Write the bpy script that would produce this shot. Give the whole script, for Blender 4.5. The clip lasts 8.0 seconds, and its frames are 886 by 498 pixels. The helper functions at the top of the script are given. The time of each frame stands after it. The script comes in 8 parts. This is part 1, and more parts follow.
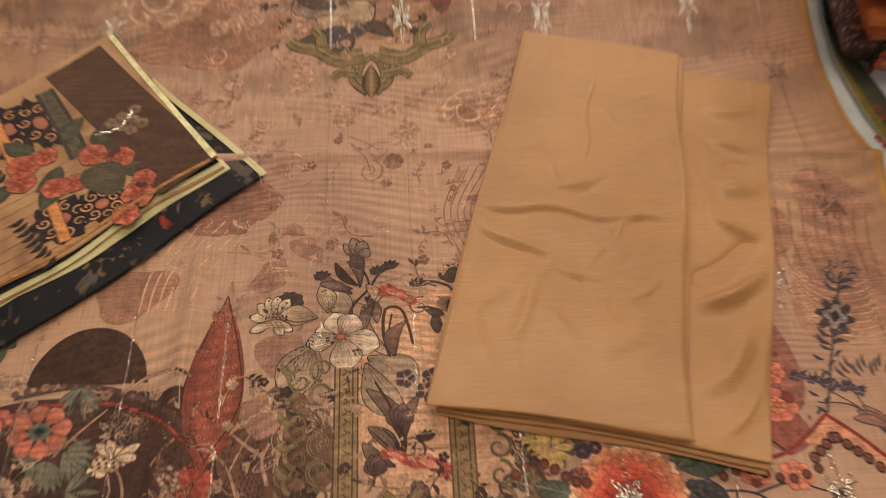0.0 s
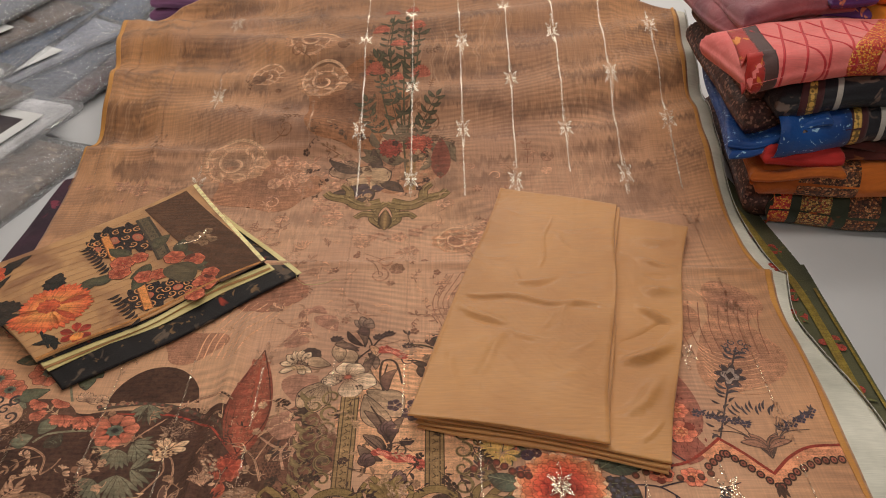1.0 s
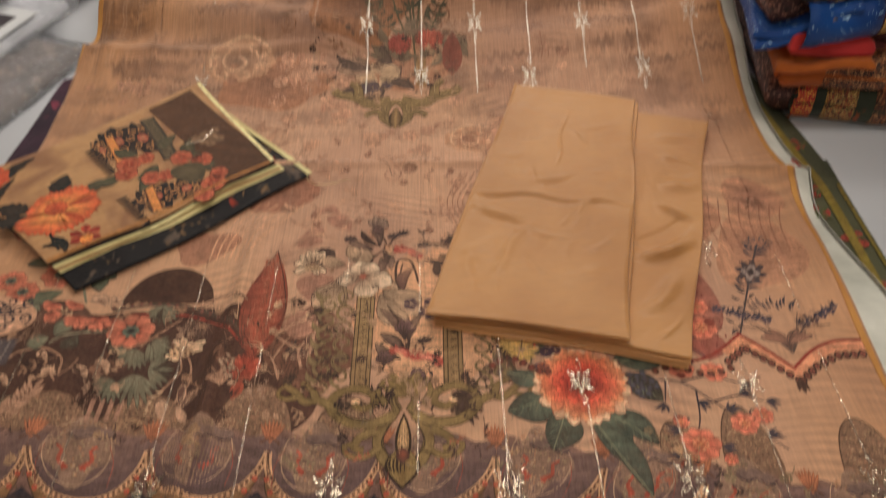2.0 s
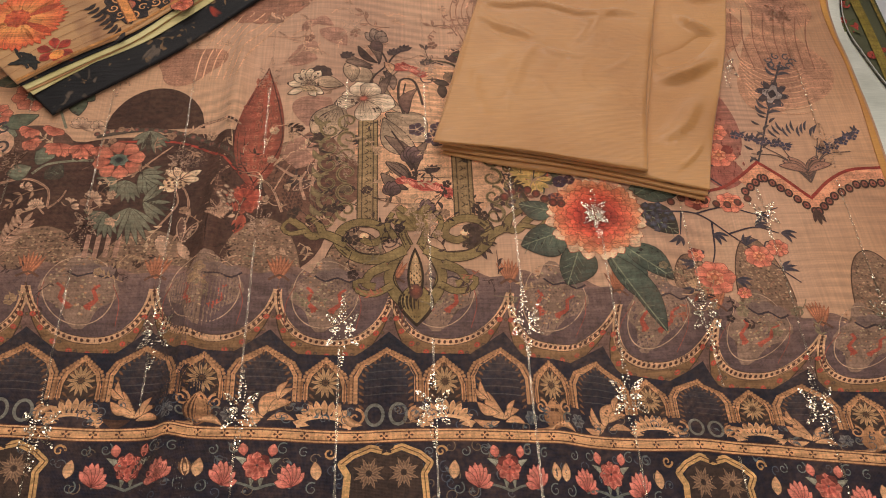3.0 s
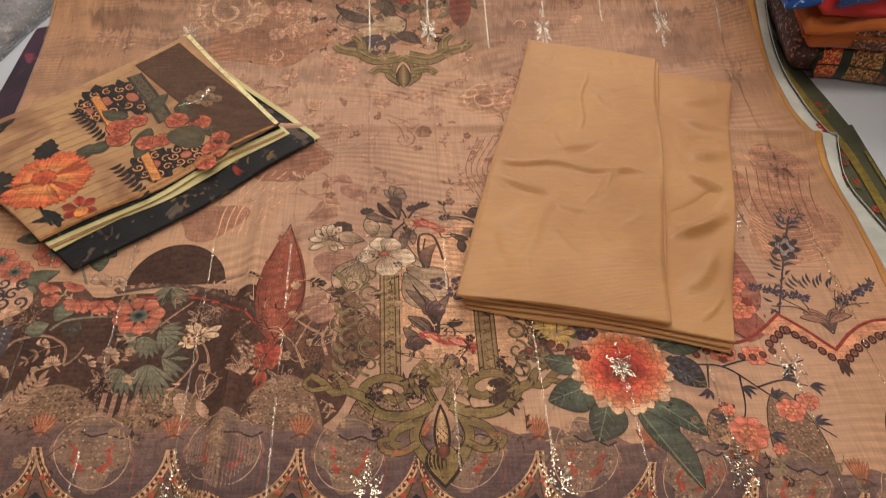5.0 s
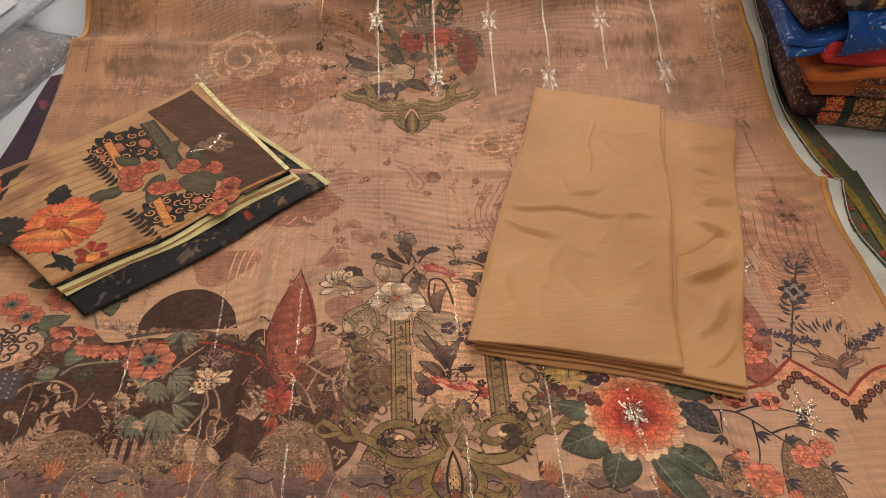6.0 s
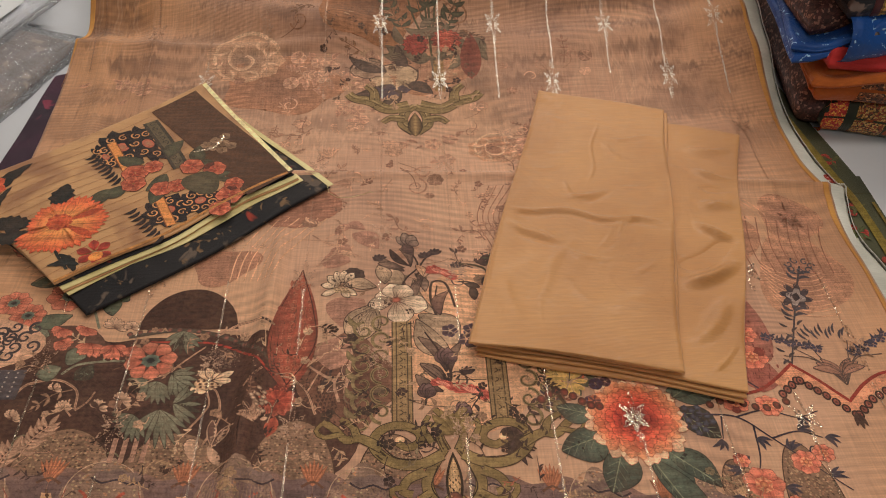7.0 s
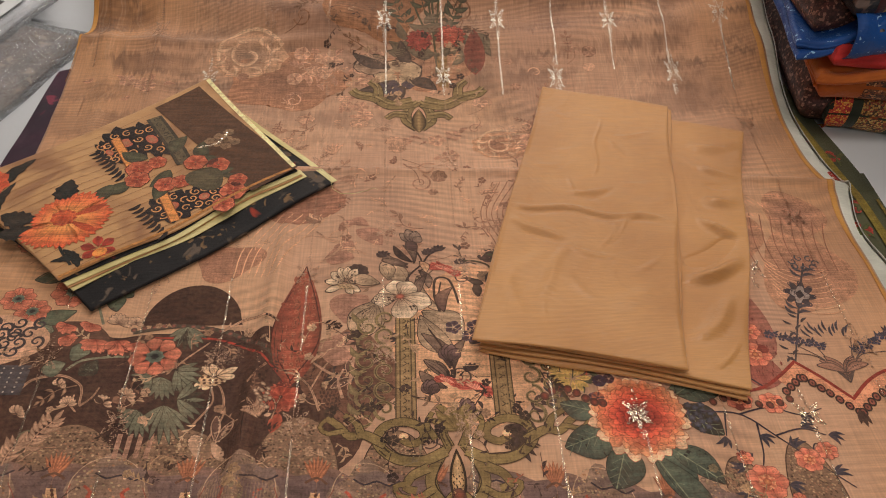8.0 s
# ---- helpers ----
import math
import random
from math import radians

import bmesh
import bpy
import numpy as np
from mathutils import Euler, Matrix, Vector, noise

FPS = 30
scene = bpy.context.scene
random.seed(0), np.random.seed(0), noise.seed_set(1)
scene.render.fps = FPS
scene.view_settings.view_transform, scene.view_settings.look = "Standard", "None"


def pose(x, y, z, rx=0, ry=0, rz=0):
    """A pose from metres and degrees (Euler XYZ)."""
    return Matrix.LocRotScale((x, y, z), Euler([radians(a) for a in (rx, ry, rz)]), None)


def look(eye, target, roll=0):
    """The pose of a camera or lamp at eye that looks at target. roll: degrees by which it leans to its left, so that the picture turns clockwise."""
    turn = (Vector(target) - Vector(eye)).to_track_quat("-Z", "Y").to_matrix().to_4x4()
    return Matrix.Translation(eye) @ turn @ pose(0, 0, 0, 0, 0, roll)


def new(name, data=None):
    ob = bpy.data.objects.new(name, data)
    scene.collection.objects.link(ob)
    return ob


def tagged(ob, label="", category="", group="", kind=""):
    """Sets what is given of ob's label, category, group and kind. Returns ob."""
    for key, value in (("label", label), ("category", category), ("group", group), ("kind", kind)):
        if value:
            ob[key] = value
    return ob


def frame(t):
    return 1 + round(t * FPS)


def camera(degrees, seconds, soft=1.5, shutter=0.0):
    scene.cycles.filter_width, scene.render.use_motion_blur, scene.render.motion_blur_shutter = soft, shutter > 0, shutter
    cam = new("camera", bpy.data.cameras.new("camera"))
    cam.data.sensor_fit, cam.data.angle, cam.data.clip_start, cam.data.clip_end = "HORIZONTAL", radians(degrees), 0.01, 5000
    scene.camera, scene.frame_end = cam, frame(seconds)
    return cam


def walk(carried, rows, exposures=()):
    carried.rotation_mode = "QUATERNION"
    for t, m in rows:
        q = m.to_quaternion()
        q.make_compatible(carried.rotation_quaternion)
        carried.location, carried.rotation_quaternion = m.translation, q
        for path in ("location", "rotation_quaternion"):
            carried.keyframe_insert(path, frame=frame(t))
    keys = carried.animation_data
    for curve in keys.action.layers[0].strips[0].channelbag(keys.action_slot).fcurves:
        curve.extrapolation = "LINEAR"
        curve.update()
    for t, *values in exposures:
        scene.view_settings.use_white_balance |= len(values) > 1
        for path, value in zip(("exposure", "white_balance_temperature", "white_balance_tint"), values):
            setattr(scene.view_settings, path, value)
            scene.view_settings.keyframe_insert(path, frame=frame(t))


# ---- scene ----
from mathutils.bvhtree import BVHTree

cam = camera(57.0, 8.0, soft=1.0, shutter=0.35)
PATH = [
    (0, (0.01, -0.22, 0.683), (0.073, 0.938, -0.946), 0),
    (0.5, (0.052, -0.518, 0.736), (0.043, 1.038, -0.521), -0.5),
    (1, (0.048, -0.558, 0.735), (0.06, 1.052, -0.451), -0.3),
    (1.5, (0.045, -0.561, 0.738), (0.055, 1.049, -0.449), -0.8),
    (2, (0.032, -0.548, 0.71), (0.034, 0.92, -0.649), -1.0),
    (2.2, (0.029, -0.545, 0.694), (0.032, 0.809, -0.777), -0.8),
    (3.3, (-0.018, -0.463, 0.712), (0.062, 0.575, -0.997), 2.2),
    (3.5, (-0.018, -0.461, 0.71), (0.059, 0.579, -0.997), 2.3),
    (4, (-0.033, -0.469, 0.699), (0.058, 0.662, -0.949), 2.8),
    (4.5, (-0.035, -0.472, 0.702), (0.049, 0.748, -0.88), 1.8),
    (5, (-0.049, -0.472, 0.707), (0.06, 0.877, -0.766), 2.1),
    (6.5, (-0.062, -0.474, 0.71), (0.048, 0.956, -0.684), 2.1),
    (7, (-0.061, -0.474, 0.71), (0.045, 0.957, -0.683), 2.3),
    (7.5, (-0.062, -0.474, 0.71), (0.041, 0.95, -0.691), 2.4),
    (8, (-0.063, -0.473, 0.711), (0.038, 0.95, -0.69), 2.3),
]
walk(cam, [(t, look(eye, target, roll)) for t, eye, target, roll in PATH],
     [(0, -0.88, 6500, 10), (2.2, -0.84, 6420, 10), (3.3, -0.70, 6150, 10), (4.5, -0.66, 6150, 10), (5.2, -0.74, 6300, 10), (6.3, -0.80, 6380, 10), (8, -0.80, 6380, 10)])

# ---------------------------------------------------------------- light
world = bpy.data.worlds.new("shop_world")
world.use_nodes = True
world.node_tree.nodes["Background"].inputs[0].default_value = (1.0, 0.9, 0.8, 1)
world.node_tree.nodes["Background"].inputs[1].default_value = 0.05
scene.world = world


def ceiling_lamp(x, y, long, wide, power, colour=(1.0, 0.94, 0.855)):
    lamp = bpy.data.lights.new("ceiling_panel_lamp", "AREA")
    lamp.shape, lamp.size, lamp.size_y, lamp.energy, lamp.color = "RECTANGLE", long, wide, power, colour
    ob = new("ceiling_panel_lamp", lamp)
    ob.matrix_world = pose(x, y, 1.93)
    return ob


# rows of panel lamps along the shop's ceiling
for lx, ly, long, power in ((-0.6, 2.5, 1.2, 40), (0.8, 2.3, 1.2, 40), (0.2, 1.2, 1.6, 13), (0.1, 0.0, 1.4, 18), (0.2, -1.7, 2.0, 25)):
    ceiling_lamp(lx, ly, long, 0.3, power)


# ---------------------------------------------------------------- materials
def C(r, g, b, gain=1.25):
    """A dye's base colour from 0-255 values."""
    out = []
    for v in (r, g, b):
        v = v / 255
        out.append(min(0.95, gain * (v / 12.92 if v <= 0.04045 else ((v + 0.055) / 1.055) ** 2.4)))
    return tuple(out)


def nodes_of(name):
    m = bpy.data.materials.new(name)
    m.use_nodes = True
    t = m.node_tree
    return m, t, t.nodes["Principled BSDF"]


def add(t, kind, **values):
    n = t.nodes.new(kind)
    for key, value in values.items():
        n.inputs[key].default_value = value
    return n


def coords(t, scale=(1, 1, 1), rot=(0, 0, 0)):
    c = t.nodes.new("ShaderNodeTexCoord")
    m = add(t, "ShaderNodeMapping", Scale=scale, Rotation=rot)
    t.links.new(c.outputs["Object"], m.inputs["Vector"])
    return m.outputs["Vector"]


def noise_node(t, scale, detail=3, vec=None, rough=0.5, distortion=0.0):
    n = add(t, "ShaderNodeTexNoise", Scale=scale, Detail=detail, Roughness=rough, Distortion=distortion)
    t.links.new(vec or coords(t), n.inputs["Vector"])
    return n.outputs["Fac"]


def ramp(t, fac, stops):
    r = t.nodes.new("ShaderNodeValToRGB")
    while len(r.color_ramp.elements) < len(stops):
        r.color_ramp.elements.new(0.5)
    for e, (p, c) in zip(r.color_ramp.elements, stops):
        e.position, e.color = p, (*c, 1) if len(c) == 3 else c
    t.links.new(fac, r.inputs[0])
    return r.outputs[0]


def mix(t, a, b, fac, blend="MIX"):
    n = t.nodes.new("ShaderNodeMix")
    n.data_type, n.blend_type = "RGBA", blend
    for socket, value in ((n.inputs[0], fac), (n.inputs[6], a), (n.inputs[7], b)):
        if isinstance(value, (int, float)):
            socket.default_value = value
        elif isinstance(value, tuple):
            socket.default_value = (*value, 1) if len(value) == 3 else value
        else:
            t.links.new(value, socket)
    return n.outputs[2]


def math_node(t, op, a, b=0.0):
    n = t.nodes.new("ShaderNodeMath")
    n.operation = op
    for socket, value in zip(n.inputs, (a, b)):
        if isinstance(value, (int, float)):
            socket.default_value = value
        else:
            t.links.new(value, socket)
    return n.outputs[0]


def grey(v):
    return (v, v, v)


def weave(t, bsdf, size=0.0011, strength=0.25, extra=None):
    """Fine woven relief: two crossed sets of threads and a little slub."""
    w1 = add(t, "ShaderNodeTexWave", Scale=0.31 / size, Distortion=1.2, Detail=1.0)
    w2 = add(t, "ShaderNodeTexWave", Scale=0.31 / size, Distortion=1.2, Detail=1.0)
    w2.bands_direction = "Y"
    v = coords(t)
    t.links.new(v, w1.inputs["Vector"])
    t.links.new(v, w2.inputs["Vector"])
    h = math_node(t, "ADD", w1.outputs["Fac"], w2.outputs["Fac"])
    slub = noise_node(t, 1, 3, coords(t, (60, 700, 60)))
    h = math_node(t, "ADD", h, slub)
    bump = add(t, "ShaderNodeBump", Strength=strength, Distance=size * 0.5)
    t.links.new(h, bump.inputs["Height"])
    if extra is not None:
        b2 = add(t, "ShaderNodeBump", Strength=0.8, Distance=0.010)
        t.links.new(extra, b2.inputs["Height"])
        t.links.new(bump.outputs[0], b2.inputs["Normal"])
        bump = b2
    t.links.new(bump.outputs[0], bsdf.inputs["Normal"])


def cloth_material(name, colour, dark=None, rough=0.75, sheen=0.15, spots=None, fine=0.0011, crumple=0.0, scale=9.0, gloss=0.4):
    m, t, b = nodes_of(name)
    dark = dark or tuple(c * 0.6 for c in colour)
    col = ramp(t, noise_node(t, scale, 5), [(0.32, dark), (0.62, colour)])
    col = mix(t, col, ramp(t, noise_node(t, 1, 2, coords(t, (45, 900, 45))), [(0.3, grey(0.82)), (0.7, grey(1.0))]), 0.8, "MULTIPLY")
    for tint, size, low, high in spots or ():
        col = mix(t, col, tint, ramp(t, noise_node(t, size, 2, distortion=0.6), [(low, grey(0)), (high, grey(1))]))
    t.links.new(col, b.inputs["Base Color"])
    b.inputs["Roughness"].default_value = rough
    b.inputs["Sheen Weight"].default_value = sheen
    b.inputs["Specular IOR Level"].default_value = gloss
    weave(t, b, fine, 0.3, math_node(t, "MULTIPLY", noise_node(t, 11, 3, None, 0.5, 1.2), crumple) if crumple else None)
    return m


def organza_material():
    """Peach-tan printed organza, two sheer layers that show through each other."""
    m, t, b = nodes_of("peach_organza")
    base = ramp(t, noise_node(t, 2.6, 4), [(0.3, C(176, 130, 103)), (0.5, C(202, 153, 120)), (0.72, C(205, 153, 112))])
    pos = t.nodes.new("ShaderNodeTexCoord")
    sep = t.nodes.new("ShaderNodeSeparateXYZ")
    t.links.new(pos.outputs["Object"], sep.inputs[0])
    # the yoke is dyed more golden, its tones darkened for shade in the folds
    far = t.nodes.new("ShaderNodeMapRange")
    far.inputs["From Min"].default_value, far.inputs["From Max"].default_value = 0.45, 0.95
    t.links.new(sep.outputs["Y"], far.inputs["Value"])
    golden = ramp(t, noise_node(t, 3.1, 3), [(0.3, C(134, 88, 54)), (0.7, C(176, 122, 76))])
    col = mix(t, base, golden, math_node(t, "MULTIPLY", far.outputs[0], 0.85))
    # side panels are dyed orange-tan
    side = t.nodes.new("ShaderNodeMapRange")
    side.inputs["From Min"].default_value, side.inputs["From Max"].default_value = 0.36, 0.5
    t.links.new(math_node(t, "ABSOLUTE", sep.outputs["X"]), side.inputs["Value"])
    col = mix(t, col, C(190, 130, 74), math_node(t, "MULTIPLY", side.outputs[0], 0.45))
    # brown smudged rows of the layer underneath
    # their edges run out along the warp, thread by thread
    comb = math_node(t, "ADD", sep.outputs["Y"], math_node(t, "MULTIPLY", noise_node(t, 1, 3, coords(t, (170, 7, 1))), 0.045))
    brushed = t.nodes.new("ShaderNodeCombineXYZ")
    t.links.new(math_node(t, "MULTIPLY", sep.outputs["X"], 6.5), brushed.inputs["X"])
    t.links.new(math_node(t, "MULTIPLY", comb, 25.0), brushed.inputs["Y"])
    rows = noise_node(t, 1, 2, brushed.outputs[0], 0.5, 0.3)
    dashes = noise_node(t, 1, 2, coords(t, (38, 24, 1)), 0.6)
    smudge = math_node(t, "MULTIPLY", ramp(t, rows, [(0.45, grey(0)), (0.61, grey(1))]),
                       ramp(t, dashes, [(0.3, grey(0.35)), (0.62, grey(1))]))
    yoke = t.nodes.new("ShaderNodeMapRange")
    yoke.inputs["From Min"].default_value, yoke.inputs["From Max"].default_value = 0.4, 0.62
    yoke.inputs["To Min"].default_value = 0.12
    t.links.new(sep.outputs["Y"], yoke.inputs["Value"])
    col = mix(t, col, C(92, 58, 38), math_node(t, "MULTIPLY", math_node(t, "MULTIPLY", smudge, yoke.outputs[0]), 0.72))
    # watered-silk lines
    wave = add(t, "ShaderNodeTexWave", Scale=11.0, Distortion=11.0, Detail=2.5)
    wave.inputs["Detail Scale"].default_value = 0.55
    t.links.new(coords(t, (1.0, 1.6, 1)), wave.inputs["Vector"])
    lines = ramp(t, wave.outputs["Fac"], [(0.74, grey(0)), (0.9, grey(1)), (1.0, grey(0.2))])
    patch = ramp(t, noise_node(t, 5.5, 2), [(0.45, grey(0)), (0.62, grey(1))])
    col = mix(t, col, C(222, 176, 140), math_node(t, "MULTIPLY", math_node(t, "MULTIPLY", lines, patch), 0.24))
    patch2 = ramp(t, noise_node(t, 4.2, 2, coords(t, (1.2, 1, 1), (0, 0, 0.7))), [(0.5, grey(0)), (0.66, grey(1))])
    col = mix(t, col, C(158, 112, 88), math_node(t, "MULTIPLY", patch2, 0.38))
    # slubs along the weft
    slub = noise_node(t, 1, 3, coords(t, (22, 520, 1)))
    col = mix(t, col, ramp(t, slub, [(0.28, grey(0.82)), (0.72, grey(1.1))]), 0.8, "MULTIPLY")
    warp = noise_node(t, 1, 2, coords(t, (420, 16, 1)))
    col = mix(t, col, ramp(t, warp, [(0.3, grey(0.84)), (0.7, grey(1.07))]), 0.85, "MULTIPLY")
    # moire of the two layers: curved hairlines that come and go in patches
    moire = add(t, "ShaderNodeTexWave", Scale=30.0, Distortion=85.0, Detail=1.0)
    moire.bands_direction = "Y"
    moire.inputs["Detail Scale"].default_value = 0.11
    t.links.new(coords(t, (0.7, 1.0, 1)), moire.inputs["Vector"])
    veil = ramp(t, noise_node(t, 6.5, 2, coords(t, (1, 1.3, 1), (0.3, 0, 0.2))), [(0.42, grey(0)), (0.58, grey(0.95))])
    col = mix(t, col, ramp(t, moire.outputs["Fac"], [(0.1, grey(0.84)), (0.9, grey(1.07))]), veil, "MULTIPLY")
    t.links.new(col, b.inputs["Base Color"])
    b.inputs["Roughness"].default_value = 0.6
    b.inputs["Sheen Weight"].default_value = 0.25
    b.inputs["Specular IOR Level"].default_value = 0.35
    weave(t, b, 0.0012, 0.35)
    return m


def print_material(name="printed_dye", rough=0.62, fade=(0.72, 1.1), sheer=0.06):
    """Dye printed on cloth: its colour comes from the motif, broken up by thread and wear."""
    m, t, b = nodes_of(name)
    a = t.nodes.new("ShaderNodeAttribute")
    a.attribute_name = "dye"
    col = mix(t, a.outputs["Color"], ramp(t, noise_node(t, 70, 3), [(0.3, grey(fade[0])), (0.7, grey(fade[1]))]), 1.0, "MULTIPLY")
    fine = noise_node(t, 260, 4, None, 0.7, 1.5)
    col = mix(t, col, ramp(t, fine, [(0.36, grey(0.55)), (0.5, grey(1.0)), (0.66, grey(1.2))]), 0.8, "MULTIPLY")
    slub = noise_node(t, 1, 3, coords(t, (22, 520, 1)))
    col = mix(t, col, ramp(t, slub, [(0.28, grey(0.64)), (0.72, grey(1.14))]), 0.9, "MULTIPLY")
    warp = noise_node(t, 1, 2, coords(t, (420, 16, 1)))
    col = mix(t, col, ramp(t, warp, [(0.3, grey(0.80)), (0.7, grey(1.10))]), 0.85, "MULTIPLY")
    moire = add(t, "ShaderNodeTexWave", Scale=30.0, Distortion=85.0, Detail=1.0)
    moire.bands_direction = "Y"
    moire.inputs["Detail Scale"].default_value = 0.11
    t.links.new(coords(t, (0.7, 1.0, 1)), moire.inputs["Vector"])
    veil = ramp(t, noise_node(t, 6.5, 2, coords(t, (1, 1.3, 1), (0.3, 0, 0.2))), [(0.42, grey(0)), (0.58, grey(0.95))])
    col = mix(t, col, ramp(t, moire.outputs["Fac"], [(0.1, grey(0.80)), (0.9, grey(1.10))]), veil, "MULTIPLY")
    ground = ramp(t, noise_node(t, 190, 2), [(0.35, grey(sheer * 0.6)), (0.72, grey(min(1.0, sheer * 1.9)))])
    worn = ramp(t, noise_node(t, 16, 4), [(0.35, grey(0.5)), (0.68, grey(1.6))])
    col = mix(t, col, C(180, 132, 102), math_node(t, "MULTIPLY", ground, worn))
    t.links.new(col, b.inputs["Base Color"])
    b.inputs["Roughness"].default_value = rough
    b.inputs["Sheen Weight"].default_value = 0.06
    b.inputs["Specular IOR Level"].default_value = 0.22
    weave(t, b, 0.0012, 0.35)
    return m


def metal_material(name, colour, rough):
    m, t, b = nodes_of(name)
    info = t.nodes.new("ShaderNodeNewGeometry")
    col = ramp(t, info.outputs["Random Per Island"], [(0.0, tuple(c * 0.75 for c in colour)), (1.0, colour)])
    t.links.new(col, b.inputs["Base Color"])
    b.inputs["Metallic"].default_value = 1.0
    b.inputs["Roughness"].default_value = rough
    return m


def mosaic_material(name, palette, scale, rough=0.6):
    """Closely printed small figures: cells of a few colours with dark outlines."""
    m, t, b = nodes_of(name)
    v = add(t, "ShaderNodeTexVoronoi", Scale=scale, Randomness=0.55)
    e = add(t, "ShaderNodeTexVoronoi", Scale=scale, Randomness=0.55)
    e.feature = "DISTANCE_TO_EDGE"
    wander = t.nodes.new("ShaderNodeVectorMath")
    wander.operation = "MULTIPLY_ADD"
    warp = add(t, "ShaderNodeTexNoise", Scale=scale * 0.6, Detail=3.0)
    t.links.new(coords(t), warp.inputs["Vector"])
    t.links.new(warp.outputs["Color"], wander.inputs[0])
    wander.inputs[1].default_value = (1.3 / scale,) * 3
    t.links.new(coords(t), wander.inputs[2])
    vec = wander.outputs[0]
    t.links.new(vec, v.inputs["Vector"])
    t.links.new(vec, e.inputs["Vector"])
    sep = t.nodes.new("ShaderNodeSeparateColor")
    t.links.new(v.outputs["Color"], sep.inputs[0])
    n = len(palette)
    r = t.nodes.new("ShaderNodeValToRGB")
    r.color_ramp.interpolation = "CONSTANT"
    while len(r.color_ramp.elements) < n:
        r.color_ramp.elements.new(0.5)
    for i, (el, c) in enumerate(zip(r.color_ramp.elements, palette)):
        el.position, el.color = i / n, (*c, 1)
    t.links.new(sep.outputs[0], r.inputs[0])
    core = ramp(t, v.outputs["Distance"], [(0.12, grey(1.5)), (0.3, grey(0.9))])
    col = mix(t, r.outputs[0], core, 0.7, "MULTIPLY")
    col = mix(t, palette[0], col, ramp(t, e.outputs["Distance"], [(0.02, grey(0.25)), (0.08, grey(1))]))
    t.links.new(col, b.inputs["Base Color"])
    b.inputs["Roughness"].default_value = rough
    weave(t, b, 0.0012, 0.3, noise_node(t, 11, 3, None, 0.5, 1.2))
    return m


def dotted_braid(name, gold, dark, pitch):
    """Woven braid with a row of gold rings."""
    m, t, b = nodes_of(name)
    v = add(t, "ShaderNodeTexVoronoi", Scale=1 / pitch, Randomness=0.1)
    t.links.new(coords(t), v.inputs["Vector"])
    ring = ramp(t, v.outputs["Distance"], [(0.20, dark), (0.26, gold), (0.50, gold), (0.58, dark)])
    t.links.new(mix(t, ring, gold, 0.25), b.inputs["Base Color"])
    b.inputs["Roughness"].default_value = 0.5
    weave(t, b, 0.0011, 0.3)
    return m


def plastic_film():
    m, t, b = nodes_of("clear_plastic_film")
    tr = t.nodes.new("ShaderNodeBsdfTransparent")
    gl = add(t, "ShaderNodeBsdfGlossy", Roughness=0.07)
    df = add(t, "ShaderNodeBsdfDiffuse", Color=(0.84, 0.86, 0.90, 1))
    bump = add(t, "ShaderNodeBump", Strength=1.0, Distance=0.02)
    t.links.new(noise_node(t, 26, 5, coords(t, (1, 0.5, 1)), 0.65, 2.0), bump.inputs["Height"])
    t.links.new(bump.outputs[0], gl.inputs["Normal"])
    fres = add(t, "ShaderNodeFresnel", IOR=1.45)
    t.links.new(bump.outputs[0], fres.inputs["Normal"])
    milky = t.nodes.new("ShaderNodeMixShader")
    milky.inputs[0].default_value = 0.19
    t.links.new(tr.outputs[0], milky.inputs[1])
    t.links.new(df.outputs[0], milky.inputs[2])
    out = t.nodes.new("ShaderNodeMixShader")
    t.links.new(math_node(t, "MULTIPLY", fres.outputs[0], 1.3), out.inputs[0])
    t.links.new(milky.outputs[0], out.inputs[1])
    t.links.new(gl.outputs[0], out.inputs[2])
    t.links.new(out.outputs[0], t.nodes["Material Output"].inputs["Surface"])
    return m


def plain_material(name, colour, rough=0.6, vary=0.08, scale=6.0):
    m, t, b = nodes_of(name)
    low = tuple(c * (1 - vary) for c in colour)
    t.links.new(ramp(t, noise_node(t, scale, 5), [(0.35, low), (0.65, colour)]), b.inputs["Base Color"])
    b.inputs["Roughness"].default_value = rough
    bump = add(t, "ShaderNodeBump", Strength=0.12, Distance=0.002)
    t.links.new(noise_node(t, 160, 3), bump.inputs["Height"])
    t.links.new(bump.outputs[0], b.inputs["Normal"])
    return m


ORGANZA = organza_material()
DYE = print_material()
SATIN_DYE = print_material("printed_silk_dye", 0.45, (0.8, 1.06), 0.04)
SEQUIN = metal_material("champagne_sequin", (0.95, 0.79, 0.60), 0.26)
# the same sequin coloured pale for sparkle, and dark for missing the lamps
SEQUIN_LIT = metal_material("lit_champagne_sequin", (0.98, 0.88, 0.72), 0.42)
SEQUIN_UNLIT = metal_material("unlit_champagne_sequin", (0.50, 0.30, 0.20), 0.42)
SELVEDGE = cloth_material("golden_selvedge", C(206, 146, 72), C(176, 116, 52), 0.6)
NET = cloth_material("pale_lining_net", C(226, 222, 208), C(180, 178, 164), 0.6)
YELLOW_EDGE = cloth_material("pale_yellow_edging", C(224, 208, 150), C(192, 170, 108), 0.6)
TAN_SILK = cloth_material("camel_silk", C(196, 140, 82), C(176, 120, 66), 0.33, 0.25, scale=6, crumple=0.45, gloss=0.55)
WHITE = plain_material("white_table_laminate", (0.83, 0.83, 0.85), 0.45, 0.05, 4)
PAPER = plain_material("white_card", (0.78, 0.78, 0.78), 0.55, 0.06, 9)
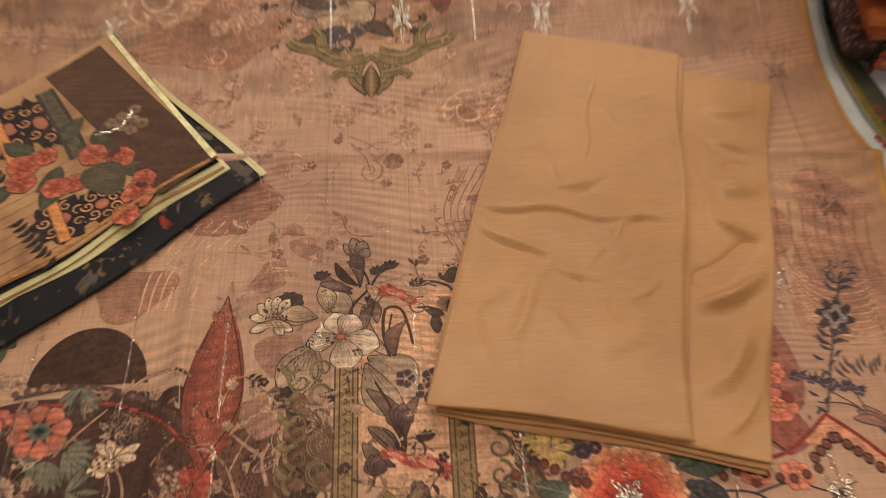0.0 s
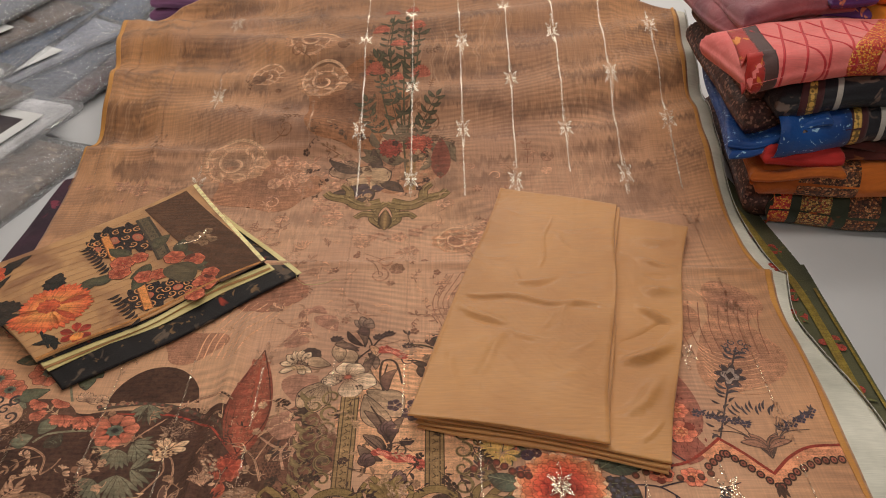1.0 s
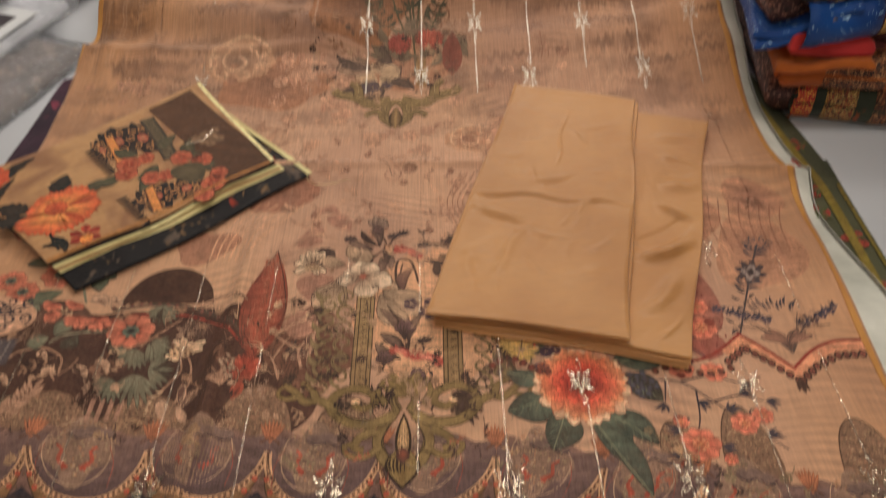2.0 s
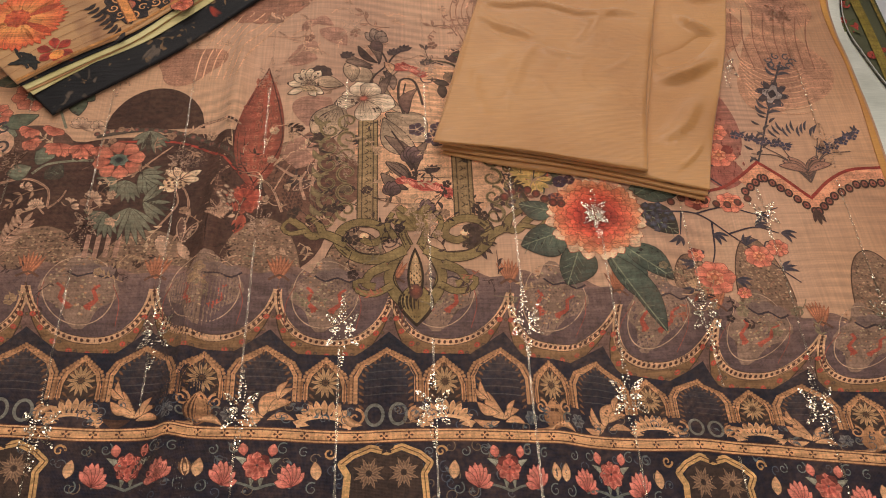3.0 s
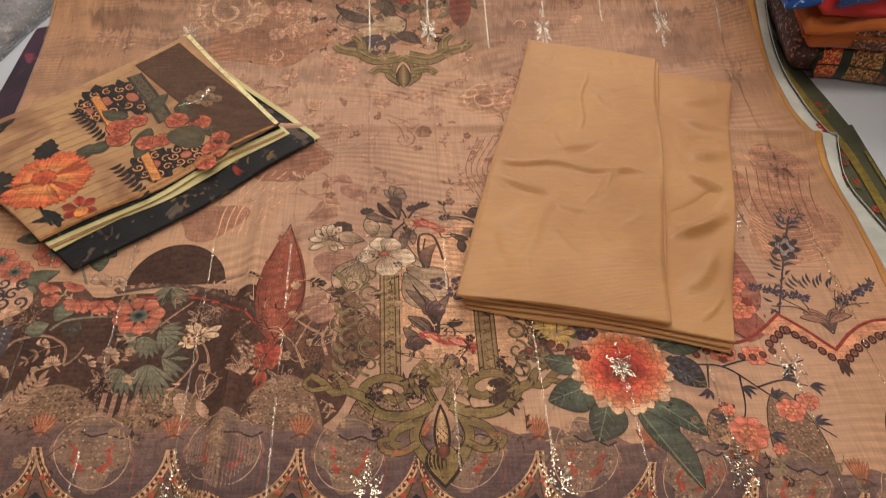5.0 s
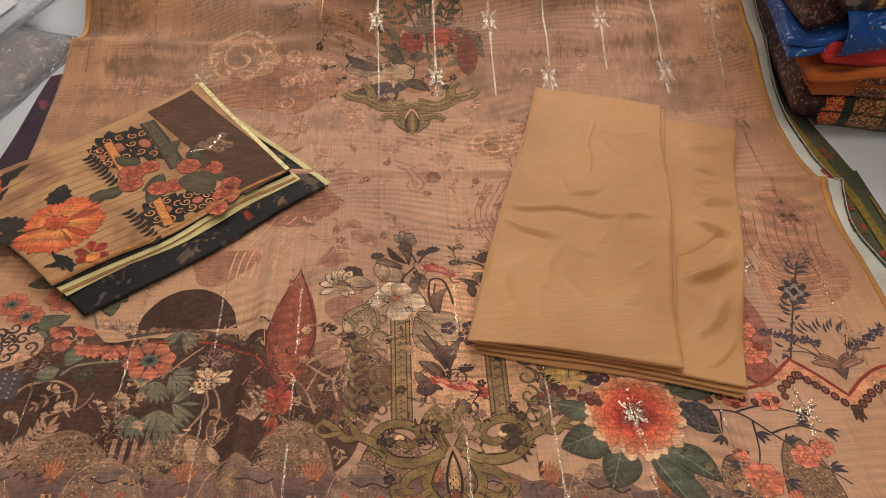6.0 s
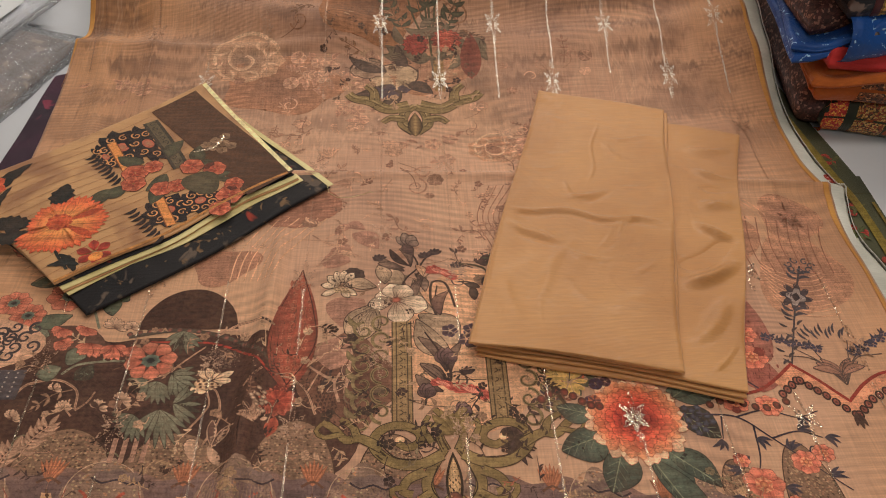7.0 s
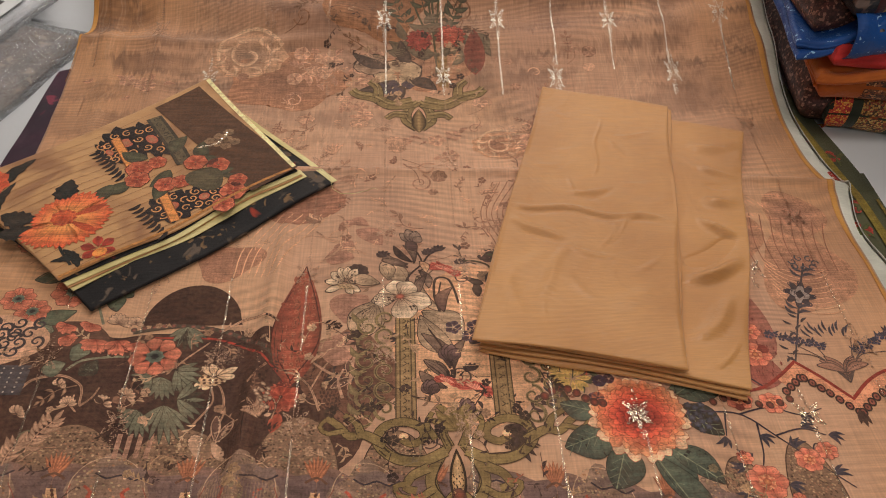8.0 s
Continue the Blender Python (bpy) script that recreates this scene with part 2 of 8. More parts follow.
WALL = plain_material("cream_wall_paint", (0.55, 0.50, 0.44), 0.8)
CEILING = plain_material("white_ceiling_paint", (0.75, 0.74, 0.72), 0.85)
FLOOR = plain_material("grey_floor_tile", (0.35, 0.34, 0.33), 0.4)
FILM = plastic_film()


# ---------------------------------------------------------------- helpers for meshes
def smooth(a):
    a = np.clip(a, 0, 1)
    return a * a * (3 - 2 * a)


def bell(d, s):
    return np.exp(-(d / s) ** 2)


def H(x, y):
    """Height of the spread-out fabric above the table: flat near, lifted over a pile far away, creased where it was folded."""
    x, y = np.asarray(x, float), np.asarray(y, float)
    z = (0.15 + 0.08 * x) * smooth((y - 0.5) / 0.55)
    z = z + 0.001
    crease = y - (0.393 - 0.06 * np.clip(x, 0, 1))
    z = z + (0.0062 + 0.003 * smooth((x + 0.02) / 0.1)) * bell(crease, 0.008) + 0.004 * bell(crease + 0.012, 0.025)
    z = z + 0.005 * bell(y - 0.698 - 0.02 * np.sin(5 * x), 0.010) * smooth((-0.08 - x) / 0.15)
    z = z + 0.009 * bell(x + 0.215 - 0.05 * (y - 0.1), 0.011) * smooth((0.34 - y) / 0.1)
    z = z + 0.004 * bell(x + 0.14 - 0.06 * y, 0.02) * smooth((0.42 - y) / 0.1) * smooth((y + 0.1) / 0.1)
    z = z + 0.004 * bell(x - 0.40 - 0.1 * (0.8 - y), 0.012) * smooth((y - 0.42) / 0.1)
    z = z + 0.005 * bell(x + 0.43 + 0.12 * (y - 0.6), 0.018) * smooth((y - 0.42) / 0.1)
    z = z + 0.004 * bell(x + 0.51 + 0.12 * (y - 0.6), 0.015) * smooth((y - 0.35) / 0.1)
    hem = smooth((0.02 - y) / 0.16)
    z = z + hem * (0.007 * bell(x + 0.228, 0.022) + 0.006 * bell(x - 0.115, 0.02) + 0.005 * bell(x - 0.235, 0.025)
                   + 0.004 * bell(x + 0.02, 0.03) + 0.0015 * np.sin(31 * x + 1))
    far = smooth((y - 0.55) / 0.2)
    z = z + far * (0.0045 * np.sin(62 * y + 3.5 * np.sin(4 * x + 1)) + 0.004 * np.sin(35 * y - 7 * x))
    left = smooth((y - 0.6) / 0.15) * smooth((0.0 - x) / 0.3)
    z = z + left * 0.009 * np.sin(30 * (y + 0.35 * x) + 0.8)
    z = z + 0.0022 * np.sin(11 * x + 2 * np.sin(6 * y)) * np.sin(9 * y + 1) + 0.0022
    z = z + 0.0009 * np.sin(47 * x + 5 * np.sin(13 * y)) * np.sin(21 * y + 4 * np.sin(9 * x)) + 0.0009
    z = z + 0.028 * bell(y - 0.64, 0.10) * smooth((x - 0.40) / 0.11)
    return z


def HB(x, y):
    """The same without its creases, for the cloths that lie on it."""
    x, y = np.asarray(x, float), np.asarray(y, float)
    return (0.15 + 0.08 * x) * smooth((y - 0.5) / 0.55) + 0.0065 + 0.001 * np.sin(9 * x + 5 * y)


def finish(ob, *mats, flat=False):
    for m in mats:
        ob.data.materials.append(m)
    if not flat:
        ob.data.polygons.foreach_set("use_smooth", [True] * len(ob.data.polygons))
    return ob


def mesh_object(name, verts, faces, mats, parent=None, flat=False):
    me = bpy.data.meshes.new(name)
    me.from_pydata([tuple(map(float, v)) for v in verts], [], faces)
    ob = new(name, me)
    finish(ob, *mats, flat=flat)
    if parent is not None:
        ob.parent = parent
    return ob


def part(name, bm, material, parent, label=""):
    me = bpy.data.meshes.new(name)
    bm.to_mesh(me)
    bm.free()
    ob = new(name, me)
    finish(ob, material)
    ob.parent = parent
    return tagged(ob, label) if label else ob


def thing(name, label, category, group="", kind=""):
    return tagged(new(name), label, category, group, kind)


def box_bm(x0, y0, z0, x1, y1, z1, bevel=0.0, seg=2):
    bm = bmesh.new()
    bmesh.ops.create_cube(bm, size=1)
    for v in bm.verts:
        v.co = ((x0 + x1) / 2 + v.co.x * (x1 - x0), (y0 + y1) / 2 + v.co.y * (y1 - y0), (z0 + z1) / 2 + v.co.z * (z1 - z0))
    if bevel:
        bmesh.ops.bevel(bm, geom=bm.edges[:], offset=bevel, segments=seg, affect="EDGES")
    return bm


def grid_faces(nx, ny):
    return [(j * (nx + 1) + i, j * (nx + 1) + i + 1, (j + 1) * (nx + 1) + i + 1, (j + 1) * (nx + 1) + i)
            for j in range(ny) for i in range(nx)]


class Print:
    """Motifs dyed into a cloth: patches of colour that lie on its surface, one over another."""

    heaps = {}  # how many patches lie over each small square of a cloth
    cell, sheet = 0.002, 0.000005

    def __init__(self, at=(0, 0), turn=0.0, size=1.0, on="suit"):
        self.v, self.f, self.c, self.z = [], [], [], []
        self.heap = Print.heaps.setdefault(on, {})
        self.o, self.s, self.warp = at, size, None
        self.depth, self.pending = 0, {}
        self.cs, self.sn = math.cos(radians(turn)), math.sin(radians(turn))

    def __enter__(self):
        """Patches put inside a with lie side by side as one layer, and do not pile up on each other."""
        self.depth += 1
        return self

    def __exit__(self, *_):
        self.depth -= 1
        if not self.depth:
            for c, level in self.pending.items():
                self.heap[c] = max(level, self.heap.get(c, 0))
            self.pending = {}

    def put(self, pts, cols, faces, rise=0):
        b = len(self.v)
        made = []
        for (x, y) in pts:
            x, y = x * self.s, y * self.s
            made.append((self.o[0] + x * self.cs - y * self.sn, self.o[1] + x * self.sn + y * self.cs))
        if self.warp:
            made = [self.warp(x, y) for x, y in made]
        cols, faces = list(cols), list(faces)
        for _ in range(4):  # finer patches, so that they follow the folds of the cloth
            out, mids = [], {}

            def mid(i, j):
                key = (min(i, j), max(i, j))
                if key not in mids:
                    mids[key] = len(made)
                    made.append(((made[i][0] + made[j][0]) / 2, (made[i][1] + made[j][1]) / 2))
                    cols.append(tuple((a + c) / 2 for a, c in zip(cols[i], cols[j])))
                return mids[key]

            split = False
            for f in faces:
                n = len(f)
                e = [max(abs(made[f[i]][0] - made[f[(i + 1) % n]][0]), abs(made[f[i]][1] - made[f[(i + 1) % n]][1])) for i in range(n)]
                if max(e) < 0.0040:
                    out.append(f)
                    continue
                split = True
                if n == 4 and max(e[0], e[2]) > 2 * max(e[1], e[3]):
                    m0, m2 = mid(f[0], f[1]), mid(f[2], f[3])
                    out += [(f[0], m0, m2, f[3]), (m0, f[1], f[2], m2)]
                elif n == 4 and max(e[1], e[3]) > 2 * max(e[0], e[2]):
                    m1, m3 = mid(f[1], f[2]), mid(f[3], f[0])
                    out += [(f[0], f[1], m1, m3), (m3, m1, f[2], f[3])]
                elif n == 4:
                    m = [mid(f[i], f[(i + 1) % 4]) for i in range(4)]
                    made.append((sum(made[i][0] for i in f) / 4, sum(made[i][1] for i in f) / 4))
                    cols.append(tuple(sum(cols[i][k] for i in f) / 4 for k in range(3)))
                    c = len(made) - 1
                    out += [(f[i], m[i], c, m[i - 1]) for i in range(4)]
                else:
                    m = [mid(f[i], f[(i + 1) % 3]) for i in range(3)]
                    out += [(f[0], m[0], m[2]), (m[0], f[1], m[1]), (m[2], m[1], f[2]), (m[0], m[1], m[2])]
            faces = out
            if not split:
                break
        cells = {(math.floor(x / self.cell), math.floor(y / self.cell)) for x, y in made}
        for f in faces:
            n = len(f)
            for i in range(n):
                a, c = made[f[i]], made[f[(i + 1) % n]]
                cells.add((math.floor((a[0] + c[0]) / 2 / self.cell), math.floor((a[1] + c[1]) / 2 / self.cell)))
            cells.add((math.floor(sum(made[i][0] for i in f) / n / self.cell), math.floor(sum(made[i][1] for i in f) / n / self.cell)))
        level = 1 + rise + max(self.heap.get(c, 0) for c in cells)
        if self.depth:
            for c in cells:
                self.pending[c] = max(level, self.pending.get(c, 0))
        else:
            self.heap.update((c, level) for c in cells)
        level += (len(self.v) % 13) * 0.04
        self.v.extend(made)
        self.z.extend([0.00035 + level * self.sheet] * len(made))
        self.c.extend(cols)
        self.f.extend([tuple(i + b for i in f) for f in faces])

    def blob(self, x, y, rx, ry, c0, c1=None, turn=0.0, n=24, lobes=0, amp=0.0, rings=3, tip=0.0, phase=0.0):
        c1 = c1 or c0
        ct, st = math.cos(radians(turn)), math.sin(radians(turn))
        pts, cols, faces = [(x, y)], [c0], []
        for r in range(1, rings + 1):
            q = r / rings
            for i in range(n):
                a = 2 * math.pi * i / n
                w = 1 + (amp * math.cos(lobes * a + phase) if r == rings else 0)
                px = rx * q * w * math.cos(a)
                py = ry * q * w * math.sin(a) * (1 + tip * (1 if math.sin(a) > 0 else 0) * abs(math.sin(a)) ** 6)
                pts.append((x + px * ct - py * st, y + px * st + py * ct))
                cols.append(tuple(u + (w2 - u) * q for u, w2 in zip(c0, c1)))
        for i in range(n):
            faces.append((0, 1 + i, 1 + (i + 1) % n))
        for r in range(rings - 1):
            a, b = 1 + r * n, 1 + (r + 1) * n
            for i in range(n):
                faces.append((a + i, b + i, b + (i + 1) % n, a + (i + 1) % n))
        self.put(pts, cols, faces)

    def leaf(self, x0, y0, x1, y1, w, c_mid, c_edge, bend=0.0, n=7, wide=0.45, serrate=0.0, rise=0):
        dx, dy = x1 - x0, y1 - y0
        pts, cols, faces = [], [], []
        for i in range(n + 1):
            q = i / n
            px = x0 + dx * q - dy * bend * math.sin(math.pi * q)
            py = y0 + dy * q + dx * bend * math.sin(math.pi * q)
            hw = w * 0.5 * math.sin(math.pi * q ** (math.log(0.5) / math.log(wide))) ** 0.8 if 0 < q < 1 else w * 0.02
            hw *= 1 + serrate * (1 if i % 2 else -1)
            ln = math.hypot(dx, dy) or 1e-6
            nx, ny = -dy / ln, dx / ln
            for s in (-1, 0, 1):
                pts.append((px + nx * hw * s, py + ny * hw * s))
                cols.append(c_mid if s == 0 else c_edge)
        for i in range(n):
            a = i * 3
            faces += [(a, a + 1, a + 4, a + 3), (a + 1, a + 2, a + 5, a + 4)]
        self.put(pts, cols, faces, rise)

    def drawn(self, x0, y0, x1, y1, w, base, tip, ink, veins=3, bend=0.0, wide=0.55, rim=0.0009, ragged=0.0):
        """A petal or leaf as an engraver draws it: a dark rim, a wash from base to tip and fine veins."""
        dx, dy = x1 - x0, y1 - y0
        ln = math.hypot(dx, dy) or 1e-6
        ux, uy, nx, ny = dx / ln, dy / ln, -dy / ln, dx / ln
        n = 9

        def half(q):
            if q <= 0 or q >= 1:
                return 0.02 * w
            return w * 0.5 * math.sin(math.pi * q ** (math.log(0.5) / math.log(wide))) ** 0.75

        def at(q, side):
            b = bend * ln * math.sin(math.pi * q)
            return (x0 + dx * q + nx * (b + side), y0 + dy * q + ny * (b + side))

        layers = []
        for grow, dark in ((rim, True), (0.0, False)):
            pts, cols, faces = [], [], []
            for i in range(n + 1):
                q = i / n
                h = half(q) + grow
                if ragged and not dark:
                    h *= 1 + ragged * (1 if i % 2 else -1)
                q2 = -grow / ln if i == 0 else 1 + grow / ln if i == n else q
                for side in (-1, -0.45, 0.45, 1):
                    pts.append(at(q2, side * h))
                    k = q ** 0.8
                    c = tuple(a + (b - a) * k for a, b in zip(base, tip))
                    cols.append(ink if dark else tuple(v * (0.86 if abs(side) == 1 else 1.06) for v in c))
            for i in range(n):
                for j in range(3):
                    a = 4 * i + j
                    faces.append((a, a + 1, a + 5, a + 4))
            layers.append((pts, cols, faces))
        with self:
            for k, layer in enumerate(layers):
                self.put(*layer, k)
            for k in range(veins):
                side = 0 if veins == 1 else -0.55 + 1.1 * k / (veins - 1)
                self.line([at(q, side * half(q)) for q in (0.06, 0.3, 0.55, 0.82 - 0.2 * abs(side))], rim * 0.8, tuple(0.6 * a + 0.4 * b for a, b in zip(ink, base)), 0.7, rise=2)

    def line(self, ctrl, w, c, taper=0.0, c_end=None, step=0.004, rise=0):
        p = [np.array(q, float) for q in ctrl]
        p = [2 * p[0] - p[1]] + p + [2 * p[-1] - p[-2]]
        path = []
        for i in range(1, len(p) - 2):
            n = max(2, int(np.linalg.norm(p[i + 1] - p[i]) * self.s / step))
            for j in range(n):
                t = j / n
                path.append(0.5 * (2 * p[i] + (p[i + 1] - p[i - 1]) * t + (2 * p[i - 1] - 5 * p[i] + 4 * p[i + 1] - p[i + 2]) * t * t
                                   + (3 * p[i] - p[i - 1] - 3 * p[i + 1] + p[i + 2]) * t ** 3))
        path.append(p[-2])
        pts, cols, faces = [], [], []
        m = len(path) - 1
        for i, q in enumerate(path):
            d = path[min(i + 1, m)] - path[max(i - 1, 0)]
            d = d / (np.linalg.norm(d) or 1)
            hw = w * 0.5 * (1 - taper * i / max(m, 1))
            pts += [(q[0] - d[1] * hw, q[1] + d[0] * hw), (q[0] + d[1] * hw, q[1] - d[0] * hw)]
            e = c_end or c
            k = tuple(u + (v - u) * i / max(m, 1) for u, v in zip(c, e))
            cols += [k, k]
        faces = [(2 * i, 2 * i + 1, 2 * i + 3, 2 * i + 2) for i in range(m)]
        self.put(pts, cols, faces, rise)

    def ring(self, x, y, r, w, c, n=14, a0=0, a1=360, ry=None):
        ry = ry or r
        self.line([(x + r * math.cos(radians(a0 + (a1 - a0) * i / n)), y + ry * math.sin(radians(a0 + (a1 - a0) * i / n)))
                   for i in range(n + 1)], w, c)

    def scroll(self, x, y, r, turns, start, w, c, hand=1, inner=0.15):
        n = int(12 * turns) + 2
        self.line([(x + r * (1 - (1 - inner) * i / n) * math.cos(radians(start) + hand * 2 * math.pi * turns * i / n),
                    y + r * (1 - (1 - inner) * i / n) * math.sin(radians(start) + hand * 2 * math.pi * turns * i / n))
                   for i in range(n + 1)], w, c, 0.5)

    def strip(self, xs, lo, hi, c_lo, c_hi=None, rows=4):
        c_hi = c_hi or c_lo
        pts, cols, faces = [], [], []
        for x in xs:
            for r in range(rows + 1):
                q = r / rows
                pts.append((x, lo(x) + (hi(x) - lo(x)) * q))
                cols.append(tuple(u + (v - u) * q for u, v in zip(c_lo, c_hi)))
        for i in range(len(xs) - 1):
            for r in range(rows):
                a = i * (rows + 1) + r
                faces.append((a, a + rows + 1, a + rows + 2, a + 1))
        self.put(pts, cols, faces)

    def make(self, name, parent, label="", surface=H, material=None):
        xy = np.array(self.v)
        z = surface(xy[:, 0], xy[:, 1]) + np.array(self.z)
        me = bpy.data.meshes.new(name)
        me.from_pydata([(float(a), float(b), float(c)) for (a, b), c in zip(xy, z)], [], self.f)
        at = me.color_attributes.new("dye", "FLOAT_COLOR", "POINT")
        at.data.foreach_set("color", [q for c in self.c for q in (*(0.36 * ((v * 0.84 + 0.16 * sum(c) / 3) * 1.08 / 0.36) ** 1.34 for v in c), 1.0)])
        ob = new(name, me)
        finish(ob, material or DYE)
        ob.parent = parent
        return tagged(ob, label) if label else ob


# ---------------------------------------------------------------- the room
TZ = -0.009  # the table's surface


def slab(name, x0, y0, z0, x1, y1, z1, material, label):
    ob = part(name, box_bm(x0, y0, z0, x1, y1, z1), material, None)
    return tagged(ob, label, name.split("_")[0], kind="structure")


slab("floor", -2.6, -2.6, -0.85, 2.6, 3.2, -0.75, FLOOR, "grey tiled shop floor")
slab("ceiling", -2.6, -2.6, 2.0, 2.6, 3.2, 2.1, CEILING, "plain white painted shop ceiling")
slab("wall_north", -2.6, 3.2, -0.85, 2.6, 3.3, 2.1, WALL, "plain cream painted shop wall")
slab("wall_south", -2.6, -2.7, -0.85, 2.6, -2.6, 2.1, WALL, "plain cream painted shop wall")
slab("wall_east", 2.6, -2.7, -0.85, 2.7, 3.3, 2.1, WALL, "plain cream painted shop wall")
slab("wall_west", -2.7, -2.7, -0.85, -2.6, 3.3, 2.1, WALL, "plain cream painted shop wall")

table = thing("shop_table", "broad white laminate display table under the fabrics", "table")
part("tabletop", box_bm(-1.5, -0.42, -0.04, 1.5, 2.0, TZ, 0.004), WHITE, table)
leg = box_bm(-0.03, -0.03, -0.75, 0.03, 0.03, -0.04, 0.004)
leg_ob = part("leg", leg, WHITE, table)
leg_ob.location = (-1.4, -0.3, 0)
for lx, ly in ((1.4, -0.3), (-1.4, 1.9), (1.4, 1.9)):
    other = new("leg", leg_ob.data)
    other.parent, other.location = table, (lx, ly, 0)


# ---------------------------------------------------------------- the spread-out suit fabric
def x_left(y):
    return -0.560 - 0.035 * smooth((y - 0.75) / 0.35) + 0.006 * np.sin(9 * y)


def x_right(y):
    return 0.511 + 0.006 * np.sin(7 * y) + 0.012 * bell(y - 0.36, 0.05) - 0.008 * smooth((y - 0.6) / 0.2)


def y_far(x):
    return np.interp(x, (-0.62, -0.4, -0.1, 0.1, 0.3, 0.52), (1.10, 1.215, 1.20, 1.13, 1.05, 0.96))


suit = thing("suit_fabric", "peach-tan printed organza with sequin stripes, spread on a white table", "fabric")
NX, NY = 270, 380
us, vs = np.meshgrid(np.linspace(0, 1, NX + 1), np.linspace(0, 1, NY + 1))
gx = -0.59 + us * 1.10
gy = -0.38 + vs * (y_far(gx) + 0.38)
gx = x_left(gy) + us * (x_right(gy) - x_left(gy))
gz = H(gx, gy)
cloth = mesh_object("cloth", np.stack([gx, gy, gz], -1).reshape(-1, 3), grid_faces(NX, NY), [ORGANZA], suit)
solid = cloth.modifiers.new("thickness", "SOLIDIFY")
solid.thickness, solid.offset = 0.0012, -1


def edge_strip(name, inner, outer, y0, y1, material, parent, rise=0.0006, n=220, rows=5, drop=0.0, label=""):
    pts = []
    for i in range(n + 1):
        y = y0 + (y1 - y0) * i / n
        a, b = float(inner(y)), float(outer(y))
        for r in range(rows + 1):
            q = r / rows
            x = a + (b - a) * q
            z = float(H(x, y)) + rise - drop * q * q
            pts.append((x, y, max(-0.004, z)))
    ob = mesh_object(name, pts, grid_faces(rows, n), [material], parent)
    m = ob.modifiers.new("thickness", "SOLIDIFY")
    m.thickness, m.offset = 0.0006, 1
    return tagged(ob, label) if label else ob


edge_strip("selvedge", lambda y: x_right(y) - 0.009 - 0.002 * np.sin(23 * y), lambda y: x_right(y) - 0.003, -0.38, 0.97, SELVEDGE, suit,
           label="golden yellow selvedge")
edge_strip("selvedge", lambda y: x_left(y) - 0.001, lambda y: x_left(y) - 0.0008 + 0.009 * smooth((y - 0.60) / 0.22), 0.60, 1.10, SELVEDGE, suit, label="golden yellow selvedge")
edge_strip("lining", lambda y: x_right(y) - 0.006, lambda y: x_right(y) + 0.020 + 0.03 * smooth((0.3 - y) / 0.25) + 0.004 * np.sin(19 * y),
           -0.38, 0.96, NET, suit, rise=-0.0012, drop=0.006, rows=8, label="pale sheer net lining")
edge_strip("lining_hem", lambda y: x_right(y) + 0.0185 + 0.03 * smooth((0.3 - y) / 0.25) + 0.004 * np.sin(19 * y),
           lambda y: x_right(y) + 0.0215 + 0.03 * smooth((0.3 - y) / 0.25) + 0.004 * np.sin(19 * y), -0.38, 0.96,
           plain_material("white_hem_thread", (0.72, 0.70, 0.64), 0.6), suit, rise=-0.0005, drop=0.0066, rows=2)


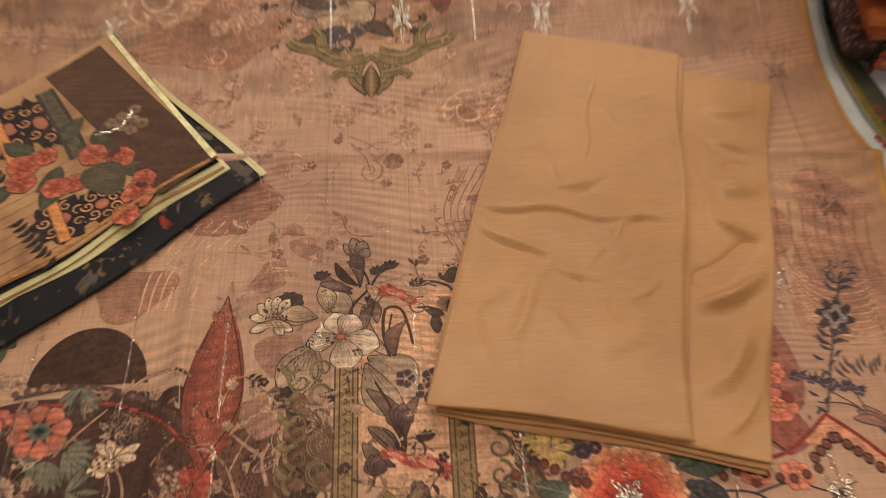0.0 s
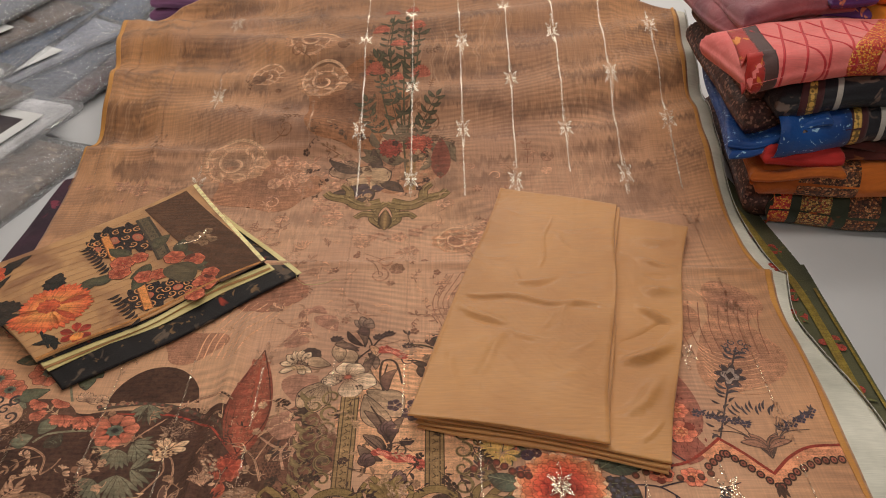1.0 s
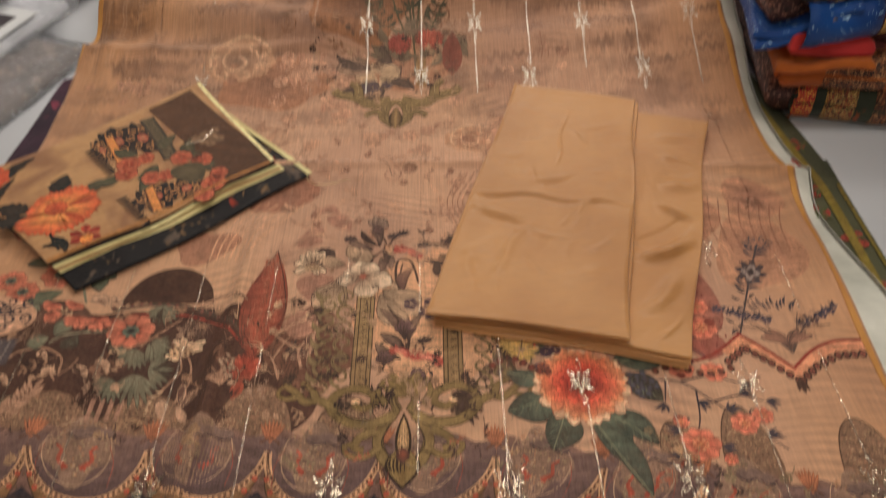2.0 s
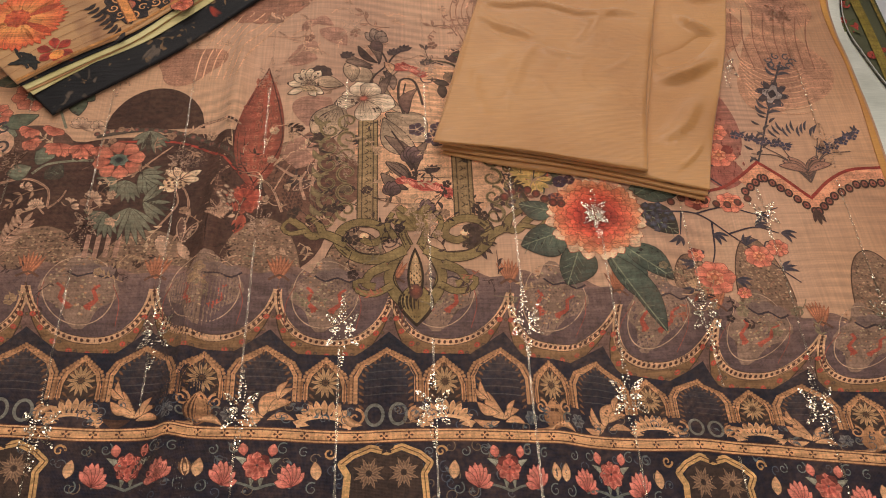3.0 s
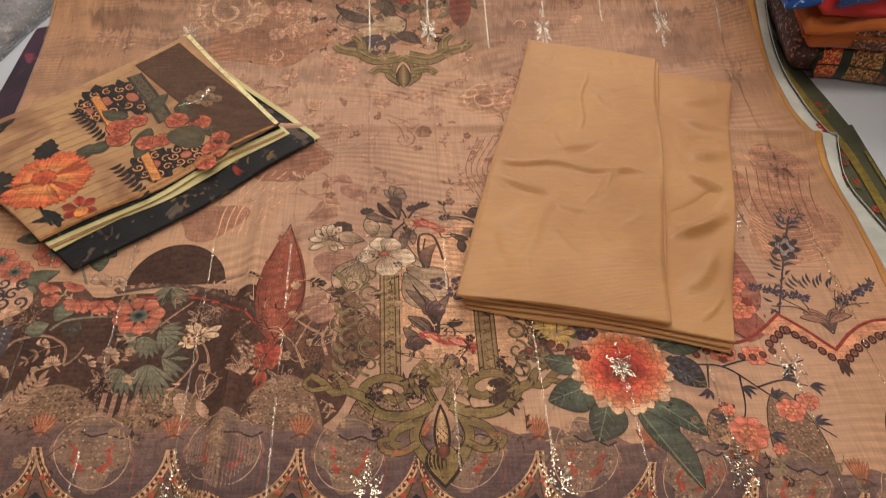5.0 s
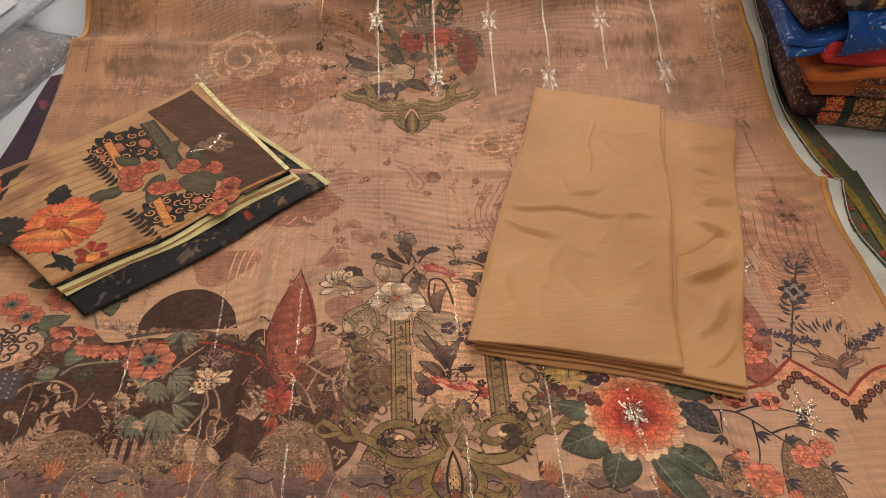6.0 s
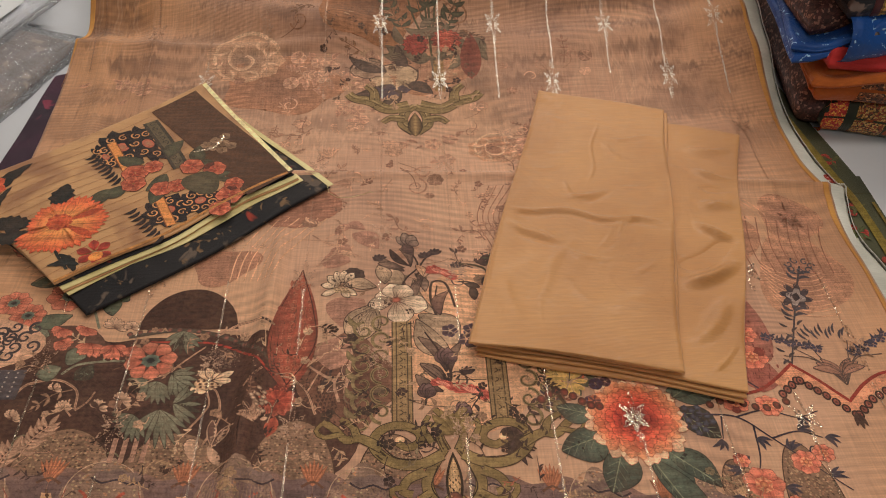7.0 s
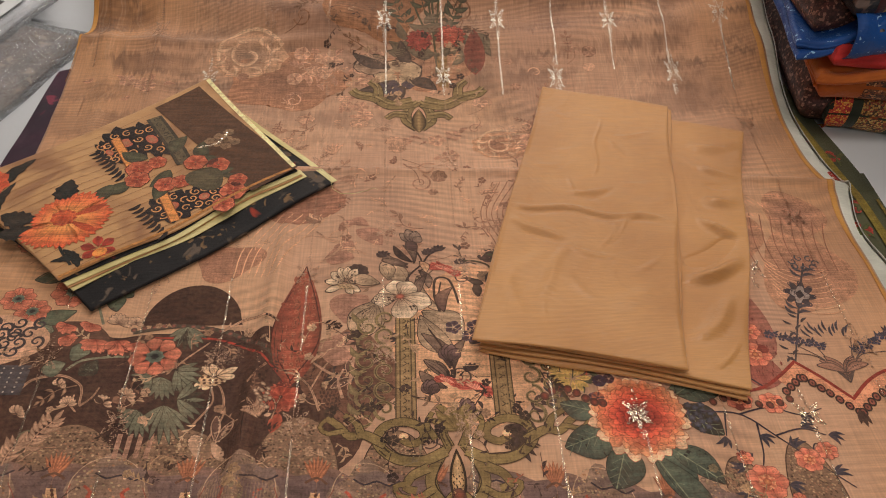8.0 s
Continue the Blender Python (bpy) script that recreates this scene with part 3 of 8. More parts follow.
# ---------------------------------------------------------------- folded cloths
def slab_cloth(name, quad, z0, th, material, parent=None, surface=None, radius=None, wrinkle=0.0, seed=0, nx=46, ny=46, sag=0.0, wave=18.0, creases=(), hang=None, ew=0.0, front=None):
    """One folded thickness of cloth: a soft pad over four corners with rounded edges and shallow wrinkles."""
    q = [np.array(c, float) for c in quad]
    radius = radius or th * 0.5
    lx = np.linalg.norm(q[1] - q[0])
    ly = np.linalg.norm(q[3] - q[0])

    def even(n, length):
        e = min(0.3, radius / length)
        a = [e * (1 - math.cos(math.pi / 2 * i / 5)) for i in range(5)]
        mid = list(np.linspace(e, 1 - e, n))
        return np.array(a + mid + [1 - k for k in reversed(a)])

    u, v = even(nx, lx), even(ny, ly)
    uu, vv = np.meshgrid(u, v)
    rng = np.random.RandomState(seed)
    ph = rng.uniform(0, 6.28, 8)
    wob = wrinkle * 0.9
    e0 = wob * np.sin(wave * uu * lx * 2 + ph[0]) * 0.6
    px = ((1 - uu) * (1 - vv))[..., None] * q[0] + (uu * (1 - vv))[..., None] * q[1] + (uu * vv)[..., None] * q[2] + ((1 - uu) * vv)[..., None] * q[3]
    x, y = px[..., 0] + wob * np.sin(wave * vv * ly * 2 + ph[1]) * 0.7, px[..., 1] + e0
    x = x + ew * np.sin(19 * vv * ly + ph[6] * 0.3 + 11 * uu * lx)
    y = y + ew * np.sin(23 * uu * lx + ph[7] + 9 * vv * ly)
    if front is not None:
        bow = front(uu * lx) * (1 - vv) ** 4
        x, y = x + bow * (q[3] - q[0])[0] / ly, y + bow * (q[3] - q[0])[1] / ly
    d = np.minimum(np.minimum(uu, 1 - uu) * lx, np.minimum(vv, 1 - vv) * ly)
    edge = np.sqrt(np.clip(1 - np.clip(1 - d / radius, 0, 1) ** 2, 0, 1))
    w = wrinkle * (np.sin(wave * (x * math.cos(ph[2]) + y * math.sin(ph[2])) * 2.2 + 2 * np.sin(wave * y + ph[3]))
                   + 0.6 * np.sin(wave * 1.7 * (x * math.sin(ph[4]) - y * math.cos(ph[4])) + ph[5])
                   + 0.5 * np.sin(wave * 4.1 * (x * math.cos(ph[6]) + y) + 3 * np.sin(wave * x)))
    for (u0, v0, u1, v1, height, width) in creases:
        du, dv = (u1 - u0) * lx, (v1 - v0) * ly
        ln = math.hypot(du, dv)
        au, av = (uu - u0) * lx, (vv - v0) * ly
        along = (au * du + av * dv) / ln
        across = (av * du - au * dv) / ln + 0.004 * np.sin(along * 60 + ph[3])
        w = w + height * bell(across, width) * smooth(along / 0.03) * smooth((ln - along) / 0.05)
    base = (surface(x, y) if surface else 0) + z0
    if hang is not None:
        base = base + hang(x, y)
    mid = base + th * 0.5 + sag * np.sin(math.pi * uu) * np.sin(math.pi * vv)
    top = mid + (th * 0.5) * edge + w * np.clip(d / (radius * 3), 0, 1)
    bot = mid - (th * 0.5) * edge
    m, n = uu.shape[1] - 1, uu.shape[0] - 1
    k = (m + 1) * (n + 1)
    verts = np.concatenate([np.stack([x, y, top], -1).reshape(-1, 3), np.stack([x, y, bot], -1).reshape(-1, 3)])
    f = grid_faces(m, n)
    faces = f + [tuple(k + i for i in reversed(a)) for a in f]
    ring = [i for i in range(m)] + [m + j * (m + 1) for j in range(n)] + [k - 1 - i for i in range(m)] + [(n - j) * (m + 1) for j in range(n)]
    faces += [(ring[(i + 1) % len(ring)], ring[i], ring[i] + k, ring[(i + 1) % len(ring)] + k) for i in range(len(ring))]
    return mesh_object(name, verts, faces, [material], parent)


# folded camel silk for the trousers
trousers = thing("trouser_fabric", "plain camel silk folded into a rectangle on the printed fabric", "fabric")
LOW = [(0.018, 0.080), (0.300, 0.010), (0.428, 0.462), (0.158, 0.550)]
# puckers of the lower fold along its free edge: start, end, height and width
SIDE = [(0.74, 0.30, 1.0, 0.42, 0.012, 0.008), (0.72, 0.36, 1.0, 0.52, -0.009, 0.010), (0.76, 0.55, 1.0, 0.50, 0.010, 0.006), (0.78, 0.62, 1.0, 0.66, 0.010, 0.009),
        (0.76, 0.78, 1.0, 0.76, 0.007, 0.005), (0.80, 0.10, 0.97, 0.30, 0.006, 0.010), (0.80, 0.70, 1.0, 0.735, -0.006, 0.006), (0.72, 0.86, 0.98, 0.90, 0.006, 0.008), (0.86, 0.02, 0.98, 0.16, 0.003, 0.0025)]
# creases of the upper fold
FRONT = [(0.0, 0.455, 1.0, 0.475, 0.0042, 0.0035), (0.0, 0.44, 1.0, 0.458, -0.0028, 0.006), (0.0, 0.41, 0.42, 0.335, 0.0060, 0.009), (0.05, 0.385, 0.5, 0.315, -0.0045, 0.008), (0.36, 0.335, 0.72, 0.30, 0.0045, 0.006),
         (0.55, 0.42, 0.85, 0.50, 0.0034, 0.006), (0.56, 0.33, 0.64, 0.43, 0.0030, 0.003), (0.58, 0.33, 0.70, 0.42, -0.0022, 0.003), (0.25, 0.12, 0.45, 0.40, 0.0034, 0.009), (0.30, 0.52, 0.62, 0.575, 0.0046, 0.005),
         (0.40, 0.50, 0.66, 0.59, -0.0030, 0.005), (0.30, 0.60, 0.44, 0.50, 0.0032, 0.004), (0.55, 0.80, 0.98, 0.845, 0.0030, 0.003), (0.52, 0.795, 0.72, 0.70, 0.0022, 0.006), (0.46, 0.60, 0.48, 0.90, 0.0020, 0.003),
         (0.02, 0.20, 0.34, 0.30, 0.0036, 0.013), (0.10, 0.24, 0.20, 0.05, 0.0022, 0.008), (0.6, 0.15, 0.95, 0.24, 0.0030, 0.012), (0.66, 0.38, 0.69, 0.50, 0.0018, 0.002), (0.05, 0.62, 0.30, 0.66, 0.0022, 0.004), (0.12, 0.70, 0.40, 0.745, 0.0020, 0.004), (0.62, 0.60, 0.92, 0.63, 0.0024, 0.004), (0.72, 0.26, 0.96, 0.36, 0.0026, 0.005), (0.40, 0.24, 0.62, 0.14, 0.0020, 0.006), (0.08, 0.90, 0.36, 0.86, 0.0018, 0.005), (0.30, 0.16, 0.36, 0.05, 0.0012, 0.002)]
for i in range(3):
    o = 0.002 * (i - 1) * (-1) ** i
    slab_cloth("fold", [(a + o * (1 if j in (1, 2) else -1) * 0.8, b + 0.0035 * i * (1 if j < 2 else 0)) for j, (a, b) in enumerate(LOW)],
               0.001 + 0.0051 * i, 0.0037, TAN_SILK, trousers, HB, 0.0018, 0.0005 if i < 2 else 0.0012, 20 + i, 120, 150, wave=11, creases=SIDE if i == 2 else (), ew=0.0024)
TOP = [(0.010, 0.081), (0.235, 0.036), (0.332, 0.512), (0.150, 0.560)]
for i in range(2):
    slab_cloth("fold", [(a + 0.0015 * math.sin(3 * i + j), b + 0.004 * (1 - i) * (1 if j < 2 else 0)) for j, (a, b) in enumerate(TOP)],
               0.0164 + 0.0050 * i, 0.0037, TAN_SILK, trousers, HB, 0.0018, 0.0004 if i < 1 else 0.0013, 31 + i, 130, 180, wave=10, creases=[(*c[:4], 0.8 * c[4], 0.8 * c[5]) for c in FRONT] if i == 1 else (), ew=0.0020)

# folded printed dupatta
dupatta = thing("dupatta", "folded printed dupatta in tan, brown and black with pale yellow edging", "shawl")
DU, DV, DO = np.array((0.757, 0.653)), np.array((-0.653, 0.757)), np.array((-0.412, 0.142))


def dup(u, v):
    return tuple(DO + DU * u + DV * v)


BLACK_SILK = cloth_material("black_printed_silk", C(34, 29, 29), C(18, 15, 17), 0.55, 0.0,
                            [(C(92, 76, 64), 38, 0.58, 0.66), (C(150, 52, 34), 21, 0.68, 0.72), (C(112, 84, 56), 60, 0.64, 0.70)], gloss=0.25)
TAN_PRINT = cloth_material("tan_striped_silk", C(196, 146, 94), C(176, 124, 76), 0.5, 0.3, [(C(146, 98, 60), 16, 0.5, 0.7)])
def sway(u):
    """The folded front edges swing a little in and out."""
    return -0.006 * bell(u - 0.14, 0.05) + 0.0025 * bell(u - 0.25, 0.03)


slab_cloth("fold", [dup(0.0, 0.0), dup(0.344, -0.004), dup(0.337, 0.298), dup(-0.025, 0.300)], 0.001, 0.0050, BLACK_SILK, dupatta, HB, 0.0024, 0.0009, 3, 70, 60, ew=0.0035)
slab_cloth("edging", [dup(0.3365, -0.002), dup(0.3445, -0.003), dup(0.3420, 0.21), dup(0.3345, 0.21)], 0.0062, 0.0011, YELLOW_EDGE, dupatta, HB, 0.0005, 0.0002, 14, 20, 60, ew=0.0022)
slab_cloth("edging", [dup(-0.001, 0.041), dup(0.322, 0.027), dup(0.330, 0.288), dup(-0.02, 0.298)], 0.0066, 0.0013, YELLOW_EDGE, dupatta, HB, 0.0006, 0.00025, 4, 70, 60, ew=0.0025, front=sway)
slab_cloth("fold", [dup(-0.003, 0.0470), dup(0.321, 0.0335), dup(0.328, 0.290), dup(-0.02, 0.298)], 0.0082, 0.0016, TAN_PRINT, dupatta, HB, 0.0008, 0.00025, 5, 70, 60, ew=0.0025, front=sway)
slab_cloth("edging", [dup(-0.004, 0.0485), dup(0.3205, 0.0350), dup(0.329, 0.290), dup(-0.02, 0.298)], 0.0101, 0.0012, YELLOW_EDGE, dupatta, HB, 0.0006, 0.00025, 6, 70, 60, ew=0.0025, front=sway)
slab_cloth("fold", [dup(-0.006, 0.0555), dup(0.3195, 0.0420), dup(0.330, 0.290), dup(-0.02, 0.298)], 0.0117, 0.0014, BLACK_SILK, dupatta, HB, 0.0007, 0.0004, 8, 70, 60, ew=0.0025, front=sway)
DTOP = 0.0134
slab_cloth("fold", [dup(-0.008, 0.0580), dup(0.3185, 0.0440), dup(0.340, 0.298), dup(-0.025, 0.300)], DTOP, 0.003, TAN_PRINT, dupatta, HB, 0.0015, 0.0, 7, 100, 90, ew=0.0025, front=sway)

# a loose thread curls out of the dupatta's corner
thread_path = [(-0.185 + 0.012 * i + 0.006 * math.sin(1.3 * i), 0.372 - 0.004 * i + 0.012 * math.sin(0.9 * i + 1)) for i in range(9)]
thread_bm = bmesh.new()
rings = []
for k, (tx, ty) in enumerate(thread_path):
    tz = float(HB(tx, ty)) + (0.016 if k < 3 else 0.0035)
    rings.append([thread_bm.verts.new((tx + 0.0004 * math.cos(2.094 * m), ty + 0.0004 * math.sin(2.094 * m), tz + 0.0003 * (m == 1))) for m in range(3)])
for a, b in zip(rings, rings[1:]):
    for m in range(3):
        thread_bm.faces.new((a[m], a[(m + 1) % 3], b[(m + 1) % 3], b[m]))
part("loose_thread", thread_bm, YELLOW_EDGE, dupatta, "fine pale loose thread")

# olive floral fabric lying underneath
OLIVE = cloth_material("olive_cotton", C(86, 84, 56), C(62, 62, 42), 0.8)
under = thing("underlying_fabric", "olive green floral cotton lying under the suit fabric", "fabric")
slab_cloth("cloth", [(-0.60, -0.40), (0.592, -0.40), (0.592, 0.40), (-0.60, 0.34)], TZ + 0.0003, 0.004, OLIVE, under, None, 0.0015, 0.0003, 11, 60, 60)
slab_cloth("cloth", [(0.50, 0.36), (0.592, 0.36), (0.545, 0.68), (0.50, 0.66)], TZ + 0.0008, 0.0042, OLIVE, under, None, 0.0015, 0.0006, 12, 20, 40)
PLUM = cloth_material("plum_silk", C(62, 24, 46), C(30, 16, 30), 0.6, 0.05, [(C(120, 40, 60), 40, 0.62, 0.68)])
plum = thing("plum_fabric", "dark plum silk cloth peeping out under the suit fabric", "fabric")
slab_cloth("cloth", [(-0.612, 0.345), (-0.50, 0.345), (-0.50, 0.70), (-0.598, 0.66)], TZ + 0.0003, 0.005, PLUM, plum, None, 0.002, 0.0012, 13, 20, 40)

# pile that carries the far end of the suit fabric
for i in range(5):
    z0 = TZ + 0.0005 + 0.024 * i
    y0 = 0.72 + 0.055 * i
    if i == 4:
        y0 += 0.03
    pad = thing("folded_fabric", "folded mauve cotton fabric in a pile under the suit fabric", "fabric", "pile under the suit fabric")
    slab_cloth("cloth", [(-0.50 + 0.01 * i, y0 + 0.05), (0.46, y0 - 0.03), (0.44, 0.93 + 0.005 * i), (-0.48 + 0.01 * i, 1.08)], z0, 0.022,
               cloth_material("mauve_cotton", C(120, 78, 96), None, 0.8), pad, None, 0.011, 0.0, 40 + i, 12, 12)


# ---------------------------------------------------------------- the printed motifs
rnd = random.Random(5)
PEACH, CREAM = C(222, 172, 130), C(232, 196, 152)
SAGE, SAGE_D = C(112, 112, 88), C(66, 70, 56)
OLV, OLV_D, OLV_L = C(134, 108, 62), C(62, 46, 28), C(160, 134, 84)
INK, NAVY_D, PLUM_D = C(56, 48, 54), C(44, 46, 56), C(86, 62, 68)
RUST, RUST_L = C(146, 66, 46), C(184, 96, 66)


def vary(c, a=0.12):
    k = 1 + rnd.uniform(-a, a)
    return tuple(min(0.95, q * k) for q in c)


def petals(p, x, y, r, n, c_in, c_out, width=0.7, start=0.0, inner=0.12, squash=1.0, edge=None):
    with p:
        for i in range(n):
            a = radians(start + 360 * i / n + rnd.uniform(-5, 5))
            dx, dy = math.cos(a), math.sin(a) * squash
            w = r * width * 6.28 / n * 1.1
            if edge:
                p.leaf(x + dx * r * inner, y + dy * r * inner, x + dx * r * 1.06, y + dy * r * 1.06, w * 1.12, edge, edge, 0, 6, 0.62)
            p.leaf(x + dx * r * inner, y + dy * r * inner, x + dx * r, y + dy * r, w, vary(c_in), vary(c_out), 0, 6, 0.62, rise=1)


def sprig(p, x0, y0, x1, y1, n, size, c_stem, c_mid, c_edge, bend=0.1, both=True):
    dx, dy = x1 - x0, y1 - y0
    mid = (x0 + dx * 0.5 - dy * bend, y0 + dy * 0.5 + dx * bend)
    p.line([(x0, y0), mid, (x1, y1)], 0.0016, c_stem, 0.4)
    with p:
        for i in range(1, n + 1):
            q = i / (n + 0.3)
            bx = x0 + dx * q - dy * bend * math.sin(math.pi * q)
            by = y0 + dy * q + dx * bend * math.sin(math.pi * q)
            for s in ((-1, 1) if both else ((1,) if i % 2 else (-1,))):
                a = math.atan2(dy, dx) + s * radians(rnd.uniform(38, 62))
                ln = size * rnd.uniform(0.75, 1.15)
                p.leaf(bx, by, bx + ln * math.cos(a), by + ln * math.sin(a), ln * 0.36, vary(c_mid), vary(c_edge), 0.12 * s)
    a = math.atan2(dy, dx)
    p.leaf(x1, y1, x1 + size * math.cos(a), y1 + size * math.sin(a), size * 0.38, c_mid, c_edge)


def printed(name, label="", loose=False):
    """Give back a print and the call that makes it into a part of the suit fabric."""
    p = Print()
    return p, (lambda: tagged(p.make(name, suit, label), kind="stuff" if loose else ""))


# broad dyed grounds under the motifs
def grounds():
    for x, y, w, h, c0, c1, turn, lobes, amp, label in (
            (-0.30, 0.025, 0.165, 0.095, C(74, 48, 40), C(94, 63, 51), -6, 5, 0.10, "brown"), (-0.43, 0.04, 0.11, 0.085, C(72, 46, 38), C(98, 66, 54), 8, 4, 0.12, "brown"),
            (-0.17, -0.005, 0.06, 0.09, C(76, 50, 42), C(98, 66, 54), 0, 3, 0.15, "brown"), (-0.115, 0.05, 0.05, 0.06, C(108, 70, 56), C(138, 98, 76), 0, 4, 0.14, "brown"),
            (-0.19, 0.335, 0.05, 0.045, C(150, 106, 84), C(170, 120, 94), 0, 3, 0.1, "mauve"), (-0.27, 0.225, 0.04, 0.028, C(158, 114, 90), C(176, 128, 100), 20, 3, 0.15, "mauve"),
            (0.345, 0.27, 0.05, 0.06, C(168, 122, 98), C(186, 138, 106), 10, 3, 0.12, "mauve"), (0.43, 0.20, 0.055, 0.07, C(168, 122, 98), C(188, 140, 108), -20, 3, 0.12, "mauve"),
            (0.45, 0.30, 0.04, 0.045, C(168, 122, 100), C(188, 140, 108), 0, 3, 0.12, "mauve"), (0.30, 0.32, 0.03, 0.045, C(168, 122, 98), C(186, 138, 106), 0, 3, 0.12, "mauve"),
            (0.02, 0.10, 0.09, 0.11, C(216, 170, 130), C(206, 158, 120), 0, 4, 0.06, "cream"), 
            (-0.235, 0.60, 0.09, 0.06, C(150, 110, 86), C(176, 128, 96), 0, 5, 0.1, "mauve"), (-0.10, 0.78, 0.09, 0.10, C(120, 84, 60), C(160, 112, 74), 0, 5, 0.1, "brown"),
            (0.21, 0.45, 0.11, 0.04, C(156, 112, 86), C(178, 128, 98), -4, 5, 0.12, "mauve"), (-0.02, 0.63, 0.07, 0.05, C(164, 122, 94), C(180, 132, 98), 0, 4, 0.1, "mauve")):
        p, done = printed("dyed_ground", label + " dyed ground")
        p.blob(x, y, w, h, c0, c1, turn, 44, lobes, amp, max(5, int(max(w, h) / 0.008)))
        done()


def arch_domes():
    p, done = printed("dome_print", "dark brown printed dome with a beaded rim")
    for x, y, w, h, c in ((-0.298, 0.128, 0.056, 0.060, C(86, 56, 42)), (-0.205, 0.085, 0.05, 0.035, C(96, 64, 50)), (-0.43, 0.10, 0.05, 0.035, C(120, 86, 70))):
        xs = np.linspace(x - w, x + w, 22)
        p.strip(xs, lambda q: y, lambda q: y + h * max(0.0, 1 - abs((q - x) / w) ** 2.2) ** 0.6, vary(c, 0.05), tuple(k * 0.85 for k in c), 9)
    p.line([(-0.36, 0.118), (-0.30, 0.127), (-0.245, 0.112), (-0.19, 0.075)], 0.005, C(96, 84, 70))
    for i in range(17):
        q = i / 16
        x = -0.36 + 0.17 * q
        y = 0.118 + 0.012 * math.sin(math.pi * q) - 0.045 * q * q + 0.004
        p.blob(x, y, 0.0035, 0.0035, C(160, 96, 76), C(92, 84, 74), 0, 10, rings=1)
    p.line([(-0.335, 0.110), (-0.27, 0.108), (-0.22, 0.085), (-0.185, 0.045), (-0.18, 0.02)], 0.0028, C(168, 66, 46))
    done()


def cypress():
    p, done = printed("cypress_print", "rust red printed cypress with small rings")
    p.leaf(-0.182, 0.045, -0.177, 0.212, 0.054, C(176, 92, 66), C(146, 78, 58), 0, 18, 0.40)
    with p:
        for i in range(150):
            y = 0.055 + 0.145 * rnd.random()
            w = 0.024 * math.sin(math.pi * min(1, (y - 0.040) / 0.18)) ** 0.8
            x = -0.180 + rnd.uniform(-0.9, 0.9) * w
            p.leaf(x, y + 0.003, x, y - 0.003, 0.0030, C(120, 66, 50), C(176, 106, 78), 0, 3)
    with p:
        for row in range(13):
            y = 0.062 + row * 0.0105
            w = 0.023 * math.sin(math.pi * min(1, (y - 0.040) / 0.185)) ** 0.8
            for s in (-0.66, -0.2, 0.25, 0.68):
                if w > 0.006:
                    p.ring(-0.181 + s * w + 0.02 * (y - 0.05), y + 0.004 * (s > 0), 0.0020, 0.0008, C(190, 122, 90), 8)
    p.line([(-0.182, 0.05), (-0.206, 0.10), (-0.200, 0.15), (-0.177, 0.217)], 0.0014, C(96, 44, 36))
    p.line([(-0.182, 0.05), (-0.156, 0.10), (-0.160, 0.15), (-0.177, 0.217)], 0.0014, C(96, 44, 36))
    petals(p, -0.190, 0.030, 0.020, 11, C(160, 76, 54), C(190, 108, 80), 0.8, 0, 0.12, 1, C(120, 58, 44))
    petals(p, -0.190, 0.030, 0.014, 7, C(150, 64, 46), C(186, 92, 64), 0.9)
    p.leaf(-0.19, 0.01, -0.196, -0.015, 0.014, RUST, RUST_L)
    done()


def field(a, b):
    """Sketch units of the brown field's drawing to places on the cloth."""
    return (a - 1704) * (3.013e-4 - 0.727e-7 * b), 0.1415 - b * 0.000347


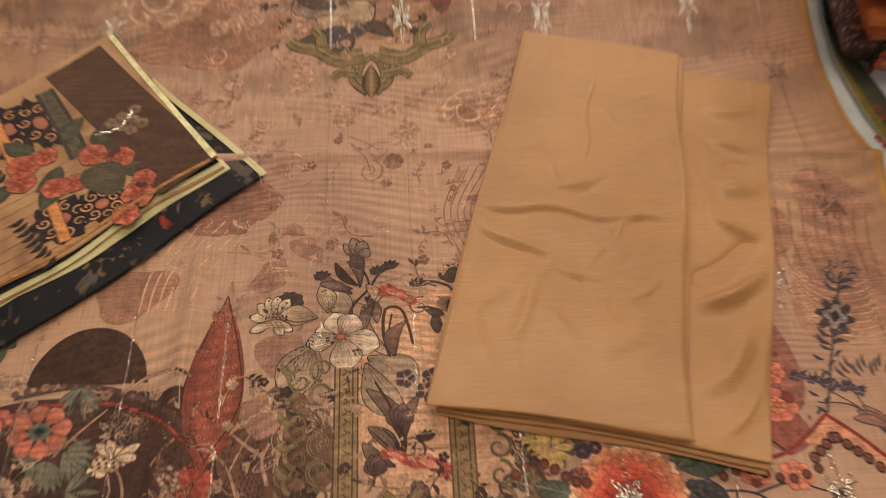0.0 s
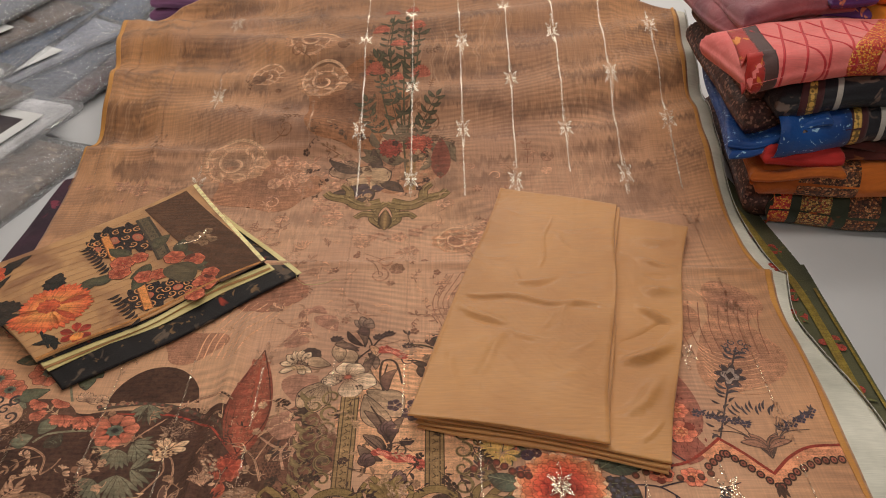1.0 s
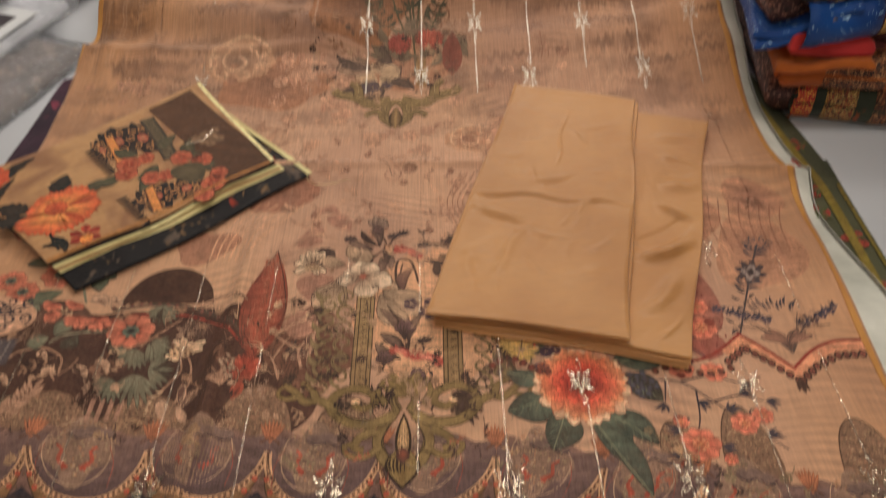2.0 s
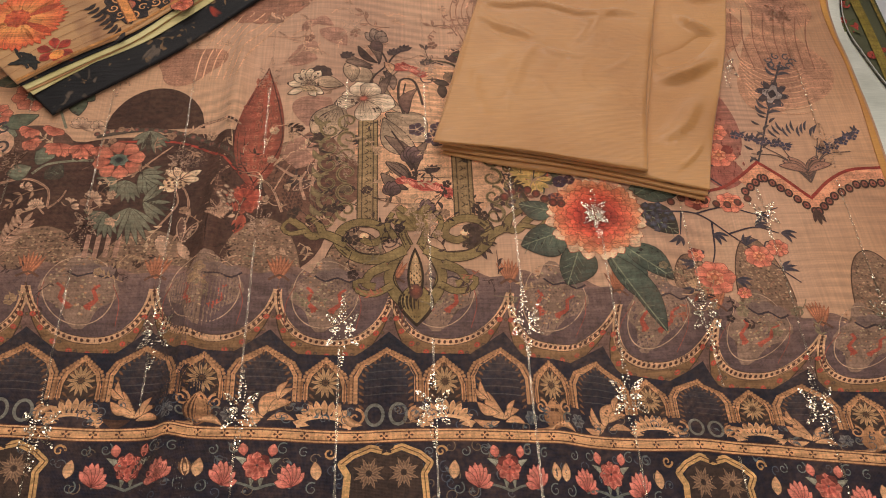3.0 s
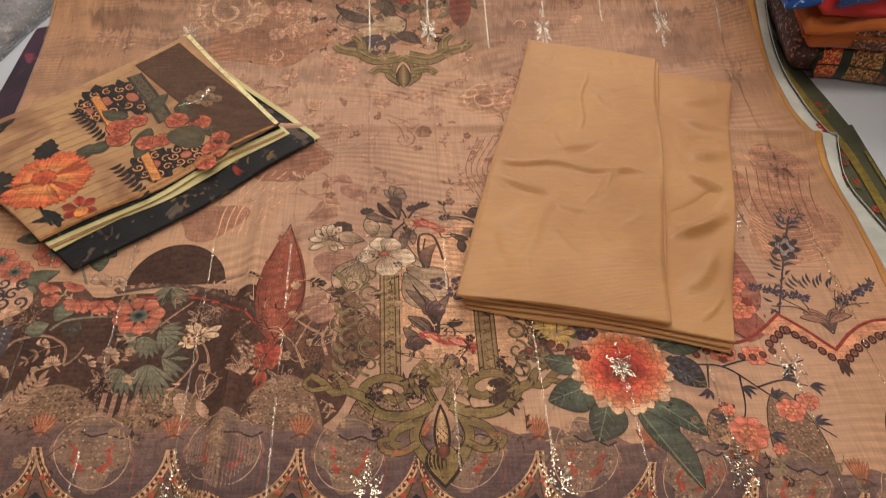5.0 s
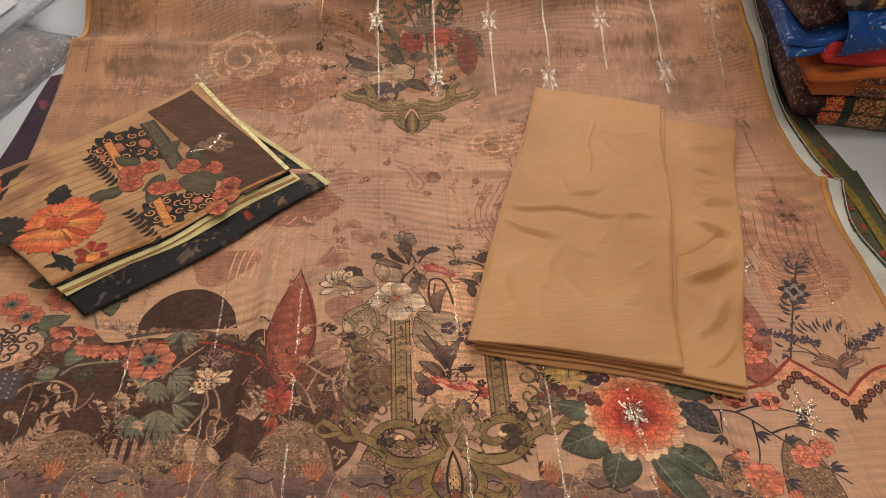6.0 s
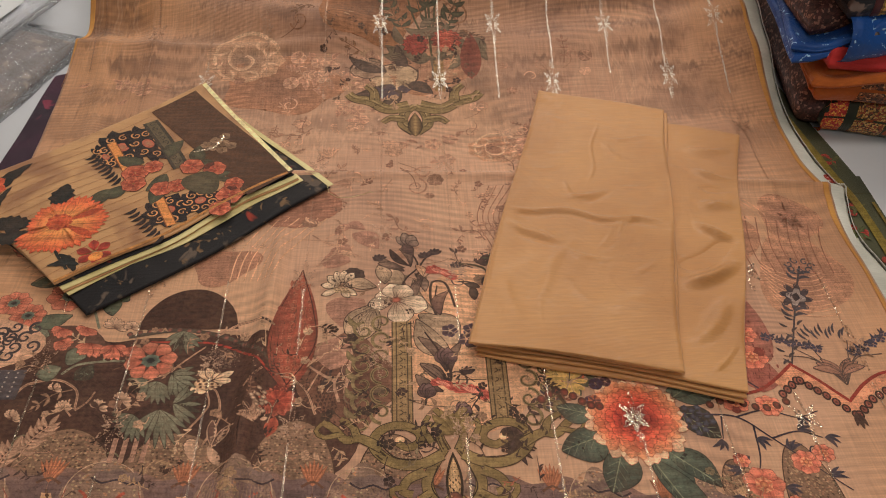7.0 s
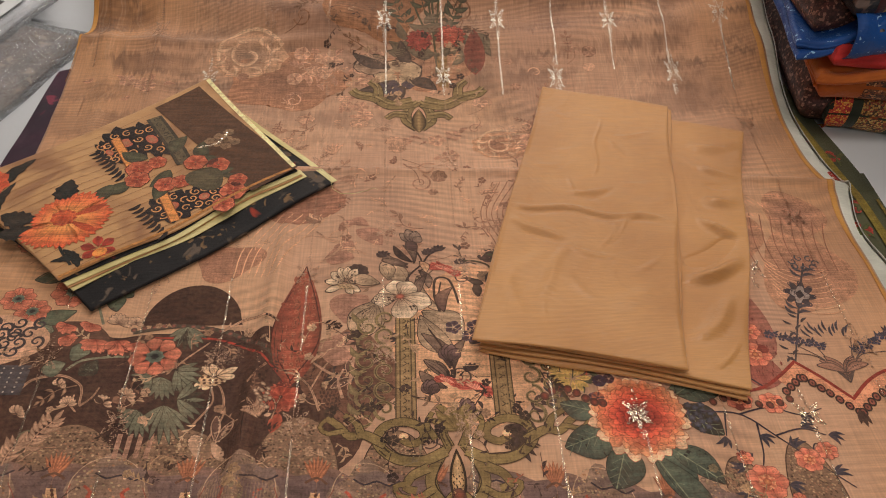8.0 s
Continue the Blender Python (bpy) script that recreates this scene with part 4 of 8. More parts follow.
def branches():
    """Pale branches, fruits and fronds over the brown ground."""
    p, done = printed("branch_print", "pale tan printed branches with fruits and fronds", True)
    bark, ink = C(192, 150, 120), C(84, 58, 48)
    for ctrl, w in ((((60, 300), (120, 250), (220, 235), (280, 262), (296, 290), (285, 345)), 11), (((285, 350), (330, 320), (360, 280)), 8), (((270, 370), (250, 345), (230, 340)), 6), (((530, 240), (620, 215), (690, 165), (770, 110)), 8), (((640, 210), (645, 160), (640, 120)), 5),
                    (((820, 65), (900, 20), (970, 10), (1030, 30)), 10), (((690, 420), (740, 370), (770, 330), (765, 280)), 8), (((800, 380), (810, 330), (800, 285), (785, 270)), 9), (((805, 375), (840, 320), (900, 275), (975, 205)), 10),
                    (((815, 390), (860, 350), (890, 345)), 6), (((880, 330), (885, 310), (890, 300)), 4), (((740, 470), (790, 410), (810, 375)), 8), (((980, 400), (1000, 350), (980, 310), (960, 290)), 4), (((1000, 350), (1020, 320)), 3),
                    (((1160, 380), (1130, 290), (1080, 240), (1040, 230)), 9), (((1130, 300), (1180, 230), (1220, 190)), 8), (((60, 530), (130, 490), (200, 485)), 4)):
        c = [field(*q) for q in ctrl]
        p.line(c, (w + 4) * 0.00030, ink, 0.3)
        p.line(c, w * 0.00030, vary(bark), 0.3)
        p.line(c, w * 0.00008, C(150, 108, 84), 0.3)
    # spiky pale blossoms
    for a, b, r in ((245, 345, 34), (455, 315, 36), (370, 340, 34), (215, 270, 26), (440, 30, 44), (500, 30, 30), (950, 390, 34), (700, 480, 30), (60, 370, 30)):
        with p:
            for k in range(9):
                w = radians(180 * k / 8 + rnd.uniform(-6, 6) + (a * 7) % 60 - 30)
                p.drawn(*field(a, b), *field(a + r * math.cos(w), b - r * math.sin(w)), 0.0050, C(150, 114, 92), C(206, 168, 136), ink, 1, 0, 0.55, 0.0005)
    # a spotted fruit with a crown of leaves, and a cloud of dark dots over it
    for k in range(5):
        p.drawn(*field(765, 262), *field(700 + 32 * k, 290 - 12 * abs(k - 1)), 0.010, C(206, 164, 126), C(226, 192, 154), ink, 1, 0, 0.6)
    p.blob(*field(768, 252), 0.014, 0.0085, C(222, 190, 150), C(196, 156, 118), 8, 18, rings=2)
    with p:
        for k in range(16):
            p.blob(*field(735 + 22 * (k % 4) + 6 * (k // 8), 234 + 11 * (k // 4)), 0.0019, 0.0016, C(96, 62, 48), C(110, 74, 58), 0, 7, rings=1)
    for c, d in ((735, 205), (770, 195), (815, 215), (868, 210), (860, 245)):
        p.drawn(*field(790, 245), *field(c, d), 0.0085, C(206, 166, 130), C(222, 190, 154), ink, 1)
    with p:
        for k in range(60):
            a, r = k * 2.4, 8.5 * math.sqrt(k)
            p.blob(*field(830 + 1.1 * r * math.cos(a), 160 + 0.62 * r * math.sin(a)), 0.0017, 0.0014, C(66, 52, 50), C(150, 120, 100), 0, 6, rings=1)
    # leaves with bead edges, fern, pale bars
    for a, b, c, d in ((770, 470, 780, 390), (775, 475, 845, 410), (760, 480, 795, 540), (700, 520, 690, 460), (1290, 260, 1210, 300), (1290, 260, 1280, 200)):
        p.drawn(*field(a, b), *field(c, d), 0.0085, C(96, 68, 58), C(120, 88, 74), C(186, 148, 120), 1)
        for k in range(7):
            x, y = field(a + (c - a) * k / 6, b + (d - b) * k / 6)
            p.blob(x + 0.003, y, 0.0009, 0.0009, C(206, 172, 140), None, 0, 5, rings=1)
    for a, b, c, d, n in ((80, 500, 190, 400, 8), (0, 540, 60, 470, 6), (940, 400, 920, 370, 4)):
        sprig(p, *field(a, b), *field(c, d), n, 0.015, C(190, 148, 118), C(196, 156, 126), C(160, 120, 96), 0.1)
    for k in range(4):
        p.line([field(400 + 38 * k, 525), field(430 + 38 * k, 445)], 0.0050, C(176, 134, 110))
    for k in range(16):
        p.blob(*field(945 + rnd.uniform(-20, 40), 330 + rnd.uniform(-55, 40)), 0.0030, 0.0026, C(206, 174, 142), C(120, 88, 74), 0, 8, rings=1)
    done()


def palms():
    p, done = printed("palm_leaf_print", "grey-green printed palm leaves")
    for a, b, turn, s in ((690, 45, 268, 92), (585, 245, 262, 84), (640, 215, 320, 96), (640, 325, 350, 100), (590, 350, 268, 130), (500, 370, 235, 90), (545, 235, 205, 70)):
        with p:
            for i in range(8):
                w = radians(turn - 58 + 16.5 * i)
                r = s * (0.72 + 0.3 * math.cos(radians(-58 + 16.5 * i)))
                p.drawn(*field(a, b), *field(a + r * math.cos(w), b - r * math.sin(w)), 0.0058, vary(C(142, 136, 112)), vary(C(116, 112, 92)), C(76, 68, 56), 1, 0, 0.5, 0.0005)
    done()


def marigolds():
    p, done = printed("poppy_print", "orange printed poppies with grey-green leaves")
    stem = C(142, 136, 112)
    p.line([field(240, 215), field(300, 180), field(400, 165), field(470, 165)], 0.003, stem)
    p.line([field(395, 165), field(395, 130)], 0.002, stem)
    p.line([(-0.395, 0.13), (-0.42, 0.19), (-0.45, 0.27), (-0.475, 0.36), (-0.498, 0.455)], 0.003, stem, 0.5)
    for a, b, c, d, w in ((355, 180, 290, 235, 0.020), (330, 150, 265, 130, 0.026), (240, 190, 150, 215, 0.022), (200, 60, 120, 40, 0.026)):
        p.drawn(*field(a, b), *field(c, d), w, vary(C(134, 132, 108)), vary(C(104, 108, 90)), C(70, 66, 56), 5, 0.08)
    for x0, y0, x1, y1, w in ((-0.40, 0.19, -0.362, 0.205, 0.022), (-0.40, 0.185, -0.372, 0.172, 0.02), (-0.40, 0.18, -0.385, 0.150, 0.02), (-0.41, 0.20, -0.39, 0.235, 0.018), (-0.44, 0.27, -0.40, 0.29, 0.018),
                              (-0.44, 0.29, -0.415, 0.32, 0.016), (-0.46, 0.30, -0.50, 0.30, 0.02), (-0.45, 0.22, -0.49, 0.20, 0.022), (-0.47, 0.33, -0.445, 0.36, 0.014), (-0.43, 0.15, -0.47, 0.14, 0.022),
                              (-0.47, 0.36, -0.50, 0.37, 0.012), (-0.49, 0.40, -0.475, 0.42, 0.01), (-0.495, 0.44, -0.51, 0.45, 0.009)):
        p.drawn(x0, y0, x1, y1, w, vary(C(126, 128, 102)), vary(C(92, 98, 80)), C(66, 64, 54), 3, 0.1)
    for i in range(9):
        p.blob(-0.498 + rnd.uniform(-0.012, 0.012), 0.40 + 0.008 * i, 0.004, 0.0035, C(96, 60, 52), C(140, 90, 74), 0, 8, rings=1)
    # blossoms seen from the side: a fringe of drooping petals
    for a, b, r, turn in ((350, 95, 60, 265), (430, 100, 62, 275), (490, 110, 40, 285), (250, 30, 46, 250), (245, 80, 44, 290), (340, 30, 40, 250)):
        with p:
            for k in range(13):
                w = radians(turn - 70 + 11.5 * k)
                q = r * rnd.uniform(0.8, 1.1)
                p.drawn(*field(a, b), *field(a + q * math.cos(w), b - 0.95 * q * math.sin(w)), 0.0070, vary(C(170, 86, 62)), vary(C(206, 128, 98)), C(120, 62, 48), 1, 0, 0.65, 0.0005)
    for x, y, r in ((*field(565, 165), 0.028), (-0.440, 0.180, 0.026), (-0.432, 0.222, 0.020), (-0.470, 0.235, 0.020), (-0.448, 0.252, 0.016), (-0.455, 0.29, 0.014), (-0.51, 0.262, 0.020), (-0.53, 0.28, 0.016), (-0.478, 0.150, 0.020), (-0.50, 0.17, 0.020), (-0.472, 0.325, 0.011)):
        with p:
            for k in range(8):
                w = radians(45 * k + 12)
                p.drawn(x + 0.2 * r * math.cos(w), y + 0.2 * r * math.sin(w), x + r * math.cos(w), y + 0.92 * r * math.sin(w), 0.62 * r, vary(C(170, 88, 64)), vary(C(202, 128, 98)), C(112, 64, 50), 3, 0, 0.68, 0.0005)
        p.blob(x, y, r * 0.34, r * 0.30, C(66, 74, 70), C(120, 126, 108), 0, 16, 9, 0.10, 3)
        p.blob(x, y, r * 0.15, r * 0.13, C(44, 46, 46), C(60, 62, 60), 0, 10, 6, 0.15, 2)
    # pale panel with dark ironwork, and the dotted cloth below it
    p.blob(-0.497, 0.108, 0.046, 0.036, C(206, 164, 134), C(200, 156, 124), 0, 24, 3, 0.1, 6)
    with p:
        for i in range(18):
            a, r = i * 2.4, 0.007 + 0.0021 * i
            p.scroll(-0.494 + r * math.cos(a), 0.112 + 0.75 * r * math.sin(a), 0.0085, 1.2, i * 50, 0.0034, C(74, 66, 70))
    p.strip(np.linspace(-0.535, -0.455, 12), lambda q: 0.035, lambda q: 0.074, C(84, 80, 84), C(96, 88, 90), 6)
    with p:
        for i in range(48):
            p.blob(-0.53 + 0.0095 * (i % 8), 0.039 + 0.0062 * (i // 8), 0.0013, 0.0012, C(176, 160, 148), None, 0, 5, rings=1)
    done()


def lilies():
    """Ivory blossom with its dark-leaved branch, tulips below."""
    p, done = printed("blossom_print", "ivory printed blossom with dark stems and red blooms")
    ink = C(72, 52, 46)

    def q(a, b):
        return (-0.212 + a * 0.000278, 0.3146 - b * 0.000367)

    def petal(a, b, c, d, w, base, tip, veins=3, bend=0.0, wide=0.55):
        p.drawn(*q(a, b), *q(c, d), w, vary(base, 0.08), vary(tip, 0.08), ink, veins, bend, wide)

    # faint mauve shapes and twigs behind
    for a, b, c, d, w in ((330, 100, 450, 170, 0.028), (300, 60, 390, 75, 0.016), (250, 100, 340, 60, 0.014), (200, 230, 330, 240, 0.034), (240, 170, 320, 220, 0.026), (300, 520, 390, 400, 0.050), (270, 680, 330, 560, 0.040)):
        p.leaf(*q(a, b), *q(c, d), w, C(168, 124, 102), C(176, 130, 106), 0.15, 9)
    for ctrl in (((180, 250), (260, 190), (270, 120), (300, 60)), ((250, 150), (200, 130), (150, 100)), ((270, 200), (330, 200), (380, 220)), ((290, 90), (270, 40), (240, 20)),
                 ((330, 760), (345, 660), (360, 560), (385, 540)), ((350, 640), (300, 600), (270, 590)), ((290, 720), (250, 700), (190, 660)), ((310, 790), (290, 730), (310, 690))):
        p.line([q(*c) for c in ctrl], 0.0036, C(186, 144, 116), 0.4)
    # pale spiky blossom with its dark rims
    for a, b, c, d, w in ((290, 350, 210, 335, 0.013), (290, 345, 235, 300, 0.014), (295, 335, 268, 285, 0.013), (300, 335, 305, 283, 0.013), (310, 335, 345, 290, 0.013), (305, 350, 365, 330, 0.013), (300, 360, 360, 385, 0.012), (285, 365, 215, 380, 0.012), (300, 370, 330, 398, 0.011)):
        petal(a, b, c, d, 0.8 * w, C(160, 130, 104), C(216, 188, 156), 1)
    for i in range(12):
        p.blob(*q(270 + 5.5 * i, 362 + 7 * (i % 3)), 0.0022, 0.0022, ink, C(200, 166, 126), 0, 7, rings=1)
    # broad grey leaves
    for a, b, c, d, w, bend in ((440, 345, 318, 335, 0.018, -0.08), (440, 420, 325, 545, 0.040, 0.10), (430, 440, 400, 560, 0.030, -0.1), (620, 470, 770, 585, 0.040, 0.1), (610, 490, 735, 640, 0.030, -0.1), (600, 320, 690, 470, 0.014, -0.15), (560, 340, 500, 265, 0.024, 0.1), (480, 330, 450, 250, 0.018, -0.1)):
        petal(a, b, c, d, w, C(146, 122, 98), C(196, 162, 130), 5, bend)
    # slender dark leaves and stems of the tulips
    for a, b, c, d, w, bend in ((560, 260, 440, 205, 0.012, 0.12), (560, 275, 450, 240, 0.012, -0.1), (580, 250, 500, 175, 0.010, 0.1), (590, 255, 545, 170, 0.009, -0.15), (610, 290, 650, 370, 0.012, 0.12), (640, 310, 600, 400, 0.012, -0.1),
                                (720, 690, 615, 560, 0.016, -0.12), (735, 690, 780, 585, 0.012, 0.1), (715, 740, 620, 660, 0.016, -0.1), (700, 760, 600, 700, 0.014, 0.1)):
        petal(a, b, c, d, w * 0.85, C(84, 64, 58), C(150, 120, 100), 2, bend)
    for ctrl in (((540, 370), (570, 310), (620, 260), (605, 210), (560, 150)), ((620, 270), (650, 225), (680, 200)), ((610, 300), (650, 270), (720, 290)), ((720, 750), (735, 700), (690, 610), (640, 540))):
        p.line([q(*c) for c in ctrl], 0.0028, ink, 0.3)
    # grey tulip, dark buds
    for c, d, w in ((530, 110, 0.012), (560, 90, 0.014), (600, 100, 0.014), (620, 130, 0.012)):
        petal(590, 160, c, d, w, C(110, 84, 76), C(160, 132, 112), 2)
    petal(600, 200, 560, 150, 0.014, C(84, 60, 58), C(110, 84, 76), 2)
    for a, b in ((655, 205), (795, 250), (700, 190), (800, 690), (830, 590), (455, 215)):
        for k in range(5):
            w = radians(20 + 36 * k)
            p.leaf(*q(a, b + 12), *q(a + 34 * math.cos(w), b - 20 * math.sin(w)), 0.006, C(60, 46, 48), C(92, 74, 72), 0.1)
    # red carnations
    for a, b, s in ((715, 290, 1.0), (810, 770, 1.0), (700, 740, 0.7)):
        with p:
            for k in range(17):
                w = radians(-20 + 13 * k)
                r = 80 * s * rnd.uniform(0.75, 1.05)
                p.leaf(*q(a, b), *q(a + r * math.cos(w), b - 0.45 * r * math.sin(w) + 0.25 * r * math.cos(w)), 0.0068 * s, C(150, 50, 42), vary(C(206, 110, 88), 0.18), 0, 5, 0.7)
        for k in range(9):
            w = radians(15 * k + 20)
            p.leaf(*q(a, b), *q(a + 48 * s * math.cos(w), b - 22 * s * math.sin(w) + 12 * s * math.cos(w)), 0.004 * s, C(224, 160, 132), C(190, 84, 66), 0, 5, 0.7)
    # looped stem with drooping bud, hanging bell
    for ctrl, w in ((((690, 470), (670, 400), (680, 330), (730, 330), (755, 380), (770, 440)), 0.0034), (((700, 460), (690, 400), (700, 345)), 0.0022), (((790, 330), (830, 330), (870, 350)), 0.0026)):
        p.line([q(*c) for c in ctrl], w, C(84, 64, 54), 0.2)
    petal(745, 370, 705, 470, 0.014, C(170, 128, 104), C(110, 80, 70), 2, -0.2)
    petal(640, 300, 615, 250, 0.010, C(206, 166, 128), C(186, 138, 104), 1, -0.15)
    petal(850, 350, 855, 410, 0.010, C(104, 86, 72), C(76, 60, 52), 1)
    petal(820, 340, 880, 355, 0.009, C(104, 86, 72), C(76, 60, 52), 1)
    # the ivory blossom itself
    for c, d, w in ((440, 385, 0.026), (410, 425, 0.020), (500, 335, 0.025), (575, 345, 0.026), (655, 440, 0.028), (555, 505, 0.030)):
        petal(527, 408, c, d, w, C(160, 128, 102), C(222, 194, 164), 5, 0.0, 0.62)
    for k in range(9):
        w = radians(40 * k)
        p.line([q(527, 408), q(527 + 30 * math.cos(w), 408 + 24 * math.sin(w))], 0.0012, C(120, 66, 52), 0.6)
    p.blob(*q(527, 408), 0.005, 0.004, C(206, 120, 92), C(150, 84, 62), 0, 12, 5, 0.15, 2)
    # tulips standing between the pillars
    for a, b, s in ((720, 665, 1.0), (640, 780, 0.8), (770, 850, 0.8)):
        for c, d in ((-34, -46), (-14, -62), (10, -62), (32, -44)):
            petal(a, b, a + c * s, b + d * s, 0.014 * s, C(84, 62, 62), C(128, 98, 92), 2)
    for x, y in ((0.018, 0.118), (-0.006, 0.118), (0.012, 0.105)):
        petals(p, x, y, 0.010, 5, PLUM_D, C(110, 90, 100), 0.6)
    p.line([(0.012, 0.225), (0.030, 0.222), (0.043, 0.212), (0.042, 0.19), (0.052, 0.188), (0.052, 0.165)], 0.003, C(92, 78, 54))
    p.blob(0.041, 0.192, 0.0055, 0.010, C(80, 66, 70), C(60, 50, 52), 0, 14, rings=2)
    done()


def pillars():
    p, done = printed("pillar_print", "olive printed pillars with ironwork scrolls")
    for x, y0, y1 in ((-0.060, -0.004, 0.132), (0.042, -0.004, 0.162)):
        xs = np.linspace(x - 0.0105, x + 0.0105, 5)
        p.strip(xs, lambda q: y0, lambda q: y1, C(158, 128, 88), C(166, 136, 94), 22)
        for s in (-0.0105, -0.006, 0.006, 0.0105):
            p.line([(x + s, y0), (x + s, (y0 + y1) / 2), (x + s, y1)], 0.0014, C(100, 80, 54))
        n = 14
        for i in range(n):
            yy = y0 + (y1 - y0) * (i + 0.5) / n
            p.line([(x - 0.003, yy - 0.003), (x + 0.001, yy), (x - 0.002, yy + 0.003)], 0.0012, C(100, 80, 54))
            p.blob(x + 0.003, yy, 0.0012, 0.0012, C(100, 80, 54), None, 0, 6, rings=1)
    for cx, hand in ((-0.092, -1), (0.083, 1)):
        for i in range(6):
            y = 0.006 + 0.024 * i
            for s in (-1, 1):
                p.scroll(cx + s * 0.010, y + 0.006 * s, 0.0125, 1.25, 90 + 180 * (s > 0), 0.0042, C(146, 124, 86), hand * s)
                p.scroll(cx + s * 0.010, y + 0.006 * s, 0.0125, 1.25, 90 + 180 * (s > 0), 0.0012, C(100, 80, 54), hand * s)
            p.leaf(cx + 0.014 * hand, y, cx + 0.028 * hand, y + 0.014, 0.008, C(150, 128, 90), C(124, 104, 72), 0.2)
    p.line([(0.100, 0.14), (0.104, 0.09), (0.098, 0.05), (0.112, 0.01), (0.13, -0.01)], 0.004, C(92, 74, 52))
    done()


def crest():
    """Olive damask crest below the pillars; it is symmetric about its middle."""
    p, done = printed("crest_print", "olive printed damask crest with scrolls")
    cx, cy = -0.011, -0.03

    def both(fn):
        for s in (1, -1):
            fn(s)

    def limb(ctrl, w):
        def go(s):
            q = [(cx + s * a, cy + b) for a, b in ctrl]
            p.line(q, w + 0.0022, C(88, 70, 44), 0.3)
        both(go)

        def fill(s):
            q = [(cx + s * a, cy + b) for a, b in ctrl]
            p.line(q, w, C(150, 126, 80), 0.3, C(140, 116, 72))
        both(fill)

    limb([(0.006, -0.078), (0.020, -0.062), (0.026, -0.04), (0.018, -0.02), (0.008, -0.004)], 0.012)
    limb([(0.010, -0.010), (0.034, -0.020), (0.060, -0.016), (0.078, 0.002), (0.072, 0.020), (0.052, 0.026), (0.034, 0.018), (0.032, 0.006), (0.044, 0.000), (0.054, 0.006)], 0.011)
    limb([(0.070, 0.000), (0.092, 0.012), (0.106, 0.010), (0.118, 0.022), (0.130, 0.030)], 0.010)
    limb([(0.095, 0.014), (0.100, 0.026), (0.112, 0.034)], 0.008)
    limb([(0.112, 0.016), (0.128, 0.012), (0.136, 0.020), (0.130, 0.028)], 0.005)
    limb([(0.028, -0.028), (0.044, -0.036), (0.050, -0.048), (0.040, -0.052)], 0.010)
    limb([(0.024, -0.052), (0.040, -0.060), (0.056, -0.056), (0.060, -0.046), (0.050, -0.044)], 0.007)
    limb([(0.006, -0.006), (0.012, 0.012), (0.006, 0.03), (0.016, 0.044)], 0.008)
    limb([(0.020, 0.004), (0.028, 0.022), (0.022, 0.036)], 0.006)
    p.leaf(cx, cy - 0.100, cx, cy - 0.05, 0.036, OLV_D, OLV_D, 0, 9, 0.55)
    p.leaf(cx, cy - 0.096, cx, cy - 0.05, 0.030, OLV, OLV_L, 0, 9, 0.55)
    p.leaf(cx, cy - 0.072, cx, cy - 0.008, 0.017, OLV_D, OLV_D)
    p.leaf(cx, cy - 0.066, cx, cy - 0.014, 0.012, C(206, 168, 124), C(180, 142, 96))
    p.blob(cx, cy - 0.060, 0.007, 0.009, C(150, 84, 58), C(100, 70, 60), 0, 14, rings=2)
    for a in range(-60, 61, 20):
        b = radians(90 + a)
        p.leaf(cx, cy + 0.012, cx + 0.03 * math.cos(b), cy + 0.012 + 0.034 * math.sin(b), 0.011, OLV_L, C(122, 98, 58), 0, 7)
    for s in (1, -1):
        p.blob(cx + s * 0.052, cy + 0.009, 0.005, 0.004, CREAM, PEACH, 0, 12, rings=2)
        p.line([(cx + s * 0.032, cy - 0.014), (cx + s * 0.056, cy - 0.011), (cx + s * 0.070, cy + 0.003)], 0.0012, OLV_D)
        p.line([(cx + s * 0.012, cy - 0.064), (cx + s * 0.022, cy - 0.045), (cx + s * 0.015, cy - 0.022)], 0.0012, OLV_D)
    done()


